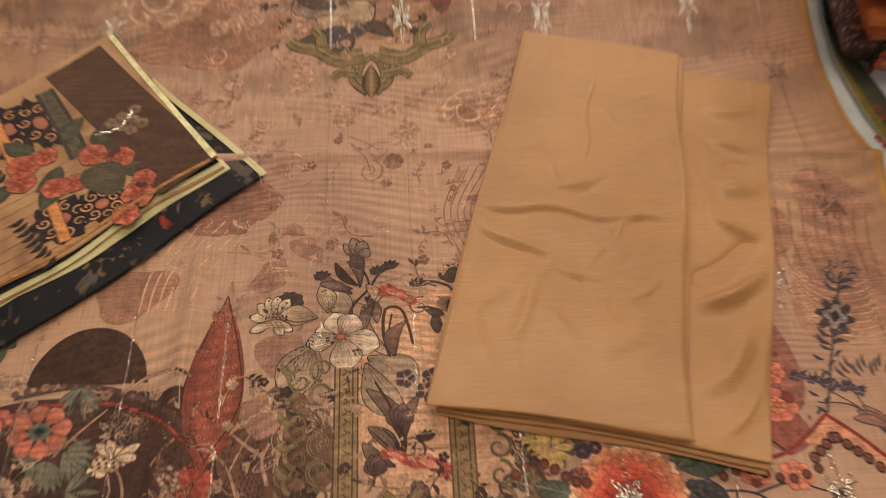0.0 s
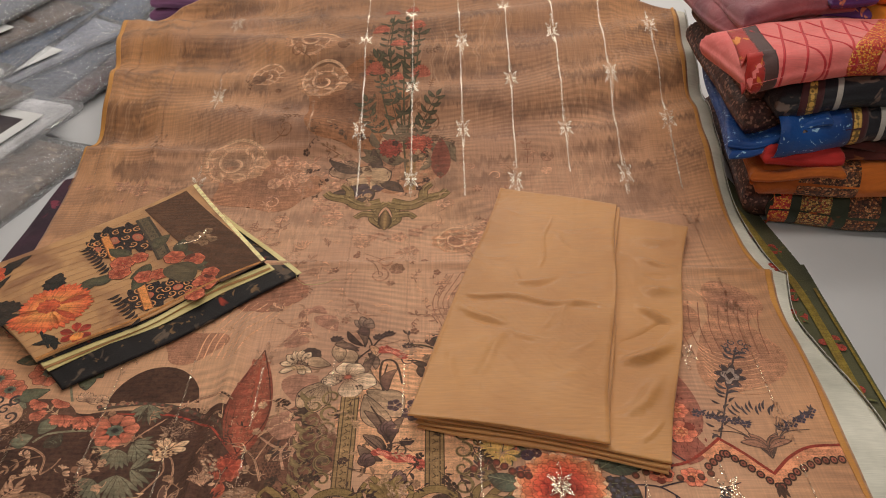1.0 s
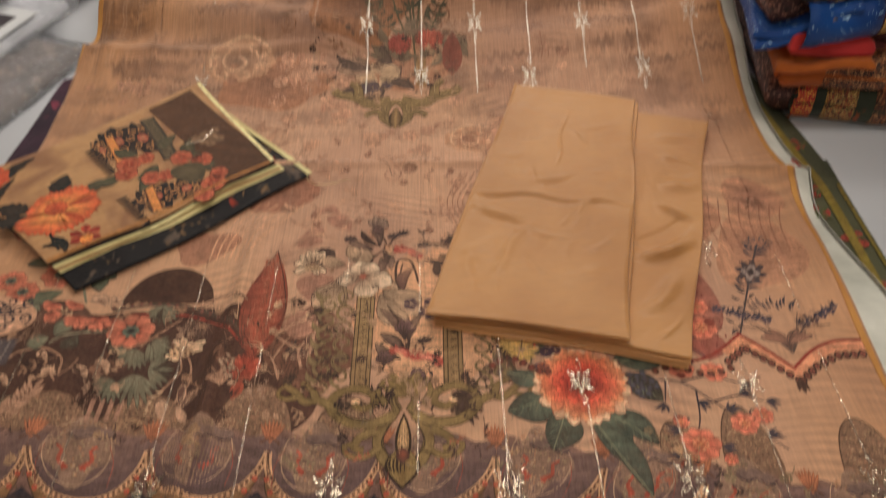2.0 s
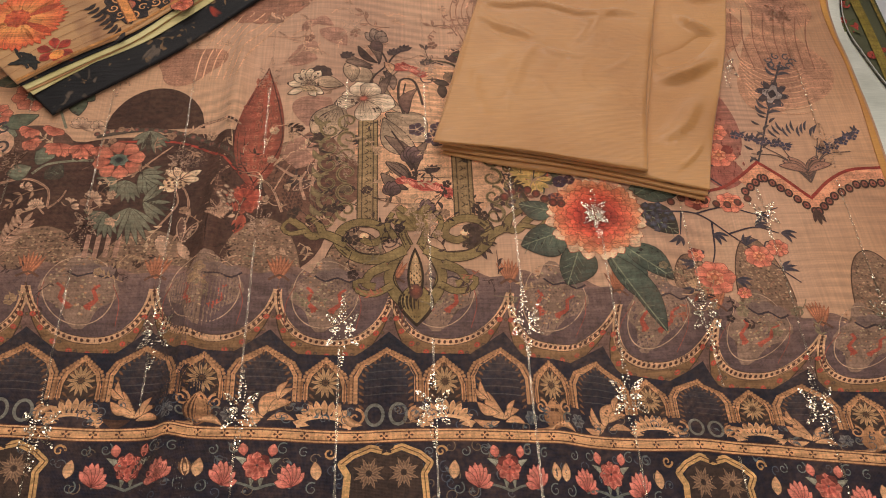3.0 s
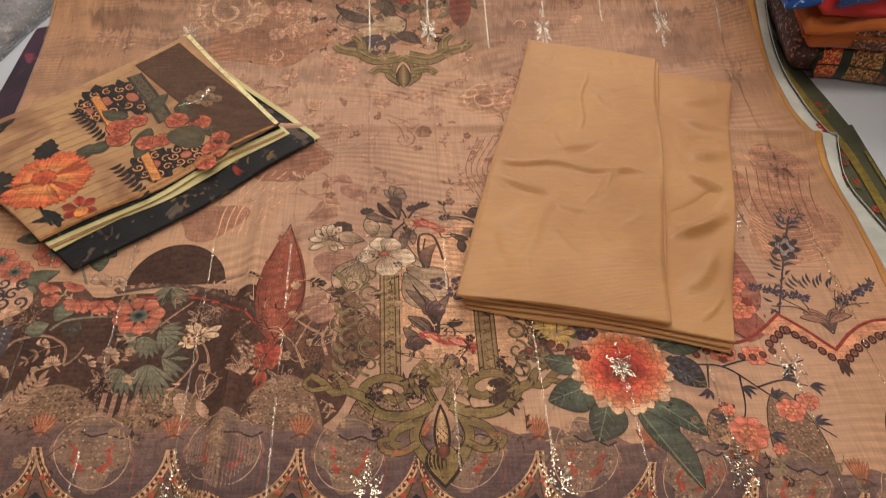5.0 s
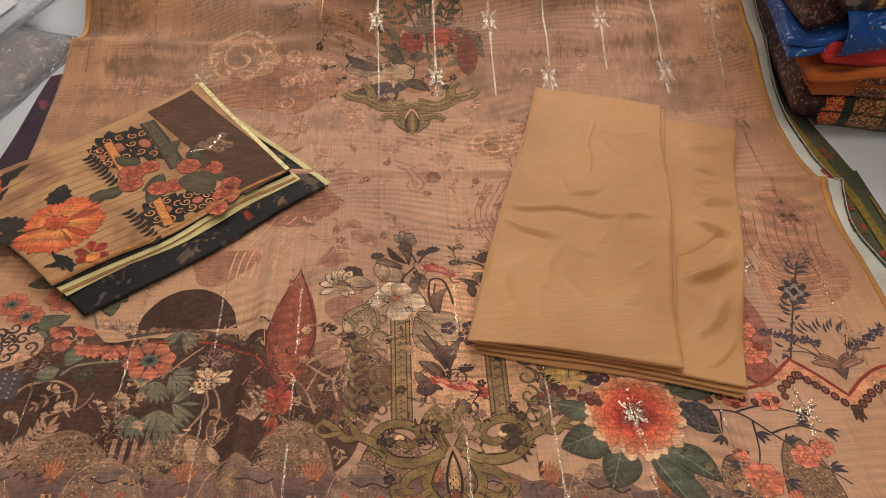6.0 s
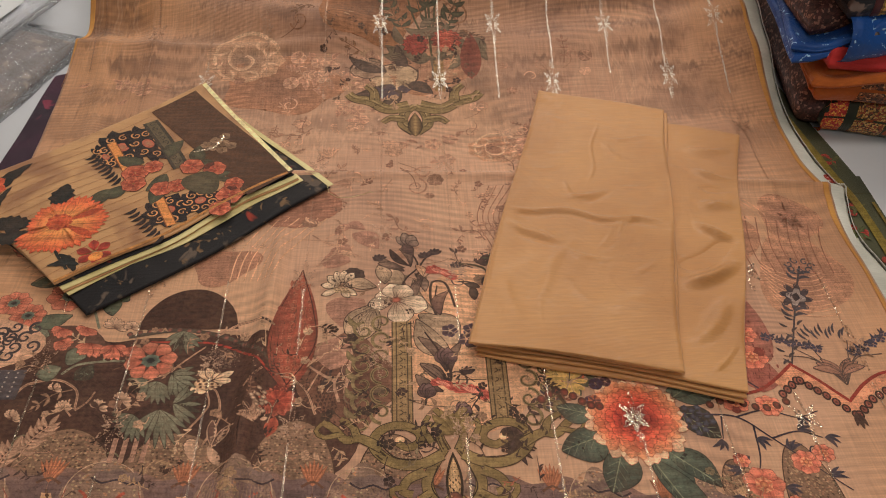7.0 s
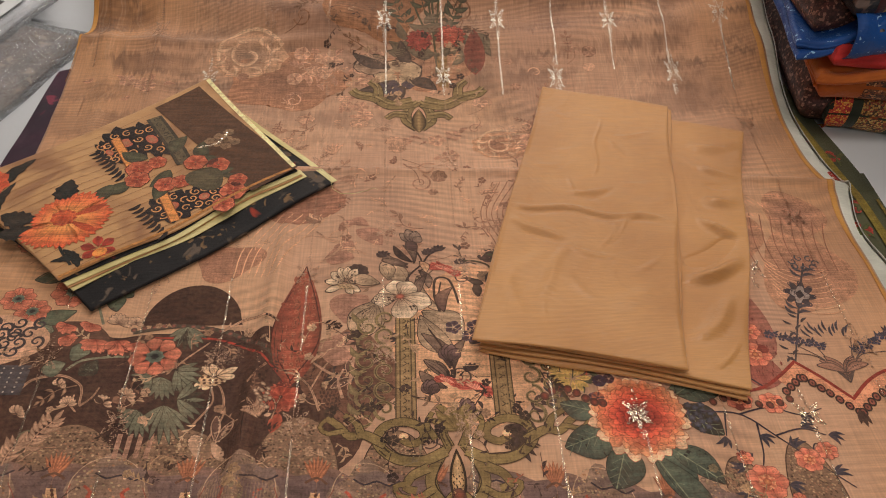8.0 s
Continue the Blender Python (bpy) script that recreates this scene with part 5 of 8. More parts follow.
def peony():
    x, y = 0.179, -0.004
    p, done = printed("leaf_print", "grey-teal printed leaves round the dahlia")
    for x0, y0, x1, y1, w in ((0.15, -0.02, 0.098, -0.040, 0.040), (0.16, -0.035, 0.140, -0.086, 0.038), (0.185, -0.04, 0.212, -0.105, 0.032), (0.20, -0.04, 0.245, -0.085, 0.028),
                              (0.185, -0.05, 0.228, -0.142, 0.022), (0.22, 0.03, 0.27, 0.022, 0.036), (0.222, 0.006, 0.262, -0.028, 0.034), (0.225, 0.022, 0.262, 0.048, 0.024), (0.14, 0.0, 0.100, 0.012, 0.024)):
        p.drawn(x0, y0, x1, y1, w, vary(C(112, 118, 98)), vary(C(78, 86, 76)), C(62, 62, 54), 0, 0.08, 0.5, 0.0006)
        p.line([(x0, y0), (x0 * 0.5 + x1 * 0.5, y0 * 0.5 + y1 * 0.5), (x1, y1)], 0.0012, C(140, 140, 112))
        for i in range(1, 6):
            q = i / 6
            bx, by = x0 + (x1 - x0) * q, y0 + (y1 - y0) * q
            for s in (-1, 1):
                a = math.atan2(y1 - y0, x1 - x0) + s * 0.75
                p.line([(bx, by), (bx + w * 0.36 * math.cos(a), by + w * 0.36 * math.sin(a))], 0.0006, C(126, 128, 104))
    for i in range(16):
        a, r = i * 2.4, 0.0045 * math.sqrt(i)
        p.blob(0.243 + r * math.cos(a), -0.006 + r * math.sin(a), 0.0038, 0.0038, C(96, 98, 108), C(62, 64, 76), 0, 10, 5, 0.2, 1)
    done()
    p, done = printed("dahlia_print", "coral red printed dahlia with pale petal tips")
    p.blob(x, y, 0.044, 0.044, C(150, 44, 30), C(190, 70, 46), 0, 30, 12, 0.08, 6)
    for r, n, base, tip in ((0.054, 34, C(216, 96, 58), C(250, 190, 152)), (0.048, 30, C(210, 84, 48), C(244, 158, 112)), (0.041, 26, C(206, 76, 44), C(238, 138, 92)), (0.036, 26, C(194, 60, 38), C(234, 124, 84)),
                            (0.029, 22, C(178, 50, 34), C(224, 104, 68)), (0.022, 17, C(140, 38, 28), C(206, 84, 56)), (0.015, 12, C(110, 34, 28), C(186, 72, 52))):
        with p:
            for i in range(n):
                a = radians(360 * i / n + rnd.uniform(-6, 6) + r * 4000)
                rr = r * rnd.uniform(0.9, 1.08)
                dx, dy = math.cos(a), math.sin(a) * 0.97
                w = rr * 6.28 / n * rnd.uniform(1.0, 1.35)
                p.drawn(x + dx * rr * 0.55, y + dy * rr * 0.55, x + dx * rr, y + dy * rr, w, tuple(0.84 * v for v in vary(base, 0.1)), vary(tip, 0.14), tuple(0.66 * v for v in base), 0, rnd.uniform(-0.06, 0.06), 0.70, 0.0004)
    p.blob(x, y, 0.009, 0.0085, C(84, 44, 46), C(130, 54, 44), 0, 18, 9, 0.15, 3)
    for i in range(30):
        a, r = i * 2.4, 0.0019 * math.sqrt(i)
        p.blob(x + r * math.cos(a), y + r * math.sin(a), 0.0011, 0.0011, C(206, 150, 120), C(120, 66, 60), 0, 6, rings=1)
    done()


def bouquet():
    """Red poppies on stalks, a yellow rose, a pale lily and feathers."""
    p, done = printed("bouquet_print", "printed bouquet of red carnations, yellow rose and pale lily")
    base = (0.153, 0.150)
    heads = ((0.172, 0.386, 0.018), (0.128, 0.350, 0.020), (0.213, 0.348, 0.020), (0.164, 0.307, 0.017), (0.117, 0.250, 0.019), (0.204, 0.248, 0.020), (0.160, 0.262, 0.010), (0.155, 0.228, 0.011))
    for x, y, r in heads:
        p.line([base, ((x + base[0]) / 2 + 0.2 * (x - base[0]), (y + base[1]) / 2), (x, y)], 0.0022, SAGE_D, 0.3)
    for x0, y0, x1, y1 in ((0.153, 0.16, 0.115, 0.29), (0.153, 0.16, 0.200, 0.30), (0.153, 0.16, 0.106, 0.21), (0.155, 0.16, 0.226, 0.225), (0.153, 0.16, 0.166, 0.35), (0.153, 0.15, 0.20, 0.20), (0.150, 0.15, 0.12, 0.185)):
        sprig(p, x0, y0, x1, y1, 7, 0.020, SAGE_D, vary(SAGE), SAGE_D, 0.08)
    for x, y, r in heads:
        with p:
            for a in range(-75, 90, 15):
                b = radians(90 + a)
                p.leaf(x, y - r * 0.35, x + r * math.cos(b), y - r * 0.35 + r * 1.05 * math.sin(b), r * 0.36, C(186, 58, 44), vary(C(216, 92, 72)), 0, 5, 0.7)
        p.blob(x, y - r * 0.35, r * 0.3, r * 0.35, SAGE_D, SAGE, 0, 10, rings=2)
    # yellow rose
    petals(p, 0.172, 0.132, 0.034, 9, C(204, 136, 62), C(216, 168, 92), 0.9, 10, 0.1, 0.62, C(130, 80, 40))
    petals(p, 0.170, 0.136, 0.024, 8, C(196, 110, 52), C(216, 140, 74), 0.9, 30, 0.1, 0.6, C(140, 76, 40))
    petals(p, 0.167, 0.138, 0.014, 7, C(186, 92, 44), C(214, 124, 66), 0.9, 0, 0.1, 0.6)
    # pale lily
    petals(p, 0.190, 0.078, 0.046, 6, C(164, 160, 124), C(196, 188, 156), 0.55, 25, 0.08, 0.75, C(140, 132, 104))
    p.blob(0.190, 0.078, 0.008, 0.006, C(166, 150, 84), C(178, 170, 130), 0, 12, rings=2)
    # feathers, buds and small clutter of flowers
    p.leaf(0.100, 0.085, 0.101, 0.162, 0.032, C(196, 126, 58), C(184, 116, 56), 0, 11, 0.4)
    p.line([(0.100, 0.088), (0.101, 0.158)], 0.0014, C(140, 84, 44))
    p.leaf(0.237, 0.10, 0.232, 0.145, 0.022, C(176, 116, 62), C(190, 130, 76))
    p.leaf(0.250, 0.08, 0.252, 0.11, 0.012, C(196, 104, 56), C(206, 120, 70))
    for x, y in ((0.128, 0.094), (0.136, 0.075), (0.120, 0.075), (0.132, 0.058), (0.142, 0.09)):
        p.leaf(x, y - 0.016, x + 0.004, y + 0.012, 0.011, C(190, 84, 56), vary(C(214, 112, 82)), 0.15)
    for i in range(34):
        x, y = 0.128 + rnd.gauss(0, 0.017), 0.078 + rnd.gauss(0, 0.028)
        petals(p, x, y, rnd.uniform(0.004, 0.008), 5, vary(PLUM_D, 0.3), rnd.choice((C(130, 92, 96), C(96, 80, 96), C(190, 112, 70), C(196, 150, 84), C(140, 120, 92))), 0.8)
    for x, y, r in ((0.118, 0.045, 0.020), (0.105, 0.052, 0.013)):
        petals(p, x, y, r, 11, C(206, 170, 96), C(214, 176, 110), 0.5)
    for x0, y0, x1, y1 in ((0.232, 0.045, 0.262, 0.13), (0.24, 0.04, 0.29, 0.09), (0.23, 0.04, 0.225, 0.10), (0.21, 0.05, 0.245, 0.12)):
        p.line([(x0, y0), ((x0 + x1) / 2 + 0.006, (y0 + y1) / 2), (x1, y1)], 0.0018, C(120, 88, 66), 0.4)
        for q in (0.5, 0.7, 0.9):
            p.leaf(x0 + (x1 - x0) * q, y0 + (y1 - y0) * q, x0 + (x1 - x0) * q + 0.012, y0 + (y1 - y0) * q + 0.012, 0.006, C(120, 98, 74), C(140, 116, 88))
    for i in range(8):
        p.blob(0.085 + 0.0085 * i, 0.022 + 0.010 * math.sin(i * 0.7), 0.0048, 0.0055, C(150, 70, 52), C(92, 64, 52), 0, 10, rings=2)
    done()


def topiary():
    p, done = printed("topiary_print", "olive green printed topiary tree")
    p.line([(0.266, 0.06), (0.262, 0.12), (0.258, 0.19)], 0.0035, C(118, 98, 66))
    for cx, cy, w, h, n in ((0.256, 0.226, 0.034, 0.012, 80), (0.250, 0.214, 0.026, 0.010, 40), (0.265, 0.165, 0.045, 0.018, 110), (0.245, 0.148, 0.022, 0.016, 40), (0.290, 0.145, 0.024, 0.018, 46), (0.262, 0.19, 0.012, 0.02, 26), (0.262, 0.125, 0.03, 0.014, 40)):
        with p:
            for i in range(n):
                a, r = rnd.uniform(0, 6.28), math.sqrt(rnd.random())
                x, y = cx + w * r * math.cos(a), cy + h * r * math.sin(a)
                b = rnd.uniform(3.6, 5.8)
                p.leaf(x, y, x + 0.008 * math.cos(b), y + 0.008 * math.sin(b), 0.0042, vary(C(128, 112, 72), 0.25), vary(C(104, 90, 58), 0.25), 0, 4)
    done()


def red_cone():
    p, done = printed("thistle_print", "red printed cone and blossoms on dark twigs")
    p.leaf(0.332, 0.06, 0.330, 0.195, 0.056, C(172, 108, 88), C(166, 110, 92), 0, 14, 0.35)
    p.leaf(0.326, 0.028, 0.332, 0.075, 0.044, C(164, 92, 76), C(166, 104, 88), 0, 8)
    with p:
        for i in range(60):
            y = 0.045 + 0.12 * rnd.random() ** 1.3
            x = 0.331 + rnd.uniform(-1, 1) * 0.024 * max(0.1, 1 - (y - 0.06) / 0.14)
            p.leaf(x, y - 0.002, x, y + 0.004, 0.003, C(120, 52, 48), C(176, 108, 88), 0, 3)
    twig = C(66, 58, 70)
    for ctrl in ([(0.325, 0.03), (0.300, 0.06), (0.296, 0.10), (0.300, 0.145)], [(0.298, 0.09), (0.285, 0.085), (0.275, 0.095)], [(0.299, 0.115), (0.315, 0.125)], [(0.30, 0.06), (0.315, 0.07)],
                 [(0.245, 0.0), (0.285, -0.004), (0.315, -0.03), (0.345, -0.06), (0.375, -0.09)], [(0.285, -0.004), (0.32, 0.004), (0.35, -0.005), (0.375, 0.002)],
                 [(0.315, -0.03), (0.345, -0.022), (0.368, -0.03)], [(0.30, -0.015), (0.296, -0.05), (0.286, -0.075)], [(0.345, -0.06), (0.352, -0.04), (0.366, -0.045)], [(0.27, -0.002), (0.264, -0.03)]):
        p.line(ctrl, 0.0021, twig, 0.45)
    for x, y, a in ((0.299, 0.145, 100), (0.286, 0.09, 200), (0.302, 0.075, 60), (0.315, 0.06, 30), (0.29, 0.05, 170), (0.262, -0.03, 250), (0.298, -0.03, 320), (0.345, -0.022, 20), (0.37, -0.03, 330), (0.33, -0.045, 60),
                    (0.36, -0.075, 20), (0.285, -0.05, 190), (0.30, 0.11, 30), (0.308, 0.03, 200), (0.32, 0.002, 60), (0.35, -0.005, 300), (0.272, -0.062, 200), (0.268, -0.09, 230), (0.31, -0.085, 330)):
        for s in (-28, 0, 28):
            b = radians(a + s)
            p.leaf(x, y, x + 0.017 * math.cos(b), y + 0.015 * math.sin(b), 0.0040, C(70, 66, 78), C(92, 82, 88), 0.12)
    for x, y, r in ((0.328, 0.075, 0.021), (0.330, 0.108, 0.016), (0.284, 0.108, 0.009), (0.289, -0.082, 0.024), (0.340, -0.058, 0.017), (0.290, 0.014, 0.017), (0.325, 0.010, 0.017), (0.275, -0.055, 0.010), (0.362, -0.048, 0.013), (0.315, -0.1, 0.008)):
        r *= 0.9
        for k in range(7):
            w = radians(51.4 * k + 900 * x)
            p.drawn(x + 0.15 * r * math.cos(w), y + 0.15 * r * math.sin(w), x + r * math.cos(w), y + 0.9 * r * math.sin(w), 0.72 * r, vary(C(180, 82, 60)), vary(C(226, 142, 110), 0.15), C(140, 66, 52), 2, 0, 0.66, 0.0004)
        for k in range(6):
            w = radians(60 * k + 20)
            p.leaf(x, y, x + 0.45 * r * math.cos(w), y + 0.42 * r * math.sin(w), 0.36 * r, C(196, 104, 72), C(232, 164, 120), 0, 5, 0.6)
        p.blob(x, y, r * 0.2, r * 0.2, C(216, 150, 96), C(170, 84, 60), 0, 9, rings=1)
    done()


def medallions():
    for x, y, turn, s in ((0.083, 0.178, 3, 1.0), (0.410, 0.163, -24, 1.1)):
        p, done = printed("medallion_print", "dark navy printed lozenge medallion on a stem")
        ct, st = math.cos(radians(turn)), math.sin(radians(turn))

        def at(a, b):
            return (x + s * (a * ct - b * st), y + s * (a * st + b * ct))

        p.line([at(0, 0.05), at(0.0, 0), at(0.002, -0.06), at(0.004, -0.115)], 0.0026, C(84, 74, 76), 0.3)
        p.blob(x, y, 0.014 * s, 0.017 * s, C(62, 60, 70), C(70, 66, 74), turn, 32, 8, 0.26, 4)
        p.blob(x, y, 0.0085 * s, 0.011 * s, C(150, 134, 128), C(160, 142, 132), turn, 24, 4, 0.30, 3)
        for k in range(8):
            w = radians(45 * k)
            p.scroll(*at(0.0135 * math.cos(w), 0.0165 * math.sin(w)), 0.0042 * s, 1.1, 45 * k, 0.0016, C(70, 66, 74))
        p.blob(x, y, 0.004 * s, 0.006 * s, INK, NAVY_D, turn, 12, 4, 0.2, 2)
        for sgn in (-1, 1):
            for b0 in (0.028, 0.036, -0.022, -0.03):
                q0, q1 = at(0, b0), at(sgn * 0.014, b0 + 0.008)
                p.leaf(*q0, *q1, 0.0048, C(74, 70, 78), C(100, 92, 94), 0.2)
        cx, cy = at(0, 0.050)
        for i in range(7):
            p.scroll(cx + 0.013 * math.cos(i * 0.9) * s, cy + 0.008 * math.sin(i * 0.9) * s, 0.005 * s, 1.0, 60 * i, 0.0022, C(96, 90, 94))
        for i in range(12):
            q = at(0.005 * math.sin(i * 2.1), -0.035 - 0.006 * i)
            p.leaf(*q, q[0] + 0.009 * (1 if i % 2 else -1), q[1] + 0.007, 0.0034, C(76, 66, 68), C(104, 90, 86), 0.1)
        done()
    # side sprays of the medallion plant
    p, done = printed("spray_print", "dark navy printed side sprays", True)
    for sx in (-1, 1):
        for k in range(3):
            p.line([(0.421, 0.035), (0.421 + sx * (0.012 + 0.006 * k), 0.062 + 0.004 * k), (0.421 + sx * (0.024 + 0.016 * k), 0.096 - 0.010 * k)], 0.0016, C(104, 86, 78), 0.3)
            b = radians(90 - sx * (28 + 14 * k))
            p.drawn(0.421, 0.040 + 0.004 * k, 0.421 + 0.034 * math.cos(b), 0.040 + 0.034 * math.sin(b), 0.009, C(150, 110, 90), C(170, 124, 100), C(96, 78, 72), 1, 0.1 * sx)
    for i in range(9):
        for x, y in ((0.352 + 0.0068 * i, 0.102 - 0.0022 * i + 0.003 * (i % 2)), (0.444 + 0.0058 * i, 0.078 + 0.0032 * i - 0.004 * (i % 2))):
            petals(p, x, y, rnd.uniform(0.0042, 0.0062), 5, C(66, 62, 78), C(104, 94, 106), 0.55)
            for k in range(2):
                b = rnd.uniform(0.3, 2.8)
                p.leaf(x, y, x + 0.009 * math.cos(b), y + 0.009 * math.sin(b), 0.0026, C(66, 62, 74), C(92, 84, 92), 0.1)
    for i in range(11):
        x, y = 0.400 + 0.0042 * i, 0.098 + 0.004 * (i % 3)
        b = radians(120 - 6 * i)
        p.leaf(x, y, x + 0.016 * math.cos(b), y + 0.016 * math.sin(b), 0.0032, C(78, 70, 76), C(110, 96, 96), 0.1)
    done()


def zigzag():
    p, done = printed("zigzag_print", "red printed zigzag line with dark beads")
    ctrl = [(0.262, 0.030), (0.285, 0.024), (0.320, 0.030), (0.345, 0.045), (0.366, 0.062), (0.370, 0.062), (0.392, 0.042), (0.414, 0.017), (0.418, 0.017), (0.440, 0.036), (0.468, 0.050), (0.505, 0.052)]
    p.line([(a, b - 0.008) for a, b in ctrl[3:]], 0.014, C(214, 150, 112))
    p.line(ctrl, 0.0038, C(156, 58, 42))
    pts = [np.array(c) for c in ctrl]
    for i in range(3, len(pts) - 1):
        steps = max(1, int(np.linalg.norm(pts[i + 1] - pts[i]) / 0.0088))
        for j in range(steps):
            x, y = pts[i] + (pts[i + 1] - pts[i]) * (j / steps)
            p.blob(x + 0.001, y - 0.020, 0.0047, 0.0057, C(84, 60, 52), C(70, 50, 44), 0, 14, rings=1)
            p.blob(x + 0.001, y - 0.020, 0.0030, 0.0038, C(176, 104, 82), C(140, 84, 68), 0, 10, rings=1)
            p.blob(x + 0.001, y - 0.020, 0.0012, 0.0016, C(92, 58, 50), None, 0, 7, rings=1)
    for i in range(8):
        p.blob(0.262 + 0.012 * i, 0.012 + 0.005 * math.sin(i), 0.0044, 0.005, C(150, 78, 60), C(84, 64, 52), 0, 12, rings=2)
    for s in (-1, 0, 1):
        p.leaf(0.416, 0.000, 0.416 + 0.006 * s, -0.018 - 0.004 * (s == 0), 0.006, C(84, 60, 52), C(104, 76, 62))
    done()


def swirls():
    """Sheer grey scroll medallions and loose florals of the layer underneath."""
    g, gl = C(150, 118, 96), C(206, 168, 134)
    for x, y, r, c in ((-0.298, 0.652, 0.060, g), (0.080, 0.457, 0.042, C(160, 116, 90)), (-0.185, 0.935, 0.055, C(124, 86, 60)), (-0.16, 0.84, 0.05, C(120, 84, 58)), (-0.265, 0.86, 0.035, C(130, 90, 62)),
                       (0.245, 0.235, 0.040, C(184, 138, 108)), (0.14, 0.41, 0.03, C(150, 108, 84))):
        p, done = printed("scroll_print", "faint grey-brown printed scroll medallion")
        p.blob(x, y, r, r * 0.72, c, tuple(0.5 * (a + b) for a, b in zip(c, PEACH)), 0, 30, 9, 0.06, 6)
        p.scroll(x, y, r * 0.92, 2.2, 20, r * 0.10, gl)
        p.scroll(x, y, r * 0.75, 1.6, 200, r * 0.07, C(194, 152, 120))
        for i in range(8):
            a = i * 0.8
            p.leaf(x + r * 0.55 * math.cos(a), y + r * 0.4 * math.sin(a), x + r * 0.95 * math.cos(a + 0.4), y + r * 0.68 * math.sin(a + 0.4), r * 0.16, gl, C(170, 130, 102), 0.2)
        done()
    for x, y, n in ((-0.19, 0.63, 22), (-0.09, 0.62, 16), (0.15, 0.47, 18), (0.22, 0.44, 14), (-0.14, 0.555, 12), (-0.47, 0.60, 8), (0.28, 0.50, 10), (-0.36, 0.47, 7), (0.32, 0.40, 9), (-0.02, 0.46, 8)):
        p, done = printed("floral_spray_print", "faint mauve printed flower spray", True)
        for i in range(n):
            a, r = rnd.uniform(0, 6.28), 0.042 * math.sqrt(rnd.random())
            qx, qy = x + 1.3 * r * math.cos(a), y + r * math.sin(a)
            if i % 3:
                b = rnd.uniform(0, 6.28)
                p.leaf(qx, qy, qx + 0.018 * math.cos(b), qy + 0.018 * math.sin(b), 0.008, vary(C(172, 128, 102)), vary(C(186, 140, 112)), 0.2)
            else:
                petals(p, qx, qy, 0.013, 5, C(172, 128, 104), vary(C(198, 156, 124)), 0.75)
        done()
    # flowing contour lines beside the dome and medallion plant
    p, done = printed("contour_line_print", "fine pale printed contour lines", True)
    for k in range(7):
        p.line([(-0.262 + 0.008 * k, 0.20), (-0.255 + 0.010 * k, 0.25), (-0.225 + 0.012 * k, 0.31)], 0.0016, C(212, 166, 128))
        p.line([(0.055 + 0.009 * k, 0.25), (0.04 + 0.007 * k, 0.31), (0.06 + 0.010 * k, 0.37)], 0.0014, C(166, 120, 92))
    for k in range(9):
        p.line([(0.375 + 0.012 * k, 0.20), (0.37 + 0.013 * k, 0.25), (0.38 + 0.013 * k, 0.31 - 0.003 * k)], 0.0015, C(158, 110, 86))
        p.ring(0.355, 0.285, 0.022 + 0.006 * k, 0.0014, C(208, 160, 124), 10, 20, 150)
        p.ring(0.43, 0.245 - 0.008 * k, 0.05, 0.0014, C(206, 158, 122), 8, 200, 300)
    done()


def fillers():
    """Dense small foliage and blossoms between the large motifs."""
    zones = ((-0.52, -0.13, -0.05, 0.12, 25, ((178, 138, 108), (150, 110, 86), (128, 118, 92), (104, 72, 58)), "pale"),
             (-0.14, 0.09, -0.05, 0.24, 45, ((104, 78, 70), (132, 108, 84), (92, 72, 66), (160, 124, 96)), "dark"),
             (0.08, 0.28, -0.02, 0.24, 70, ((112, 106, 82), (150, 96, 72), (96, 84, 84), (164, 128, 96)), "mixed"),
             (-0.25, 0.40, 0.22, 0.45, 90, ((184, 140, 112), (176, 132, 106), (206, 160, 128)), "faint"),
             (-0.35, 0.30, 0.44, 0.66, 60, ((182, 138, 110), (174, 130, 104), (208, 162, 130)), "faint"),
             (-0.30, 0.05, 0.66, 0.95, 40, ((150, 108, 78), (156, 114, 82), (140, 104, 78)), "brown"))
    for x0, x1, y0, y1, n, cols, tone in zones:
        p, done = printed("foliage_print", tone + " printed filler foliage", True)
        for i in range(n):
            x, y = rnd.uniform(x0, x1), rnd.uniform(y0, y1)
            a, ln = rnd.uniform(0, 6.28), rnd.uniform(0.018, 0.045)
            c = C(*rnd.choice(cols))
            d = tuple(q * 0.72 for q in c)
            ex, ey = x + ln * math.cos(a), y + ln * math.sin(a)
            kind = rnd.random()
            if kind < 0.45:
                sprig(p, x, y, ex, ey, rnd.randint(3, 6), ln * 0.30, d, c, d, rnd.uniform(-0.3, 0.3), rnd.random() < 0.6)
            elif kind < 0.7:
                petals(p, x, y, ln * 0.32, rnd.choice((5, 6, 8)), vary(d), vary(c), 0.75, rnd.uniform(0, 90), 0.1, 0.8, tuple(q * 0.6 for q in c) if ln > 0.03 else None)
                p.blob(x, y, ln * 0.06, ln * 0.06, d, c, 0, 8, rings=1)
            elif kind < 0.88:
                p.scroll(x, y, ln * 0.4, rnd.uniform(0.9, 1.6), rnd.uniform(0, 360), ln * 0.07, c, rnd.choice((-1, 1)))
                p.line([(x, y), ((x + ex) / 2 + 0.006, (y + ey) / 2), (ex, ey)], 0.0013, d, 0.4)
            else:
                for j in range(5):
                    b = a + 0.35 * (j - 2)
                    p.leaf(x, y, x + ln * 0.6 * math.cos(b), y + ln * 0.6 * math.sin(b), ln * 0.16, c, d, 0.1)
        done()


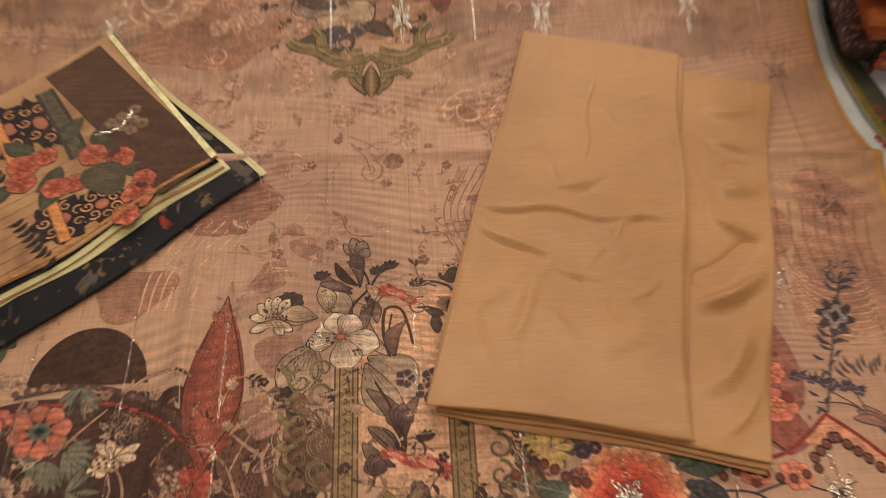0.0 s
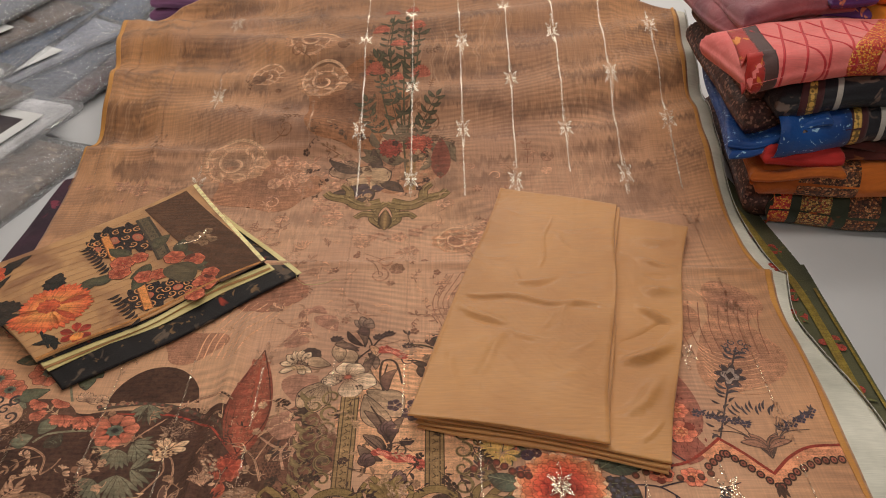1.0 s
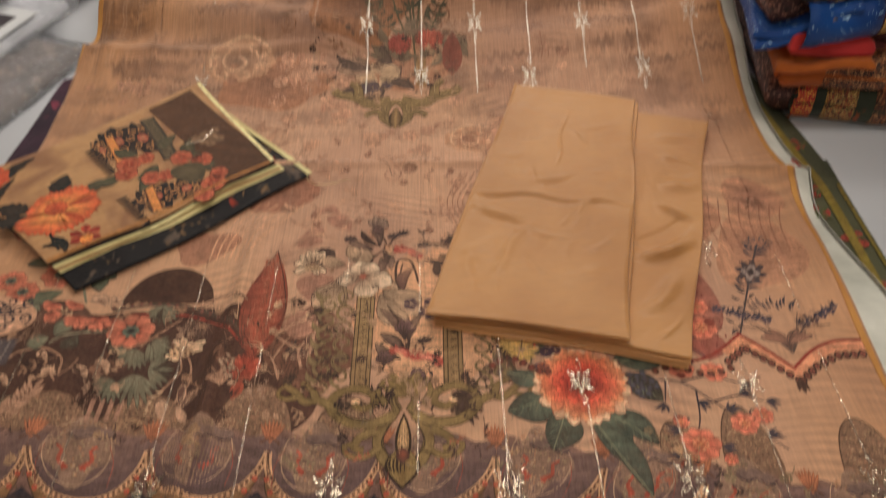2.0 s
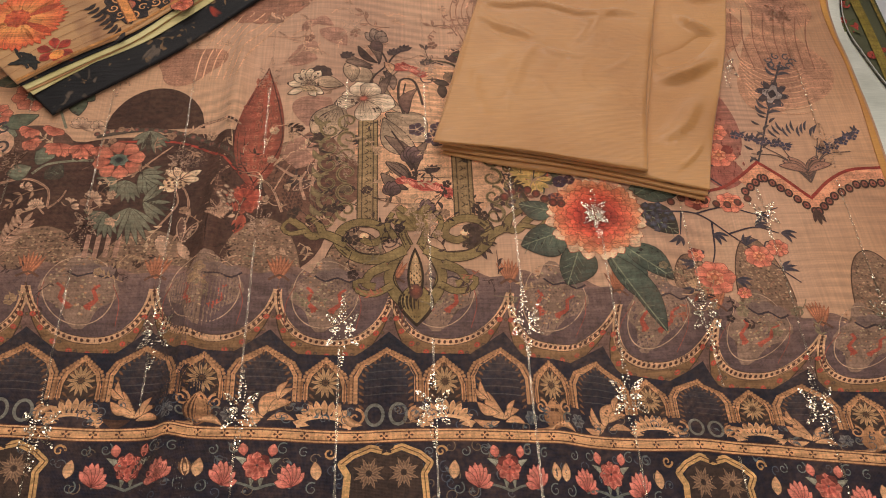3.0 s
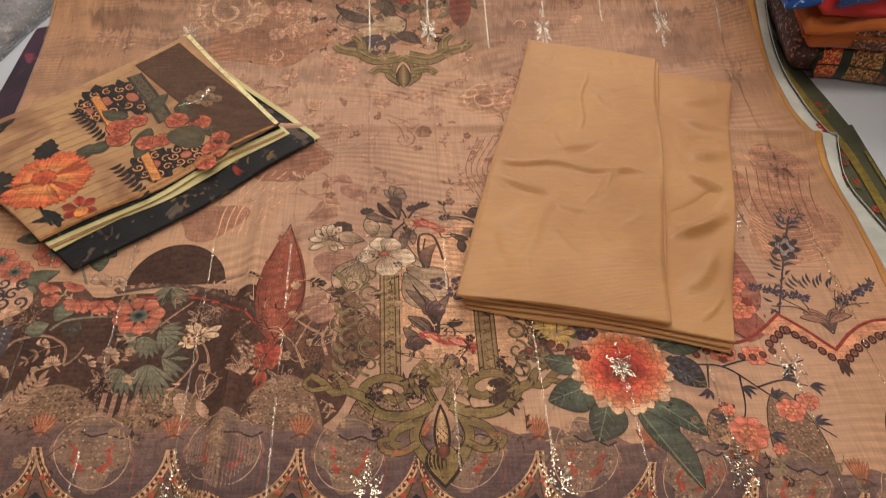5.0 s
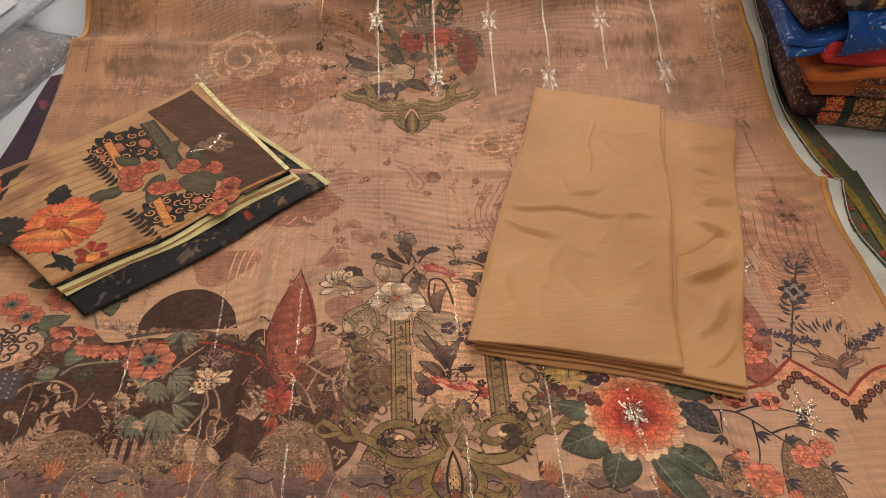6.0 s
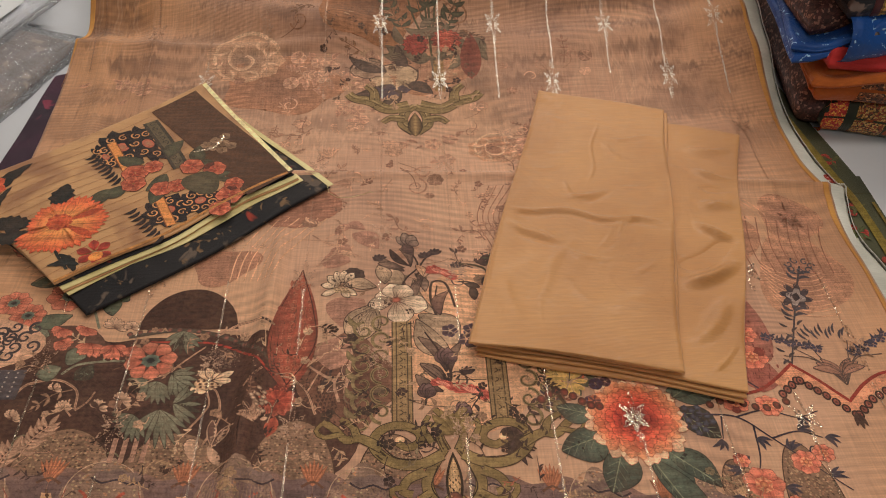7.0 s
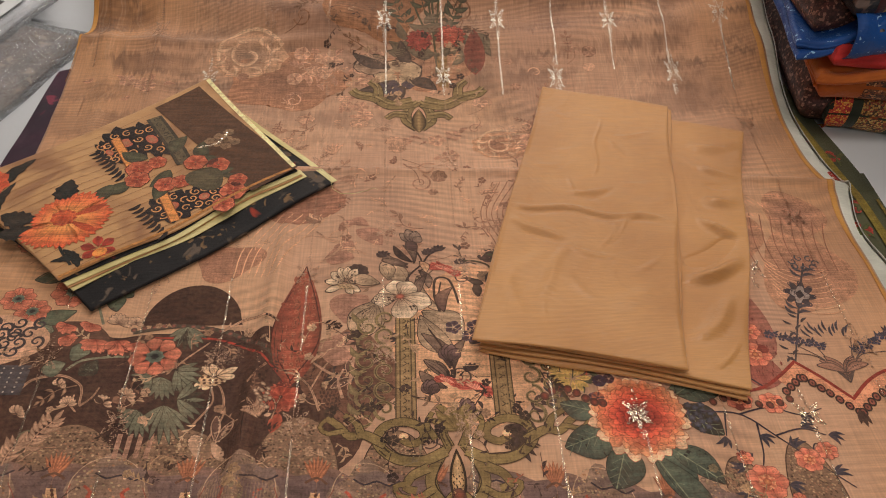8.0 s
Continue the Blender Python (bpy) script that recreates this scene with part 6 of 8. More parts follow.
def overlay():
    """Fine pen-drawn sprigs and dark outlines over the motifs."""
    zones = ((-0.52, -0.12, -0.06, 0.13, 45, ((196, 156, 124), (176, 136, 106), (206, 170, 134), (70, 46, 38)), "pale"),
             (-0.15, 0.10, -0.05, 0.12, 60, ((70, 52, 48), (84, 66, 54), (190, 152, 118)), "dark"),
             (0.09, 0.30, -0.10, 0.24, 60, ((70, 56, 56), (92, 84, 62), (166, 88, 62), (200, 160, 120)), "mixed"),
             (-0.50, 0.45, -0.105, -0.045, 40, ((176, 106, 76), (180, 144, 108), (84, 62, 58), (150, 130, 100)), "russet"),
             (-0.30, 0.36, 0.24, 0.46, 50, ((164, 120, 96), (212, 166, 132)), "faint"),
             (-0.18, 0.08, 0.56, 0.74, 60, ((84, 62, 52), (120, 92, 70), (186, 148, 114)), "dark"))
    for x0, x1, y0, y1, n, cols, tone in zones:
        p, done = printed("sprig_print", tone + " fine printed sprigs", True)
        for i in range(n):
            x, y = rnd.uniform(x0, x1), rnd.uniform(y0, y1)
            if math.hypot(x - 0.179, y + 0.02) < 0.085:
                continue
            if y < -0.05:
                y += drop(x)
            c = C(*rnd.choice(cols))
            a, ln = rnd.uniform(0, 6.28), rnd.uniform(0.012, 0.03)
            bend = rnd.uniform(-0.4, 0.4)
            ex, ey = x + ln * math.cos(a), y + ln * math.sin(a)
            mx, my = (x + ex) / 2 - bend * (ey - y), (y + ey) / 2 + bend * (ex - x)
            p.line([(x, y), (mx, my), (ex, ey)], 0.0010, c, 0.5)
            for j in range(rnd.randint(3, 7)):
                q = rnd.random()
                bx, by = x + (ex - x) * q - bend * (ey - y) * math.sin(math.pi * q) * 0.9, y + (ey - y) * q + bend * (ex - x) * math.sin(math.pi * q) * 0.9
                b = a + rnd.choice((-1, 1)) * rnd.uniform(0.5, 1.1)
                r = rnd.uniform(0.004, 0.009)
                p.leaf(bx, by, bx + r * math.cos(b), by + r * math.sin(b), r * 0.34, c, tuple(q2 * 0.8 for q2 in c), 0.1, 4)
            if rnd.random() < 0.45:
                petals(p, ex, ey, rnd.uniform(0.004, 0.007), 5, tuple(q2 * 0.7 for q2 in c), c, 0.6)
        done()


def neck_bouquet():
    """The yoke's bouquet over its small olive crest."""
    p, done = printed("yoke_bouquet_print", "printed yoke bouquet of red carnations over an olive crest")
    p.o = (0.013, -0.020)
    for ctrl in ([(-0.02, 0.68), (-0.03, 0.78), (-0.05, 0.90), (-0.045, 1.04)], [(-0.02, 0.70), (-0.01, 0.80), (0.0, 0.90), (0.005, 1.0)], [(-0.03, 0.70), (-0.06, 0.80), (-0.075, 0.92)],
                 [(-0.02, 0.70), (-0.025, 0.85), (-0.022, 0.98)], [(-0.01, 0.70), (0.03, 0.78), (0.05, 0.80)]):
        p.line(ctrl, 0.0035, C(92, 88, 62), 0.3)
    for x0, y0, x1, y1 in ((-0.03, 0.74, -0.05, 0.90), (-0.02, 0.72, -0.01, 0.88), (-0.045, 0.86, -0.05, 1.0), (-0.01, 0.84, 0.004, 0.97), (-0.03, 0.78, -0.075, 0.90), (-0.02, 0.88, -0.02, 1.0), (0.0, 0.72, 0.035, 0.80), (-0.06, 0.72, -0.09, 0.80)):
        sprig(p, x0, y0, x1, y1, 6, 0.022, C(80, 78, 56), C(96, 94, 70), C(70, 72, 54), 0.06)
    for x, y, r in ((-0.070, 0.985, 0.018), (0.0, 0.985, 0.017), (-0.035, 0.935, 0.018), (-0.078, 0.88, 0.020), (-0.038, 0.865, 0.014), (0.006, 0.87, 0.020), (-0.05, 1.06, 0.017), (-0.01, 1.07, 0.014)):
        with p:
            for a in range(-75, 90, 15):
                b = radians(90 + a)
                p.leaf(x, y - r * 0.4, x + r * math.cos(b), y - r * 0.4 + r * 1.25 * math.sin(b), r * 0.4, C(160, 84, 62), vary(C(190, 112, 86), 0.2), 0, 5, 0.7)
    for i in range(26):
        a, r = rnd.uniform(0, 6.28), 0.05 * math.sqrt(rnd.random())
        x, y = -0.01 + 1.2 * r * math.cos(a), 0.695 + 0.8 * r * math.sin(a)
        b = rnd.uniform(0, 6.28)
        p.leaf(x, y, x + 0.036 * math.cos(b), y + 0.036 * math.sin(b), 0.015, vary(C(132, 112, 88)), vary(C(112, 98, 78)), 0.15)
    for x, y, r in ((0.004, 0.708, 0.025), (-0.045, 0.700, 0.021)):
        for rr, n in ((1, 16), (0.75, 13), (0.5, 10)):
            petals(p, x, y, r * rr, n, C(160, 66, 48), vary(C(204, 114, 84) if x > -0.02 else C(170, 92, 78), 0.2), 0.75, rr * 50, 0.1, 0.85, C(110, 58, 46))
    petals(p, -0.080, 0.635, 0.040, 5, C(166, 138, 108), C(196, 164, 130), 0.7, 20, 0.1, 0.8, C(96, 76, 62))
    petals(p, -0.120, 0.655, 0.028, 5, C(140, 112, 90), C(170, 138, 112), 0.7, 50, 0.1, 0.8, C(96, 76, 62))
    for x0, y0, x1, y1 in ((-0.08, 0.62, -0.14, 0.60), (-0.07, 0.61, -0.10, 0.575), (-0.09, 0.65, -0.15, 0.68), (-0.06, 0.66, -0.075, 0.70), (-0.06, 0.62, -0.02, 0.60)):
        p.leaf(x0, y0, x1, y1, 0.022, C(110, 90, 76), C(84, 70, 62), 0.1, 8)
    for i in range(12):
        p.blob(-0.085 + rnd.uniform(-0.025, 0.025), 0.605 + rnd.uniform(-0.012, 0.012), 0.007, 0.006, C(84, 74, 84), C(104, 88, 88), 0, 9, 5, 0.15, 1)
    p.leaf(0.040, 0.63, 0.042, 0.72, 0.034, C(130, 72, 56), C(146, 86, 66), 0, 9)
    p.strip(np.linspace(-0.018, -0.002, 4), lambda q: 0.605, lambda q: 0.672, C(150, 116, 70), C(160, 124, 76), 12)
    # crest
    for s in (1, -1):
        cx = -0.049
        for ctrl, w in (([(0.0, 0.515), (0.018, 0.535), (0.014, 0.56), (0.0, 0.575)], 0.012), ([(0.008, 0.575), (0.040, 0.568), (0.066, 0.585), (0.090, 0.592), (0.100, 0.602)], 0.015), ([(0.06, 0.588), (0.062, 0.606), (0.074, 0.618)], 0.010),
                        ([(0.015, 0.545), (0.036, 0.548), (0.048, 0.538)], 0.010)):
            q = [(cx + s * a, b) for a, b in ctrl]
            p.line(q, 1.5 * w + 0.0025, C(84, 66, 42), 0.4)
            p.line(q, 1.5 * w, C(146, 122, 80), 0.4)
            p.line(q, 0.0012, C(96, 76, 48))
            p.line([(a, b + 0.004) for a, b in q], 0.0012, C(176, 150, 106))
    p.leaf(-0.049, 0.505, -0.049, 0.56, 0.022, C(168, 136, 92), OLV_D, 0, 8)
    done()


PITCH = 0.1125  # one arch of the border
CUSPS = [-0.520, -0.394, -0.268, -0.146, -0.032, 0.083, 0.190, 0.285, 0.382, 0.485]  # where the cloth lies drawn together, arch by arch
ARCHES = [-0.489, -0.377, -0.265, -0.153, -0.040, 0.067, 0.155, 0.245, 0.344, 0.448]
STEPS = [PITCH * k for k in range(-1, 9)]


def hem_warp(a, y):
    """The border print as it lies: a counts along the pattern, y across it; it runs aslant and is gathered at one side."""
    q = min(1.0, max(0.0, (-0.085 - y) / 0.07))
    x = float(np.interp(a, STEPS, CUSPS)) * (1 - q) + float(np.interp(a, STEPS, ARCHES)) * q
    e0 = np.interp(x, (0.08, 0.19, 0.285, 0.382, 0.5), (0, 0.009, 0.026, 0.043, 0.05))
    e1 = np.interp(x, (0.08, 0.155, 0.245, 0.4), (0, 0.010, 0.030, 0.031))
    e2 = np.interp(x, (0.08, 0.26, 0.4), (0, 0.007, 0.015))
    return x, y - 0.0456 * x - float(np.interp(-y, (0.08, 0.155, 0.231), (e0, e1, e2))) + 0.0012 * math.sin(26 * x)


def drop(x):
    return -0.0456 * x - 0.4 * max(0.0, x - 0.1) ** 2


def poly(pts, step=0.003):
    """Points at even steps along a bent line, its corners kept."""
    out = []
    for (a, b), (c, d) in zip(pts, pts[1:]):
        n = max(1, int(math.hypot(c - a, d - b) / step))
        out += [(a + (c - a) * i / n, b + (d - b) * i / n) for i in range(n)]
    return out + [pts[-1]]


def scallops():
    # round trees of fine dots that rise out of the arches
    for a, y, r, h in ((0.10, -0.070, 0.046, 0.050), (0.005, -0.066, 0.042, 0.046), (0.205, -0.070, 0.040, 0.066), (0.300, -0.066, 0.034, 0.050), (0.735, -0.055, 0.032, 0.070), (0.865, -0.060, 0.036, 0.075), (0.655, -0.06, 0.026, 0.040)):
        p, done = printed("tree_print", "tan printed round tree of fine dots", True)
        p.warp = hem_warp
        t = a + r * np.sin(np.linspace(-1.57, 1.57, 20))
        p.strip(t, lambda x: y - 0.03, lambda x: y + h * max(0.0, 1 - ((x - a) / r) ** 2) ** 0.6, C(136, 106, 84), C(146, 114, 90), 8)
        p.line([(x, y + h * max(0.0, 1 - ((x - a) / r) ** 2) ** 0.6) for x in t], 0.0012, C(92, 66, 50))
        with p:
            for i in range(300):
                b, q = rnd.uniform(0, 3.14), math.sqrt(rnd.random())
                c = rnd.choice((C(180, 148, 114), C(166, 132, 100), C(100, 76, 60), C(168, 124, 96)))
                p.blob(a + 0.94 * r * q * math.cos(b), y + 0.92 * h * q * math.sin(b), 0.0013, 0.0011, c, c, 0, 5, rings=1)
        done()
    p, done = printed("scallop_print", "printed scallop arches in mauve with beaded gold rims")
    p.warp = hem_warp
    xs = np.linspace(-1.25 * PITCH, 8.05 * PITCH, 230)
    p.strip(xs, lambda a: -0.165, lambda a: -0.068 + 0.005 * math.sin(112 * a), C(120, 90, 80), C(146, 112, 98), 16)
    w = PITCH / 2
    for k in range(-1, 8):
        a = PITCH * k
        m = a + w
        t = m + (w - 0.0004) * np.sin(np.linspace(-1.5708, 1.5708, 30))

        def bowl(x, d, m=m):
            return -0.080 - d * max(0.0, 1 - min(1.0, abs((x - m) / w)) ** 2.3) ** 0.46

        # ochre band, its foot nibbled into small lobes
        p.strip(t, lambda x: bowl(x, 0.086) - 0.004 - 0.0022 * abs(math.sin((x - m) * 210)), lambda x: bowl(x, 0.068), C(136, 102, 66), C(148, 112, 74), 4)
        p.line([(x, bowl(x, 0.086) - 0.004 - 0.0022 * abs(math.sin((x - m) * 210))) for x in t], 0.0011, C(84, 62, 44))
        p.strip(t, lambda x: bowl(x, 0.064), lambda x: -0.070 - 0.008 * (1 - abs((x - m) / w)), C(108, 86, 84), C(132, 104, 96), 10)
        p.line([(x, bowl(x, 0.0655)) for x in t], 0.0074, C(206, 162, 122))
        for sign in (-1, 1):
            p.line([(x, bowl(x, 0.0655) + sign * 0.0036) for x in t], 0.0008, C(104, 74, 56))
        with p:
            for i in range(31):
                x = m + w * 0.99 * math.sin(-1.52 + 3.04 * i / 30)
                p.blob(x, bowl(x, 0.0655), 0.0017, 0.0020, C(96, 60, 46), None, 0, 7, rings=1)
        for i in range(9):
            x = m + w * 0.92 * math.sin(-1.35 + 2.7 * i / 8)
            y = bowl(x, 0.077) - 0.002
            for dx, c, c2 in ((0.0, C(206, 100, 70), C(176, 78, 54)), (0.0062, C(84, 72, 58), C(110, 90, 70))):
                p.blob(x + dx, y, 0.0030 if dx == 0 else 0.0021, 0.0030 if dx == 0 else 0.0021, c, c2, 0, 9, rings=1)
                p.blob(x + dx, y, 0.0010, 0.0010, C(140, 100, 70), None, 0, 6, rings=1)
        # pale lace panel with two small red figures and sprigs
        cx = m - 0.010
        p.blob(cx, -0.092, 0.030, 0.036, C(146, 116, 96), C(152, 122, 102), 0, 30, 4, 0.20, 6)
        p.ring(cx, -0.092, 0.032, 0.0010, C(190, 156, 126), 22, 0, 360, 0.038)
        with p:
            for i in range(110):
                b, r = rnd.uniform(0, 6.28), math.sqrt(rnd.random())
                c = rnd.choice((C(190, 156, 120), C(176, 128, 92), C(120, 96, 80), C(170, 146, 112)))
                p.blob(cx + 0.027 * r * math.cos(b), -0.088 + 0.034 * r * math.sin(b), 0.0014, 0.0012, c, c, 0, 5, rings=1)
        for sign in (-1, 1):
            p.line([(cx + sign * 0.006, -0.112), (cx + sign * 0.016, -0.102), (cx + sign * 0.013, -0.092), (cx + sign * 0.019, -0.086)], 0.0052, C(178, 88, 64), 0.5)
            p.line([(cx + sign * 0.010, -0.114), (cx + sign * 0.012, -0.104)], 0.0020, C(178, 88, 64))
            p.line([(cx + sign * 0.034, -0.13), (cx + sign * 0.036, -0.105), (cx + sign * 0.030, -0.085)], 0.0008, C(160, 88, 72))
        # plumed cap on each cusp, and a clasp beside it
        for sign in range(-3, 4):
            p.leaf(a, -0.079, a + 0.0042 * sign, -0.050 - 0.002 * abs(sign), 0.0046, C(196, 130, 88), C(150, 92, 66))
        p.line([(a - 0.010, -0.080), (a, -0.074), (a + 0.010, -0.080)], 0.0026, C(120, 84, 64))
        for sign in (-1, 0, 1):
            p.blob(m + 0.012 * sign, -0.070 + 0.003 * (sign == 0), 0.0085, 0.0055, C(126, 102, 94), C(140, 114, 102), 0, 16, rings=2)
        p.line([(m - 0.022, -0.072), (m - 0.012, -0.0775), (m, -0.073), (m + 0.012, -0.0775), (m + 0.022, -0.072)], 0.0020, C(70, 58, 66))
    done()


def hem():
    p, done = printed("hem_border_print", "dark navy printed hem border with gold arches")
    p.warp = hem_warp
    xs = np.linspace(-1.25 * PITCH, 8.05 * PITCH, 230)
    p.strip(xs, lambda a: -0.37, lambda a: -0.158, C(14, 26, 54), C(34, 42, 60), 34)
    tan, tan_l, tan_d = C(196, 146, 100), C(216, 168, 122), C(150, 104, 66)
    w0 = PITCH / 2
    # dark wedges between the scallops
    for k in range(-1, 9):
        a = PITCH * k
        p.strip(np.linspace(a - 0.040, a + 0.040, 17), lambda x: -0.164, lambda x: -0.164 + 0.030 * max(0.0, 1 - abs(x - a) / 0.040) ** 1.2, C(38, 44, 60), C(46, 50, 62), 3)
    for k in range(-1, 9):
        m = PITCH * k
        for mx, w, top, big in ((m, 0.0285, -0.1545, True), (m + w0, 0.0175, -0.1640, False)):
            base = -0.206 if big else -0.204
            out = poly([(mx - w, base), (mx - w, top - 0.026), (mx - w * 0.80, top - 0.015), (mx, top), (mx + w * 0.80, top - 0.015), (mx + w, top - 0.026), (mx + w, base)])
            t = np.linspace(mx - w, mx + w, 14)
            p.strip(t, lambda x: base, lambda x: top - (0.015 * abs(x - mx) / (0.8 * w) if abs(x - mx) < 0.8 * w else 0.015 + 0.011 * (abs(x - mx) / w - 0.8) / 0.2),
                    C(26, 34, 56) if big else C(64, 52, 46), C(62, 64, 72) if big else C(74, 58, 48), 8)
            p.line(out, 0.0038, tan)
            # ruffled rim, tan outside and dark inside
            with p:
                for i, (x, y) in enumerate(out):
                    g = 1 + 0.0042 / w
                    p.blob(mx + (x - mx) * g, y + 0.0020, 0.0021, 0.0021, vary(tan, 0.2), C(160, 116, 78), 0, 6, rings=1)
                    if i % 2 == 0:
                        p.leaf(mx + (x - mx) * (1 - 0.0026 / w), y - 0.001, mx + (x - mx) * (1 - 0.0080 / w), y - 0.0050, 0.0034, C(150, 106, 70), C(84, 60, 48), 0, 3)
                        p.blob(x, y, 0.0008, 0.0008, C(112, 72, 46), None, 0, 5, rings=1)
            if big:
                for i in range(5):
                    y = base + 0.008 + 0.0075 * i
                    p.line([(mx - w * 0.7, y), (mx, y + 0.0008), (mx + w * 0.7, y)], 0.0010, C(84, 80, 82))
            else:
                with p:
                    for i in range(14):
                        b = radians(360 * i / 14)
                        p.leaf(mx + 0.003 * math.cos(b), -0.186 + 0.003 * math.sin(b), mx + 0.0135 * math.cos(b), -0.186 + 0.0155 * math.sin(b), 0.0030, C(170, 132, 92), C(196, 156, 110), 0, 4)
                p.blob(mx, -0.186, 0.0026, 0.0026, C(60, 46, 40), C(120, 88, 60), 0, 8, rings=1)
        # twin posts between the arches
        for sign in (-1, 1):
            for off in (0.0345, 0.0385):
                p.line([(m + sign * off, -0.186), (m + sign * off, -0.206)], 0.0016, tan_d)
        # foot of the tall arches: two rings, or a bird-like leaf spray
        if k % 3 == 0:
            for sign in (-1, 1):
                p.ring(m + sign * 0.011, -0.217, 0.0078, 0.0030, C(132, 128, 116), 16, 0, 360, 0.0095)
                p.scroll(m + sign * 0.028, -0.219, 0.0085, 1.2, 90, 0.0026, tan, sign)
                p.leaf(m + sign * 0.022, -0.226, m + sign * 0.040, -0.212, 0.008, tan_l, tan_d, 0.2)
        else:
            s = 1 if k % 3 == 2 else -1
            for x0, y0, x1, y1, w in ((0.000, -0.222, 0.016, -0.196, 0.013), (0.006, -0.216, 0.026, -0.206, 0.009), (0.014, -0.204, 0.022, -0.186, 0.006), (0.016, -0.203, 0.027, -0.193, 0.005), (0.002, -0.222, -0.016, -0.212, 0.008),
                                      (0.000, -0.224, -0.022, -0.225, 0.007), (0.006, -0.224, 0.030, -0.223, 0.007), (-0.004, -0.220, -0.012, -0.203, 0.006)):
                p.drawn(m + s * x0, y0, m + s * x1, y1, w, tan_l, C(190, 138, 96), C(96, 66, 48), 1, 0.15, 0.5, 0.0005)
            petals(p, m - s * 0.030, -0.219, 0.0075, 6, C(70, 72, 80), C(132, 128, 122), 0.6)
            p.scroll(m - s * 0.042, -0.218, 0.006, 1.1, 40, 0.0020, C(120, 116, 106), s)
        # foot of the low arches: a beaded shell, or an urn
        q = m + w0
        if k % 3 != 1:
            with p:
                for i in range(11):
                    b = radians(9 + 16.2 * i)
                    p.leaf(q + 0.013 * math.cos(b), -0.229 + 0.010 * math.sin(b), q + 0.028 * math.cos(b), -0.229 + 0.026 * math.sin(b), 0.0060, tan, tan_l, 0, 5, 0.6)
                    p.leaf(q + 0.012 * math.cos(b), -0.229 + 0.009 * math.sin(b), q + 0.021 * math.cos(b), -0.229 + 0.018 * math.sin(b), 0.0034, C(34, 36, 46), C(52, 52, 60), 0, 4)
                    p.blob(q + 0.0175 * math.cos(b), -0.229 + 0.0145 * math.sin(b), 0.0008, 0.0008, C(206, 176, 140), None, 0, 5, rings=1)
            p.line([(q + 0.023 * math.cos(radians(b)), -0.230 + 0.011 * math.sin(radians(b))) for b in range(0, 181, 15)], 0.0032, tan_l)
        else:
            p.drawn(q, -0.230, q, -0.199, 0.024, tan_d, tan, C(96, 66, 48), 3, 0, 0.4, 0.0006)
            for sign in (-1, 1):
                p.scroll(q + sign * 0.014, -0.208, 0.007, 1.3, 90, 0.0024, tan, sign)
                p.leaf(q, -0.226, q + sign * 0.022, -0.230, 0.008, tan_l, tan_d, 0.2)
    # curling tendrils that fill the navy ground
    with p:
        for i in range(230):
            a = rnd.uniform(-1.2 * PITCH, 8 * PITCH)
            y = rnd.choice((rnd.uniform(-0.229, -0.208), rnd.uniform(-0.295, -0.247), rnd.uniform(-0.295, -0.247)))
            p.scroll(a, y, rnd.uniform(0.0035, 0.0065), 1.1, rnd.uniform(0, 360), 0.0010, rnd.choice((C(104, 108, 112), C(130, 110, 88), C(84, 92, 104))), rnd.choice((-1, 1)))
            if i % 3 == 0:
                p.leaf(a, y, a + rnd.uniform(-0.009, 0.009), y + rnd.uniform(-0.006, 0.006), 0.0030, C(120, 122, 118), C(90, 96, 100), 0.2, 4)
    # cream band with little stars
    p.strip(xs, lambda a: -0.2425, lambda a: -0.2315, C(210, 158, 108), C(218, 168, 118), 3)
    for y in (-0.2310, -0.2335, -0.2405, -0.2430):
        p.line([(x, y) for x in xs[::3]], 0.0009, C(110, 70, 48))
    with p:
        for i in range(44):
            petals(p, -1.2 * PITCH + 0.0235 * i, -0.237, 0.0040, 4, C(96, 60, 44), C(110, 70, 50), 0.30)
    # lower border: a cartouche of two stars, then two posies of roses
    for k in range(-1, 9):
        m = PITCH * k
        if k % 3 == 0:
            edge = poly([(m - 0.040, -0.262), (m - 0.030, -0.254), (m - 0.014, -0.2475), (m, -0.2515), (m + 0.014, -0.2475), (m + 0.030, -0.254), (m + 0.040, -0.262), (m + 0.034, -0.272), (m + 0.036, -0.296)])
            p.strip(np.linspace(m - 0.033, m + 0.033, 15), lambda x: -0.30, lambda x: -0.2495 - 0.012 * abs((x - m) / 0.033) ** 2, C(66, 52, 48), C(76, 60, 52), 7)
            p.line(edge, 0.0062, C(206, 162, 104))
            p.line([(2 * m - x, y) for x, y in edge[-14:]], 0.0062, C(206, 162, 104))
            p.line(edge, 0.0008, C(110, 74, 48))
            for sign in (-1, 1):
                for i in range(16):
                    b = radians(22.5 * i)
                    r = 0.0145 if i % 2 else 0.0105
                    p.leaf(m + sign * 0.0155, -0.270, m + sign * 0.0155 + r * math.cos(b), -0.270 + r * math.sin(b), 0.0036, C(120, 92, 74), C(172, 136, 104), 0, 4)
                p.blob(m + sign * 0.0155, -0.270, 0.003, 0.003, C(50, 42, 42), C(84, 64, 54), 0, 8, rings=1)
                p.scroll(m + sign * 0.050, -0.252, 0.0055, 1.2, 0, 0.0022, C(196, 150, 96), sign)
            for i in range(5):
                b = radians(72 * i + 18)
                p.leaf(m, -0.2485, m + 0.0075 * math.cos(b), -0.2485 + 0.0055 * math.sin(b), 0.0036, INK, INK, 0, 4)
        else:
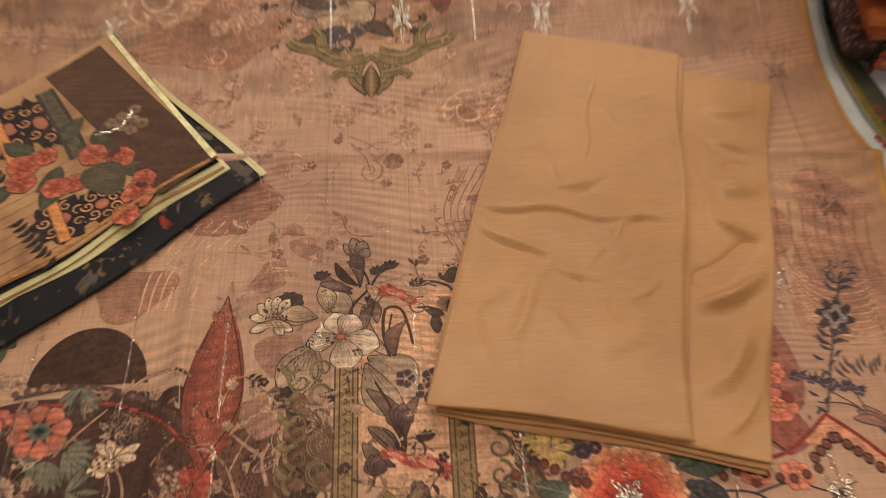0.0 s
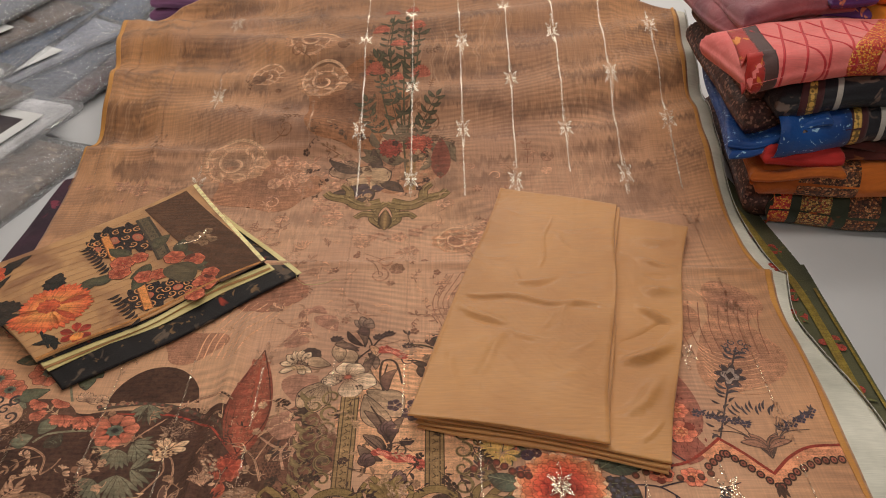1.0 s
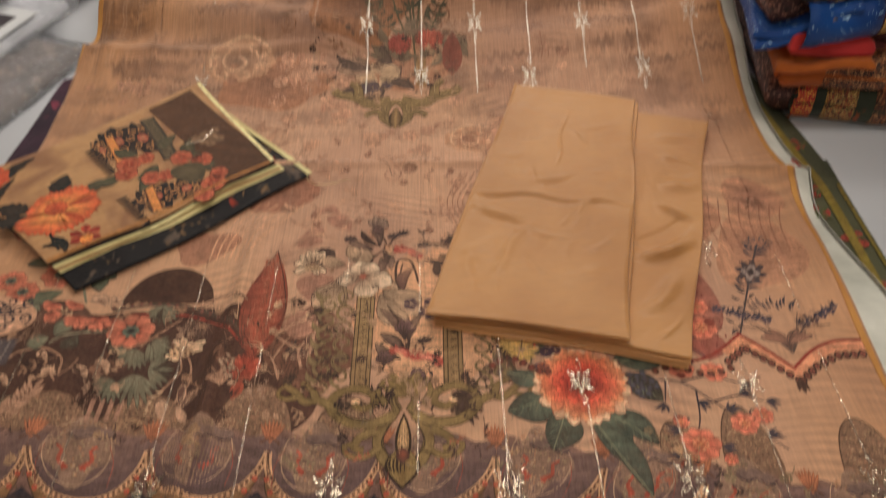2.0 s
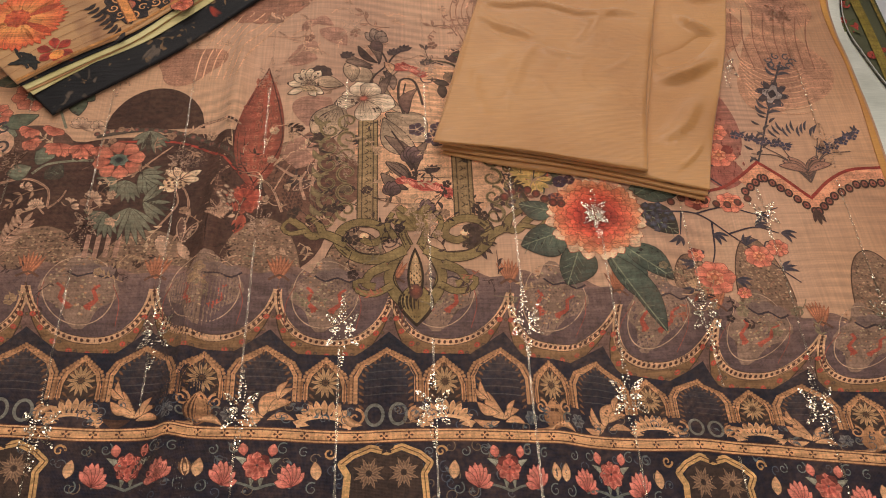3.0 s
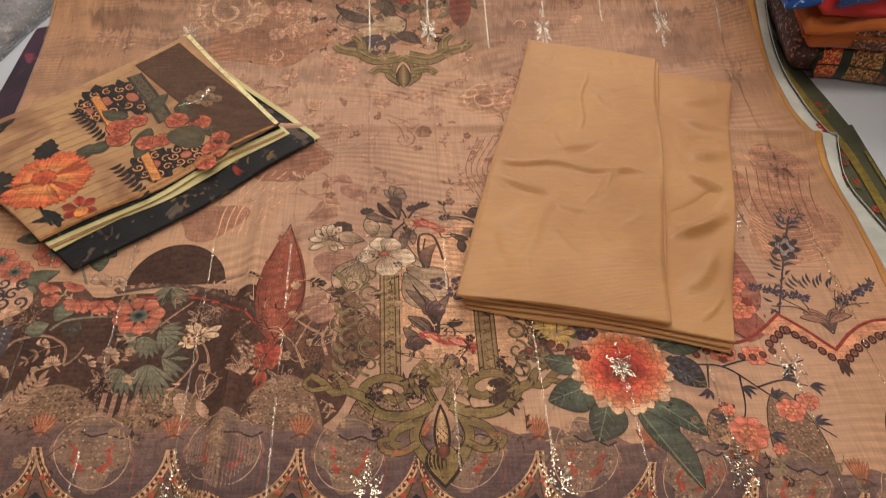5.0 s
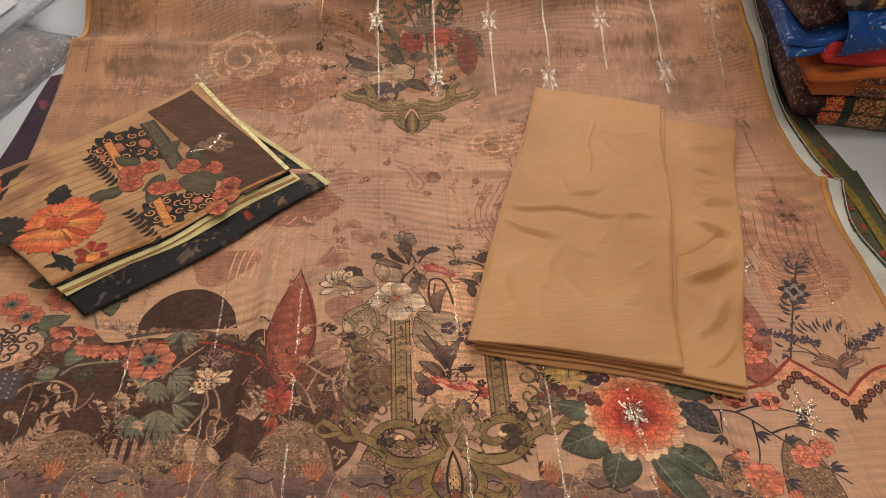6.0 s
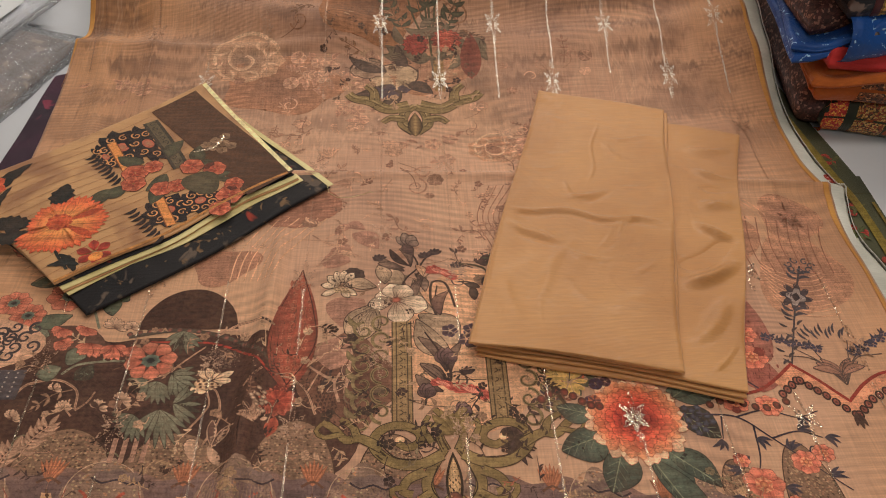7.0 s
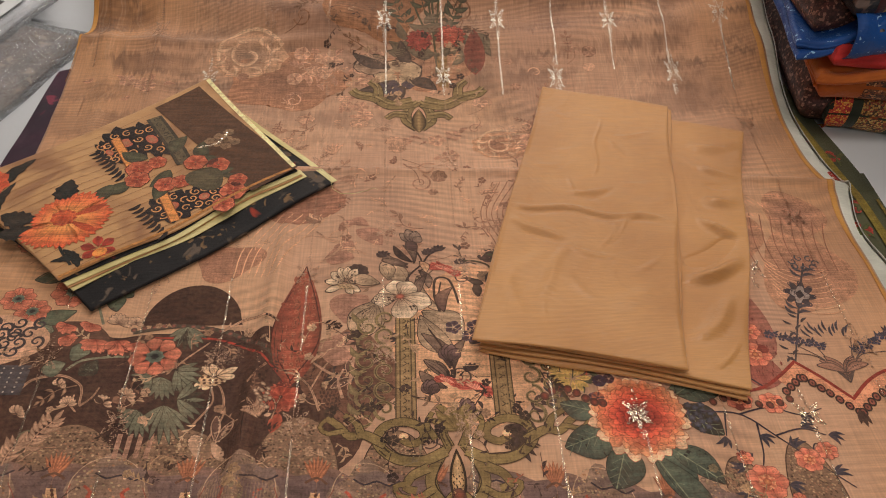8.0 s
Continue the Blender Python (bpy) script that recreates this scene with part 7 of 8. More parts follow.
            for sign in (-1, 1):
                # pale leaves and scrolls
                p.drawn(m + sign * 0.004, -0.284, m + sign * 0.020, -0.258, 0.009, C(132, 130, 114), C(160, 154, 134), C(60, 62, 64), 1, 0.25 * sign, 0.5, 0.0005)
                p.line([(m, -0.286), (m + sign * 0.016, -0.281), (m + sign * 0.030, -0.284)], 0.0026, C(120, 122, 112), 0.4)
                for x, y, r in ((0.022, -0.250, 0.006), (0.040, -0.252, 0.005), (0.048, -0.284, 0.006)):
                    p.scroll(m + sign * x, y, r, 1.2, 60, 0.0013, C(120, 124, 118), sign)
                # opening rose seen from the side
                for i in range(7):
                    b = radians(90 - 66 + 22 * i + sign * 14)
                    p.drawn(m + sign * 0.030, -0.283, m + sign * 0.030 + 0.014 * math.cos(b), -0.283 + 0.021 * math.sin(b), 0.0068, C(180, 88, 74), C(222, 140, 118), C(120, 52, 48), 1, 0, 0.6, 0.0004)
                p.drawn(m + sign * 0.012, -0.257, m + sign * 0.014, -0.246, 0.0085, C(196, 104, 86), C(220, 140, 116), C(120, 56, 50), 1, 0, 0.5, 0.0004)
                p.drawn(m + sign * 0.052, -0.276, m + sign * 0.050, -0.260, 0.0095, C(222, 176, 130), C(206, 156, 112), C(120, 86, 62), 0, 0, 0.45, 0.0004)
            petals(p, m, -0.266, 0.0125, 8, C(176, 84, 70), C(220, 138, 114), 0.8, 0, 0.12, 1, C(120, 52, 48))
            petals(p, m, -0.265, 0.0075, 6, C(160, 70, 58), C(206, 116, 94), 0.8, 20)
    done()


for motif in (grounds, swirls, fillers, scallops, hem, arch_domes, cypress, branches, palms, marigolds, lilies, pillars, crest, peony, bouquet, topiary, red_cone, medallions, zigzag, neck_bouquet, overlay):
    motif()


# ---------------------------------------------------------------- sequins
def sequins(name, spots, parent, material, radius=0.0011, label="", tilt=0.22, lift=0.0):
    """Small metal discs sewn on the cloth, each a little tipped."""
    verts, faces = [], []
    xy = np.array(spots)
    lean = (rnd.gauss(0, 0.05), rnd.gauss(0.0, 0.06)) if "flower" in name else (0, 0)
    zs = H(xy[:, 0], xy[:, 1]) + lift + 0.0009
    gx = (HB(xy[:, 0] + 0.01, xy[:, 1]) - HB(xy[:, 0] - 0.01, xy[:, 1])) / 0.02
    gy = (HB(xy[:, 0], xy[:, 1] + 0.01) - HB(xy[:, 0], xy[:, 1] - 0.01)) / 0.02
    heap = Print.heaps["suit"]
    for (x, y), z, sx, sy in zip(spots, zs, gx, gy):
        z += Print.sheet * max(heap.get((math.floor(x / Print.cell) + i, math.floor(y / Print.cell) + j), 0) for i in (-1, 0, 1) for j in (-1, 0, 1)) + 0.0001
        n = Vector((rnd.gauss(lean[0], tilt) - sx, rnd.gauss(lean[1], tilt) - sy, 1)).normalized()
        a = n.orthogonal().normalized()
        b = n.cross(a)
        k = len(verts)
        r = radius * rnd.uniform(0.8, 1.15)
        for i in range(6):
            w = a * (r * math.cos(i * 1.0472)) + b * (r * math.sin(i * 1.0472))
            verts.append((x + w.x, y + w.y, z + w.z))
        faces.append(tuple(range(k, k + 6)))
    ob = tagged(mesh_object(name, verts, faces, [material], parent, flat=True), kind="stuff")
    return tagged(ob, label) if label else ob


def motif_spots(cx, cy, w, h):
    """A snowflake of eight leaf-shaped arms."""
    out = []
    for i, (a, ln) in enumerate(((90, 1.0), (270, 1.0), (35, 0.75), (145, 0.75), (-35, 0.75), (215, 0.75), (0, 0.5), (180, 0.5))):
        ca, sa = math.cos(radians(a)), math.sin(radians(a))
        for j in range(11):
            q = 0.24 + 0.76 * j / 10
            half = 0.24 * ln * math.sin(math.pi * min(1, q * 0.9 + 0.05))
            for s in (-1, -0.4, 0.4, 1):
                if rnd.random() < (0.5 if abs(s) < 0.5 else 0.18):
                    continue
                u, v = q * ln, s * half * 0.5
                out.append((cx + w * (u * ca - v * sa) + rnd.gauss(0, 0.0003), cy + h * (u * sa + v * ca) + rnd.gauss(0, 0.0003)))
    return out


STRIPES = range(-6, 6)
for k in STRIPES:
    sx = 0.089 * k + 0.004
    tops = (0.925, 0.715, 0.495, 0.29, 0.08, -0.13) if k % 2 else (1.03, 0.815, 0.61, 0.42, 0.205, -0.004, -0.212)
    spots = []
    y = -0.33
    while y < float(y_far(sx)) - 0.02:
        gap = min(abs(y - t) for t in tops)
        if gap > 0.019 and (y > 0.57 or noise.noise((sx * 40, y * 9, 2.0)) > -0.2):
            spots += [(sx + 0.0006 + rnd.gauss(0, 0.0002), y), (sx - 0.0006 + rnd.gauss(0, 0.0002), y + 0.0009)]
        y += 0.0019
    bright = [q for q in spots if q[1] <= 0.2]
    # sparkle along a stripe is set by colour: pale far, dark in the middle
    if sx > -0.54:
        sequins("sequin_stripe", [q for q in spots if q[1] >= 0.57 + 0.05 * (k % 3 == 0)], suit, SEQUIN_LIT if k > -2 else SEQUIN_UNLIT, 0.00072, "pale champagne sequin chain" if k > -2 else "", 0.25)
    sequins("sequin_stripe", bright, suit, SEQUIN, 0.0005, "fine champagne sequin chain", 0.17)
    sequins("sequin_stripe", [q for q in spots if 0.2 < q[1] < 0.57], suit, SEQUIN_UNLIT, 0.0005, "dull copper sequin chain", 0.2)
    for t in tops:
        # flowers too take a paler or darker metal to stand in for glint
        if t < float(y_far(sx)) - 0.03 and sx > -0.53:
            sequins("sequin_flower", motif_spots(sx + rnd.uniform(-0.004, 0.004), t + rnd.uniform(-0.008, 0.008), 0.024 if t < -0.05 else 0.021 if t < 0.57 else 0.018, 0.037 if t < -0.05 else 0.031 if t < 0.57 else 0.040), suit, SEQUIN_UNLIT if k < -1 and t > 0.57 and k != -4 or -0.05 < t < 0.57 and not (k in (1, 2, 3, 4) and t < 0.3) else SEQUIN_LIT if t > 0.57 else SEQUIN, 0.0008 if t < -0.05 else 0.00068 if t < 0.57 else 0.0007, "", 0.20 if t < 0.57 else 0.25)
sequins("sequin_flower", motif_spots(0.178, -0.006, 0.012, 0.014), suit, SEQUIN, 0.0006, "", 0.3)


# ---------------------------------------------------------------- prints on the dupatta
def dupatta_prints():
    def top(x, y):
        return HB(x, y) + DTOP + 0.0034

    p = Print(at=tuple(DO), turn=math.degrees(math.atan2(DU[1], DU[0])), on="dupatta")
    xs = np.linspace(0.245, 0.318, 14)
    p.strip(xs, lambda x: 0.044, lambda x: 0.288, C(96, 66, 44), C(104, 72, 48), 44)
    for i in range(17):
        v = 0.06 + 0.0137 * i
        p.line([(-0.02, v), (0.06, v + 0.004), (0.15, v - 0.003), (0.24, v)], 0.0006, C(158, 112, 70))
    # navy arabesque with tan bars
    for cx, cy, w, h in ((0.175, 0.240, 0.030, 0.040), (0.205, 0.225, 0.024, 0.045), (0.155, 0.085, 0.030, 0.030), (0.195, 0.075, 0.024, 0.026), (0.148, 0.235, 0.014, 0.03)):
        p.blob(cx, cy, w, h, C(28, 30, 38), C(34, 35, 42), 0, 28, 9, 0.14, 7)
        for i in range(7):
            a = i * 0.9
            p.scroll(cx + 0.6 * w * math.cos(a), cy + 0.6 * h * math.sin(a), 0.007, 1.2, i * 50, 0.0022, C(206, 150, 92))
        p.blob(cx, cy, w * 0.3, h * 0.25, C(170, 130, 98), C(190, 100, 70), 0, 14, rings=2)
    for i in range(9):
        for cx, cy in ((0.142, 0.215), (0.128, 0.082)):
            p.leaf(cx, cy + 0.008 * (i - 4), cx - 0.018, cy + 0.009 * (i - 4) - 0.004, 0.006, C(28, 30, 38), C(40, 40, 46), 0.15)
    for (a, b), (c, d) in (((0.168, 0.258), (0.152, 0.172)), ((0.160, 0.122), (0.144, 0.058))):
        p.line([(a, b), ((a + c) / 2, (b + d) / 2), (c, d)], 0.012, C(214, 146, 74))
        p.line([(a + 0.006, b), ((a + c) / 2 + 0.006, (b + d) / 2), (c + 0.006, d)], 0.0014, C(150, 92, 44))
        p.line([(a - 0.006, b), ((a + c) / 2 - 0.006, (b + d) / 2), (c - 0.006, d)], 0.0014, C(150, 92, 44))
    p.line([(0.232, 0.268), (0.222, 0.20), (0.212, 0.15)], 0.022, C(74, 70, 58))
    p.line([(0.232, 0.268), (0.222, 0.20), (0.212, 0.15)], 0.013, C(112, 100, 76))
    for i in range(9):
        p.scroll(0.232 - 0.0022 * i, 0.26 - 0.012 * i, 0.005, 1.1, 70 * i, 0.0013, C(58, 54, 46))
    p.line([(0.236, 0.10), (0.246, 0.075), (0.238, 0.05)], 0.010, C(96, 88, 66))
    for x, y, a in ((0.21, 0.18, 30), (0.19, 0.15, 200), (0.225, 0.15, 300), (0.18, 0.19, 120), (0.215, 0.105, 350), (0.17, 0.14, 230), (0.14, 0.16, 170), (0.12, 0.17, 190), (0.235, 0.14, 60)):
        b = radians(a)
        p.leaf(x, y, x + 0.04 * math.cos(b), y + 0.04 * math.sin(b), 0.022, C(100, 98, 74), C(78, 78, 60), 0.1, 9)
    for x, y, r in ((0.160, 0.178, 0.022), (0.148, 0.160, 0.020), (0.185, 0.175, 0.016), (0.223, 0.142, 0.020), (0.243, 0.118, 0.019), (0.170, 0.128, 0.018), (0.188, 0.120, 0.016), (0.228, 0.060, 0.022), (0.205, 0.046, 0.018), (0.245, 0.075, 0.016)):
        petals(p, x, y, r * 0.8, 6, C(170, 84, 54), C(206, 124, 88), 0.85, x * 900, 0.12, 1, C(110, 54, 38))
        petals(p, x, y, r * 0.4, 5, C(150, 64, 42), C(190, 100, 66), 0.85, 20)
    p.blob(0.215, 0.104, 0.022, 0.026, C(112, 100, 74), C(94, 86, 64), 20, 20, 3, 0.1, 5)
    # large orange flower with dark leaves
    for x0, y0, x1, y1, w in ((0.06, 0.17, 0.085, 0.215, 0.03), (0.02, 0.17, -0.01, 0.205, 0.03), (0.01, 0.16, -0.03, 0.175, 0.024), (-0.01, 0.24, 0.07, 0.285, 0.020), (-0.02, 0.20, 0.03, 0.255, 0.012), (0.02, 0.10, 0.02, 0.06, 0.012), (0.0, 0.09, 0.03, 0.068, 0.010)):
        p.leaf(x0, y0, x1, y1, w, C(44, 52, 48), C(28, 34, 34), 0.1, 10, 0.5, 0.14)
    p.line([(0.04, 0.14), (0.02, 0.11), (0.015, 0.07)], 0.0035, C(50, 52, 48))
    # five fans of narrow petals with frayed red tips
    for turn, r, n in ((205, 0.056, 9), (262, 0.060, 9), (320, 0.058, 9), (20, 0.054, 8), (75, 0.046, 8), (135, 0.040, 7)):
        with p:
            for i in range(n):
                a = radians(turn + 62 * (i / (n - 1) - 0.5))
                q = r * (0.90 + 0.12 * math.cos(radians(62 * (i / (n - 1) - 0.5) * 2))) * rnd.uniform(0.95, 1.05)
                p.drawn(0.045, 0.150, 0.045 + q * math.cos(a), 0.150 + 0.86 * q * math.sin(a), 0.0105, C(238, 176, 92), vary(C(208, 96, 50), 0.15), C(186, 84, 40), 1, 0, 0.70, 0.0003)
    petals(p, 0.045, 0.152, 0.016, 9, C(170, 66, 36), C(214, 112, 56), 0.95, 0)
    p.blob(0.045, 0.152, 0.012, 0.011, C(176, 70, 36), C(206, 104, 50), 0, 16, 8, 0.1, 3)
    petals(p, 0.052, 0.075, 0.022, 6, C(150, 56, 36), C(186, 70, 44), 0.5, 10)
    p.blob(0.050, 0.068, 0.009, 0.007, C(232, 160, 70), C(226, 140, 60), 0, 12, rings=2)
    petals(p, 0.000, 0.275, 0.030, 9, C(196, 84, 44), C(206, 104, 60), 0.9)
    # lace sprig on the brown end
    for i in range(7):
        petals(p, 0.262 + 0.005 * i, 0.170 - 0.012 * (i % 3), 0.008, 5, C(140, 110, 84), C(160, 130, 100), 0.6)
    p.make("floral_print", dupatta, "printed navy arabesques and orange flowers", top, SATIN_DYE)
    edge = Print(at=tuple(DO), turn=math.degrees(math.atan2(DU[1], DU[0])), on="dupatta")
    edge.line([(0.3150, 0.048), (0.325, 0.16), (0.3355, 0.292)], 0.0062, C(228, 212, 160))
    edge.line([(-0.004, 0.0610), (0.06, 0.0570), (0.13, 0.0500), (0.20, 0.0530), (0.26, 0.0525), (0.310, 0.0475)], 0.004, C(186, 132, 66))
    edge.make("edging", dupatta, "pale yellow woven edging", top, SATIN_DYE)
    spots = []
    for i in range(60):
        q = i / 59
        x, y = 0.238 + 0.05 * q, 0.158 - 0.012 * math.sin(3.1 * q) + 0.006 * q
        spots.append(tuple(DO + DU * (x + rnd.gauss(0, 0.001)) + DV * (y + rnd.gauss(0, 0.0012))))
    sequins("sequin_line", spots, dupatta, SEQUIN, 0.0011, "silver sequin line", 0.3, DTOP + 0.0105)


dupatta_prints()


# ---------------------------------------------------------------- stack of folded suits beside
def folded_suit(label, x0, x1, y0, y1, z0, th, material, seed, layers=1, turn=0.0, wrinkle=0.003, droop=0.0, group="stack of folded suits", mats=None):
    """A suit folded into soft layers; its free end droops and the folds lie unevenly over one another."""
    ob = thing("folded_suit", label, "fabric", group)
    rng = np.random.RandomState(seed)
    t = th / layers
    c, s = math.cos(radians(turn)), math.sin(radians(turn))
    mx, my = (x0 + x1) / 2, (y0 + y1) / 2
    for i in range(layers):
        j = rng.uniform(-0.012, 0.012, 4)
        q = [(x0 + j[0], y0 + j[1]), (x1, y0 + j[2]), (x1, y1), (x0 + j[3], y1)]
        q = [(mx + (a - mx) * c - (b - my) * s, my + (a - mx) * s + (b - my) * c) for a, b in q]

        def hang(x, y, k=i):
            return (-droop * smooth((x0 + 0.09 - x) / 0.10) + 0.004 * np.sin(17 * x + seed + k) * np.sin(13 * y + 2 * k)
                    + 0.003 * np.sin(33 * x + 2.3 * k + seed))

        slab_cloth("fold", q, TZ + z0 + t * i + 0.002, t * 1.06, (mats or [material])[i % len(mats or [1])], ob, None, t * 0.5, wrinkle, seed * 7 + i, 60, 44, wave=13, hang=hang)
    ob["at"] = (mx, my, c, s, x0, y0, z0, th, droop, seed, layers - 1)
    return ob


def folds_of(ob):
    """Corners and faces of all folds of a suit, in one list each."""
    points, faces = [], []
    for o in bpy.data.objects:
        if o.parent == ob and o.name.startswith("fold"):
            k = len(points)
            points += [v.co.copy() for v in o.data.vertices]
            faces += [tuple(k + i for i in f.vertices) for f in o.data.polygons]
    return points, faces


def band(ob, x, width, material, name="trim", slant=0.25, reach=0.16, rise=0.0042, rows=6, wob=0.0):
    """A woven band that runs over the top of a folded suit, round its front fold and under."""
    mx, my, c, s, x0, y0, z0, th, droop, seed, k0 = ob["at"]
    r = th * 0.53
    tree = BVHTree.FromPolygons(*folds_of(ob))
    path = []
    for i in range(16):
        path.append((y0 + r + reach * (1 - i / 16), r))
    for i in range(13):
        a = math.pi / 2 + math.pi * i / 12 * 0.92
        path.append((y0 + r + (r + 0.004) * math.cos(a), r * math.sin(a)))
    pts = []
    for i, (y, h) in enumerate(path):
        for k in range(rows + 1):
            q = x + width * k / rows + slant * (y - y0) + wob * math.sin(i * 0.6)
            px, py = mx + (q - mx) * c - (y - my) * s, my + (q - mx) * s + (y - my) * c
            z = TZ + z0 + th * 0.53 + h + 0.002 + (rise if h >= 0 else 0.0) - droop * float(smooth((x0 + 0.09 - px) / 0.10))
            z += 0.004 * math.sin(17 * px + seed + k0) * math.sin(13 * py + 2 * k0) + 0.003 * math.sin(33 * px + 2.3 * k0 + seed)
            # lay the point on the folds below it, or on their rounded front
            lift = 0.0004 + (rise - 0.0035) * 0.2
            if i < 16:
                hit = tree.ray_cast(Vector((px, py, z + 0.08)), Vector((0, 0, -1)), 0.16)[0]
                if hit is not None:
                    z = hit.z + lift
            else:
                mid = Vector((px, my + (q - mx) * s + (y0 + r + 0.01 - my) * c, TZ + z0 + th * 0.53))
                way = Vector((px, py, z)) - mid
                way.normalize()
                hit = tree.ray_cast(mid + way * (r + 0.06), -way, 0.12)[0]
                if hit is not None:
                    px, py, z = mid + way * (max((hit - mid).length, r * 0.97) + lift)
            pts.append((px, py, z))
    o = mesh_object(name, pts, grid_faces(rows, len(path) - 1), [material], ob)
    m = o.modifiers.new("thickness", "SOLIDIFY")
    m.thickness, m.offset = 0.0008, 1
    return o


GREEN = cloth_material("green_printed_cotton", C(58, 62, 44), C(40, 44, 34), 0.75, 0.15, [(C(150, 72, 34), 26, 0.66, 0.7)], crumple=1)
ORANGE = cloth_material("orange_printed_cotton", C(196, 104, 30), C(160, 78, 24), 0.75, crumple=1)
WINE = cloth_material("wine_printed_cotton", C(96, 38, 30), C(60, 24, 24), 0.75, 0.15, [(C(150, 84, 44), 40, 0.6, 0.66)], crumple=1)
BLUE = cloth_material("royal_blue_silk", C(24, 84, 160), C(12, 50, 112), 0.4, 0.3, crumple=1)
NAVY = cloth_material("black_printed_silk_suit", C(28, 27, 36), C(15, 15, 20), 0.45, 0.12, [(C(96, 78, 70), 40, 0.60, 0.63)], crumple=1)
PINK = cloth_material("coral_pink_cotton", C(242, 128, 122), C(226, 102, 100), 0.7, crumple=1)
RED = cloth_material("scarlet_cotton", C(196, 44, 40), C(150, 30, 32), 0.65, crumple=1)
MAUVE = cloth_material("dusty_rose_georgette", C(172, 92, 96), C(120, 60, 72), 0.65, 0.3, crumple=1)
PAISLEY = mosaic_material("brown_paisley_cotton", [C(58, 38, 36), C(96, 62, 56), C(150, 108, 92), C(84, 52, 48), C(70, 44, 42)], 260)
AMBER = cloth_material("amber_silk", C(224, 130, 24), C(190, 96, 16), 0.55, 0.3, crumple=1)

GOLD_TRIM = dotted_braid("gold_dotted_trim", C(206, 166, 84), C(52, 30, 24), 0.0085)
MAROON_TRIM = cloth_material("maroon_braid", C(84, 34, 36), C(52, 24, 30), 0.6)
WHITE_TRIM = cloth_material("pale_grey_trim", C(190, 184, 176), C(150, 144, 138), 0.6)
BROWN_TRIM = mosaic_material("brown_floral_trim", [C(58, 36, 28), C(150, 86, 50), C(110, 70, 46), C(196, 140, 90), C(90, 54, 40)], 330)
GOLD_MOTIF = mosaic_material("gold_leaf_trim", [C(80, 54, 36), C(206, 170, 100), C(186, 140, 70), C(150, 70, 46)], 360)
RED_TRIM = cloth_material("scarlet_border", C(190, 50, 40), C(150, 34, 32), 0.6, 0.2, [(C(214, 130, 50), 60, 0.6, 0.66)])
GREY_TRIM = cloth_material("brown_grey_border", C(96, 62, 58), C(66, 44, 44), 0.6)
ROSE_LINE = cloth_material("rose_check_line", C(206, 54, 60), C(186, 44, 52), 0.65)
FLORAL_TRIM = mosaic_material("orange_floral_trim", [C(176, 44, 44), C(224, 130, 50), C(206, 90, 50), C(226, 176, 80), C(196, 60, 50)], 430)
SPARK = cloth_material("sparkling_blue_silk", C(16, 76, 150), C(8, 44, 104), 0.42, 0.1, [(C(150, 186, 214), 150, 0.65, 0.69)], crumple=1)

green = folded_suit("dark green printed cotton suit folded at the stack's bottom", 0.585, 1.05, 0.455, 0.86, 0.0, 0.070, GREEN, 1, 1, -7, 0.003)
band(green, 0.630, 0.045, GOLD_MOTIF, "gold_motif", 0.05, 0.05)
band(green, 0.585, 0.030, FLORAL_TRIM, "leaf_motif", 0.05, 0.03)
band(green, 0.700, 0.045, BROWN_TRIM, "leaf_motif", 0.05, 0.03)
orange = folded_suit("burnt orange cotton suit with brown border folded in the stack", 0.548, 1.05, 0.45, 0.86, 0.072, 0.054, ORANGE, 2, 1, -7, 0.003, 0.004)
band(orange, 0.605, 0.090, BROWN_TRIM, "floral_border", 0.1, 0.06)
wine = folded_suit("wine red printed suit folded in the stack", 0.58, 1.05, 0.465, 0.86, 0.128, 0.028, WINE, 3, 2, -6)
blue_suit = folded_suit("royal blue and black silk suit with gold trim, folded", 0.535, 1.05, 0.472, 0.86, 0.158, 0.050, NAVY, 4, 1, 4, 0.002, 0.016)
band(blue_suit, 0.515, 0.105, SPARK, "blue_panel", 0.12, 0.30, 0.0125)
band(blue_suit, 0.612, 0.032, MAROON_TRIM, "maroon_braid", 0.22, 0.16, 0.0088)
band(blue_suit, 0.623, 0.011, GOLD_TRIM, "gold_trim", 0.22, 0.16, 0.0096)
band(blue_suit, 0.662, 0.008, WHITE_TRIM, "white_stripe", 0.22, 0.16, 0.0075)
black_suit = folded_suit("black printed silk suit with gold dotted trim, folded", 0.515, 1.05, 0.480, 0.86, 0.209, 0.046, NAVY, 5, 1, 4, 0.002, 0.012)
band(black_suit, 0.540, 0.032, MAROON_TRIM, "maroon_braid", 0.25, 0.14, 0.0070)
band(black_suit, 0.551, 0.011, GOLD_TRIM, "gold_trim", 0.25, 0.14, 0.0078)
band(black_suit, 0.590, 0.008, WHITE_TRIM, "white_stripe", 0.25, 0.14, 0.0070)
pink_suit = folded_suit("coral pink checked suit with red border folded atop the stack", 0.455, 1.05, 0.490, 0.625, 0.257, 0.046, PINK, 6, 1, 6, 0.0018, 0.02)
band(pink_suit, 0.458, 0.024, RED_TRIM, "red_border", 0.12, 0.09)
band(pink_suit, 0.480, 0.020, GREY_TRIM, "dark_border", 0.12, 0.09)
band(pink_suit, 0.600, 0.045, FLORAL_TRIM, "floral_border", 0.9, 0.09)
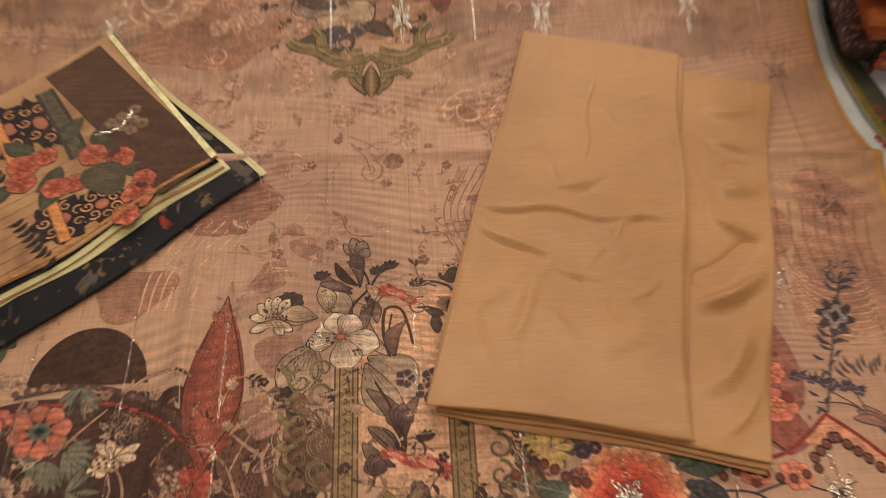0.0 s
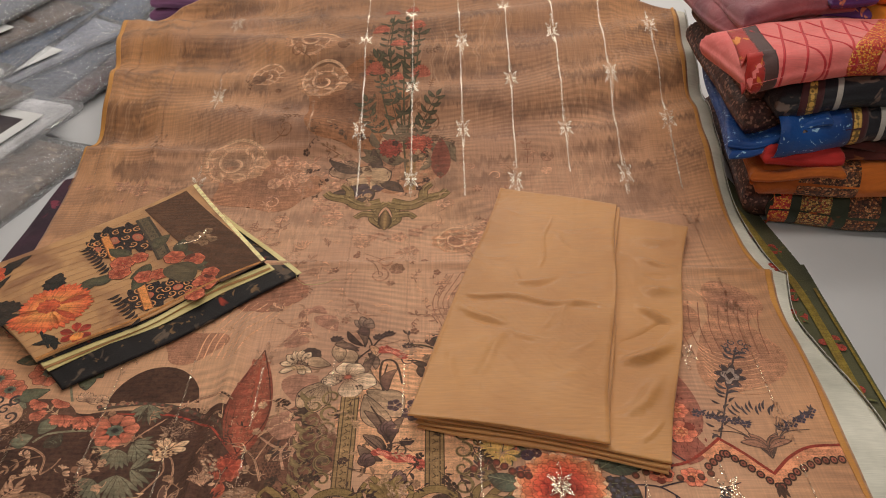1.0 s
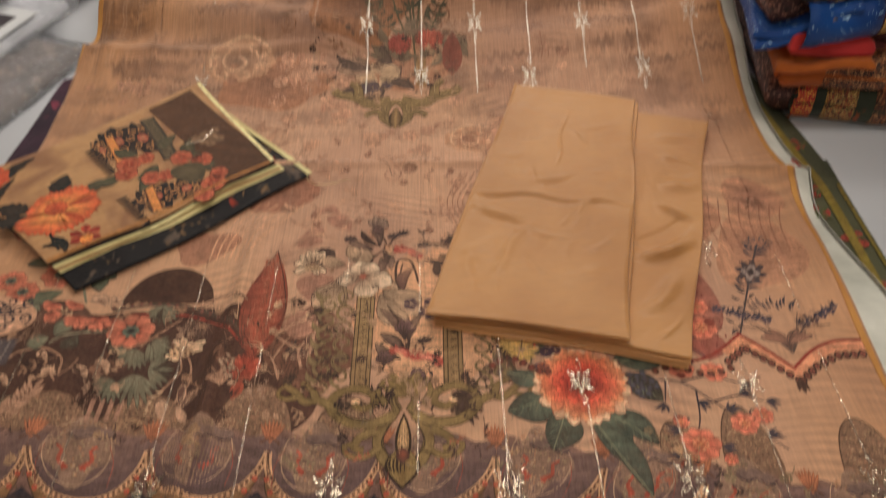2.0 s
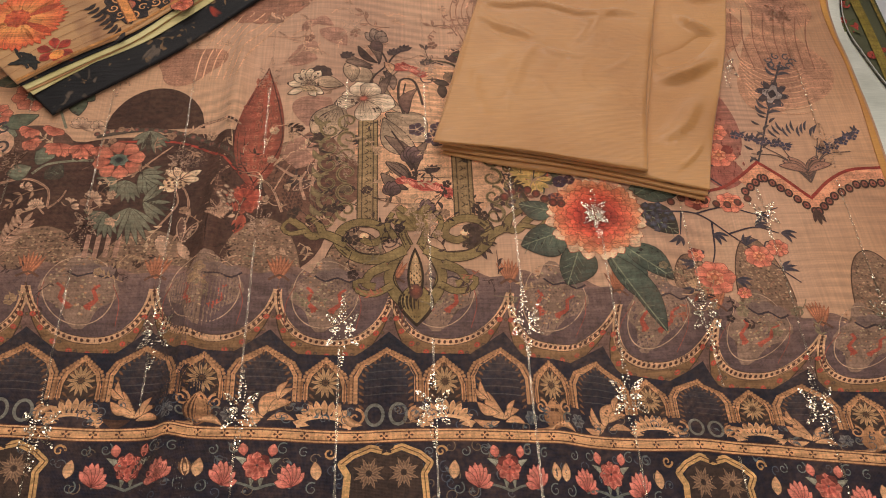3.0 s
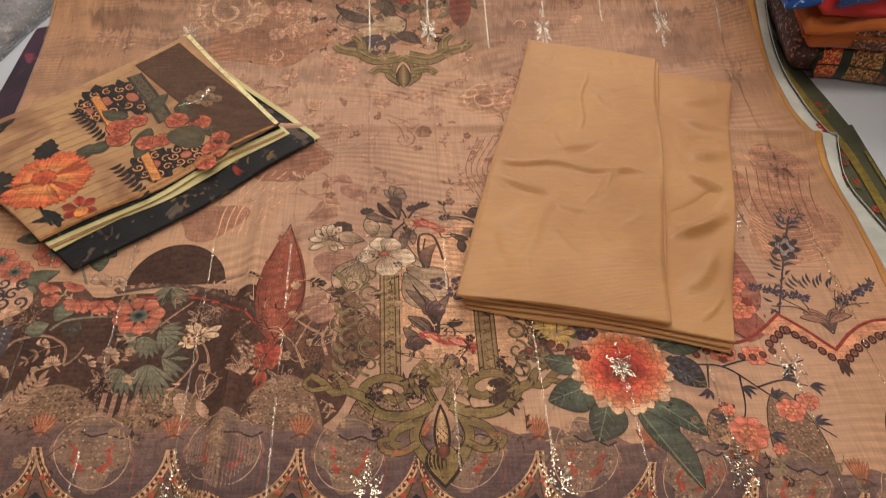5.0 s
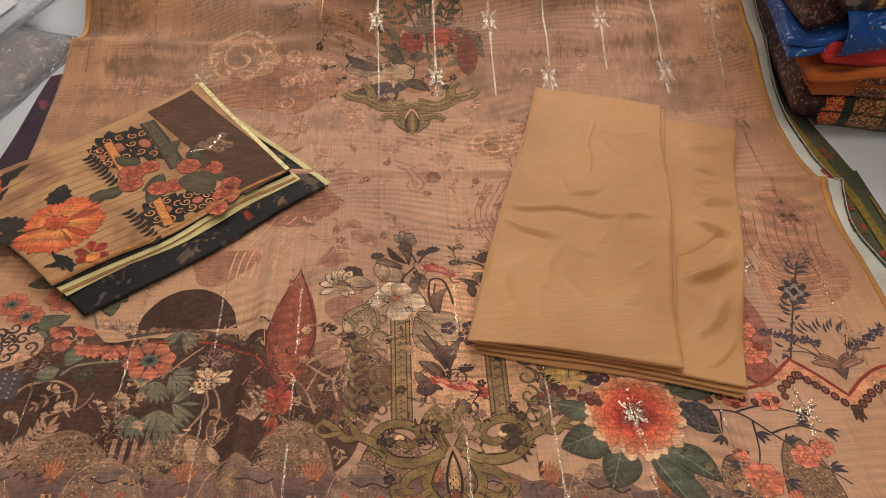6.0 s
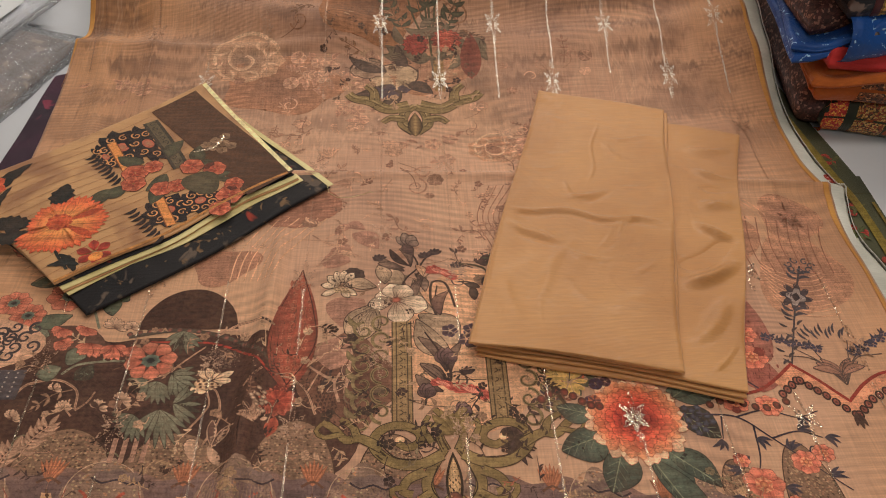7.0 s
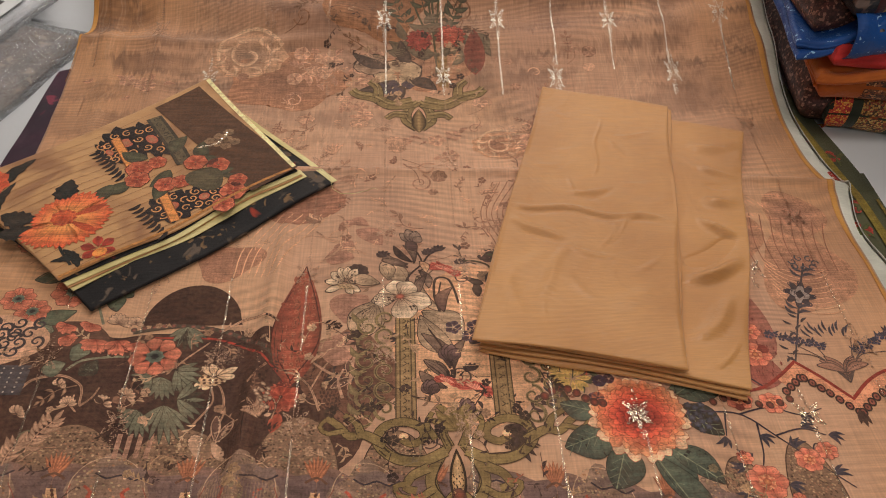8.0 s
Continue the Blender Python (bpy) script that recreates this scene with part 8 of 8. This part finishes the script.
for i in range(9):
    band(pink_suit, 0.505 + 0.032 * i, 0.0035, ROSE_LINE, "check_line", 0.35, 0.085, 0.0040, 2)
    if i < 6:
        band(pink_suit, 0.560 + 0.045 * i, 0.0035, ROSE_LINE, "check_line", -0.6, 0.085, 0.0042, 2)
for seed, (x0, x1, y0, y1, z0, th, mat, label) in enumerate((
        (0.488, 0.62, 0.505, 0.84, 0.210, 0.044, PAISLEY, "rolled brown paisley cotton end in the stack"),
        (0.505, 0.63, 0.50, 0.84, 0.160, 0.048, PAISLEY, "rolled brown paisley cotton end in the stack"),
        (0.528, 0.64, 0.464, 0.84, 0.126, 0.036, RED, "scarlet cotton roll in the stack"))):
    folded_suit(label, x0, x1, y0, y1, z0, th, mat, 20 + seed, 1, wrinkle=0.003)
folded_suit("royal blue silk end drooping out of the stack", 0.505, 0.63, 0.472, 0.80, 0.180, 0.026, SPARK, 41, 2, -8, 0.004, 0.045)
folded_suit("burnt orange cotton end crumpled in the stack", 0.535, 0.66, 0.462, 0.74, 0.098, 0.034, ORANGE, 42, 2, -9, 0.006, 0.012)
folded_suit("dark brown paisley cotton end tucked under the stack", 0.548, 0.66, 0.50, 0.84, 0.0, 0.095, PAISLEY, 43, 1, -4, 0.004)
heap = folded_suit("crumpled dusty rose georgette heap on top of the stack", 0.47, 0.66, 0.600, 0.95, 0.257, 0.070, MAUVE, 30, 2, 6, 0.008, 0.01)
folded_suit("purple embroidered cloth on top of the stack", 0.63, 0.70, 0.612, 0.80, 0.290, 0.042,
            cloth_material("purple_silk", C(92, 40, 110), C(60, 24, 80), 0.5, 0.2, [(C(200, 120, 80), 60, 0.64, 0.68)]), 31, 2)
folded_suit("amber silk cloth on top of the stack", 0.69, 0.79, 0.630, 0.88, 0.270, 0.070, AMBER, 32, 2, 8, 0.006)
folded_suit("black cotton cloth with white dots on the stack", 0.79, 1.04, 0.645, 0.88, 0.257, 0.09,
            cloth_material("black_dotted_cotton", C(34, 32, 34), None, 0.8, 0.1, [(C(200, 196, 190), 95, 0.58, 0.61)]), 33, 2, 0, 0.005)

# stripes and posies of the olive cotton
for k, x in enumerate((0.560, 0.578)):
    p = Print(on="olive")
    p.line([(x + 0.004, -0.39), (x, 0.0), (x + 0.002, 0.30), (x - 0.012, 0.42), (x - 0.040, 0.64)] if k == 0 else [(x + 0.008, -0.39), (x + 0.007, 0.1), (x + 0.006, 0.34)],
           0.012 if k == 0 else 0.004, C(150, 132, 46), 0, C(140, 124, 44))
    p.make("yellow_stripe", under, "mustard yellow woven stripe", lambda x, y: 0 * x + TZ + 0.0068)
for i in range(13):
    p = Print(on="olive")
    x, y = 0.538 + 0.022 * (i % 2) + rnd.uniform(-0.004, 0.004), -0.12 + 0.05 * i
    for j in range(4):
        petals(p, x + rnd.uniform(-0.012, 0.012), y + rnd.uniform(-0.014, 0.014), 0.0065, 6, C(150, 46, 40), C(190, 84, 66), 0.9)
    for j in range(6):
        b = rnd.uniform(0, 6.28)
        p.leaf(x, y, x + 0.018 * math.cos(b), y + 0.018 * math.sin(b), 0.006, C(104, 112, 70), C(84, 92, 56))
    p.make("flower_print", under, "small red printed posy", lambda x, y: 0 * x + TZ + 0.0062)

# ---------------------------------------------------------------- plastic-packed suits
def packet(label, cx, cy, z0, w, d, th, turn, cloth_mat, seed, card=None, photo=False, tilt=0.0):
    ob = thing("packed_suit", label, "packet", "plastic-packed suits")
    slab_cloth("cloth", [(-w / 2 + 0.012, -d / 2 + 0.015), (w / 2 - 0.012, -d / 2 + 0.015), (w / 2 - 0.012, d / 2 - 0.015), (-w / 2 + 0.012, d / 2 - 0.015)],
               0.003, th - 0.006, cloth_mat, ob, None, (th - 0.006) / 2, 0.0018, seed, 16, 22, wave=16)
    sleeve = slab_cloth("plastic_sleeve", [(-w / 2, -d / 2), (w / 2, -d / 2), (w / 2, d / 2), (-w / 2, d / 2)], 0.0, th, FILM, ob, None, th / 2, 0.002, seed + 50, 22, 30, wave=22)
    sleeve.visible_shadow = False
    if card:
        cx0, cy0, cw, cd = card
        part("label_card", box_bm(cx0 - cw / 2, cy0 - cd / 2, th + 0.003, cx0 + cw / 2, cy0 + cd / 2, th + 0.0045), PAPER, ob, "white paper label card")
        if photo:
            part("printed_panel", box_bm(cx0 - cw * 0.30, cy0 - cd * 0.40, th + 0.0046, cx0 + cw * 0.36, cy0 + cd * 0.36, th + 0.0054),
                 plain_material("dark_printed_panel", C(70, 62, 66), 0.35, 0.25, 20), ob, "dark printed panel")
    ob.matrix_basis = pose(cx, cy, TZ + z0 + 0.5 * w * abs(math.sin(radians(tilt))), 0, tilt, turn)
    return ob


def packed(colour, dark=None, spots=None):
    return cloth_material("packed_cotton", colour, dark, 0.7, 0.1, spots, scale=14)


GREYS = [packed(C(88, 92, 108)), packed(C(150, 152, 166)), packed(C(104, 82, 70)),
         packed(C(72, 26, 34)), packed(C(206, 204, 208)), packed(C(104, 84, 72), None, [(C(150, 130, 112), 55, 0.56, 0.66)]), packed(C(78, 90, 114))]
PK = [  # x, y, z, w, d, thickness, turn, cloth, card, photo
    (-0.75, 0.60, 0.000, 0.30, 0.40, 0.030, -8, 5, None, False),
    (-0.74, 1.02, 0.000, 0.27, 0.36, 0.028, -10, 3, None, False),
    (-0.81, 0.72, 0.031, 0.30, 0.40, 0.026, -8, 4, (0.05, 0.02, 0.16, 0.20), True),
    (-0.77, 1.08, 0.029, 0.28, 0.38, 0.024, -2, 0, None, False),
    (-0.81, 1.10, 0.054, 0.28, 0.38, 0.024, -18, 1, (0.09, -0.08, 0.07, 0.16), False),
    (-0.90, 0.74, 0.058, 0.28, 0.40, 0.026, -21, 2, None, False),
    (-0.85, 1.13, 0.079, 0.28, 0.38, 0.022, 0, 6, None, False),
    (-0.90, 1.08, 0.102, 0.30, 0.40, 0.024, -15, 2, (0.08, -0.05, 0.08, 0.13), False),
    (-0.95, 0.78, 0.085, 0.30, 0.40, 0.026, -10, 4, None, False),
    (-0.88, 1.20, 0.127, 0.28, 0.36, 0.022, -7, 0, None, False),
    (-0.97, 1.12, 0.150, 0.30, 0.40, 0.024, -4, 1, None, False),
    (-0.79, 1.50, 0.000, 0.30, 0.36, 0.040, 10, 6, None, False),
    (-0.85, 1.50, 0.041, 0.30, 0.36, 0.040, -1, 2, None, False),
]
for i, (px, py, pz, w, d, th, turn, k, card, photo) in enumerate(PK):
    packet(("clear plastic packet of %s folded cloth" % ("grey", "pale grey", "brown lace", "maroon", "white", "dark lace", "blue-grey")[k])
           + (" with a white card" if card else ""), px - 0.02, py, pz, w, d, th, turn - 10, GREYS[k], 60 + i, card, photo, (2.0, -3.0, 1.0, 4.0)[i % 4])

# folded cloths beyond the far edge
LILAC = cloth_material("lilac_cotton", C(150, 100, 140), C(110, 70, 110), 0.7, crumple=1)
for i, (x0, x1, y0, z0, th, mat, label) in enumerate((
        (-0.60, -0.30, 1.27, 0.0, 0.06, PAISLEY, "brown printed cloth folded in the far stack"),
        (-0.60, -0.28, 1.26, 0.061, 0.05, LILAC, "lilac cotton cloth folded in the far stack"),
        (-0.58, -0.40, 1.29, 0.112, 0.04, BLUE, "blue silk cloth folded on the far stack"),
        (-0.39, -0.22, 1.30, 0.112, 0.04, NAVY, "black and gold cloth folded on the far stack"),
        (-0.20, 0.12, 1.28, 0.0, 0.08, WINE, "wine red printed cloth folded in the far stack"),
        (-0.20, 0.12, 1.29, 0.081, 0.08, NAVY, "black printed cloth folded in the far stack"),
        (0.16, 0.50, 1.20, 0.0, 0.10, NAVY, "black printed cloth folded behind the suit fabric"),
        (0.16, 0.50, 1.20, 0.101, 0.08, PAISLEY, "brown paisley cloth folded behind the suit fabric"))):
    folded_suit(label, x0, x1, y0, y0 + 0.3, z0, th, mat, 80 + i, 2, 0, 0.003, group="far stack of cloths")
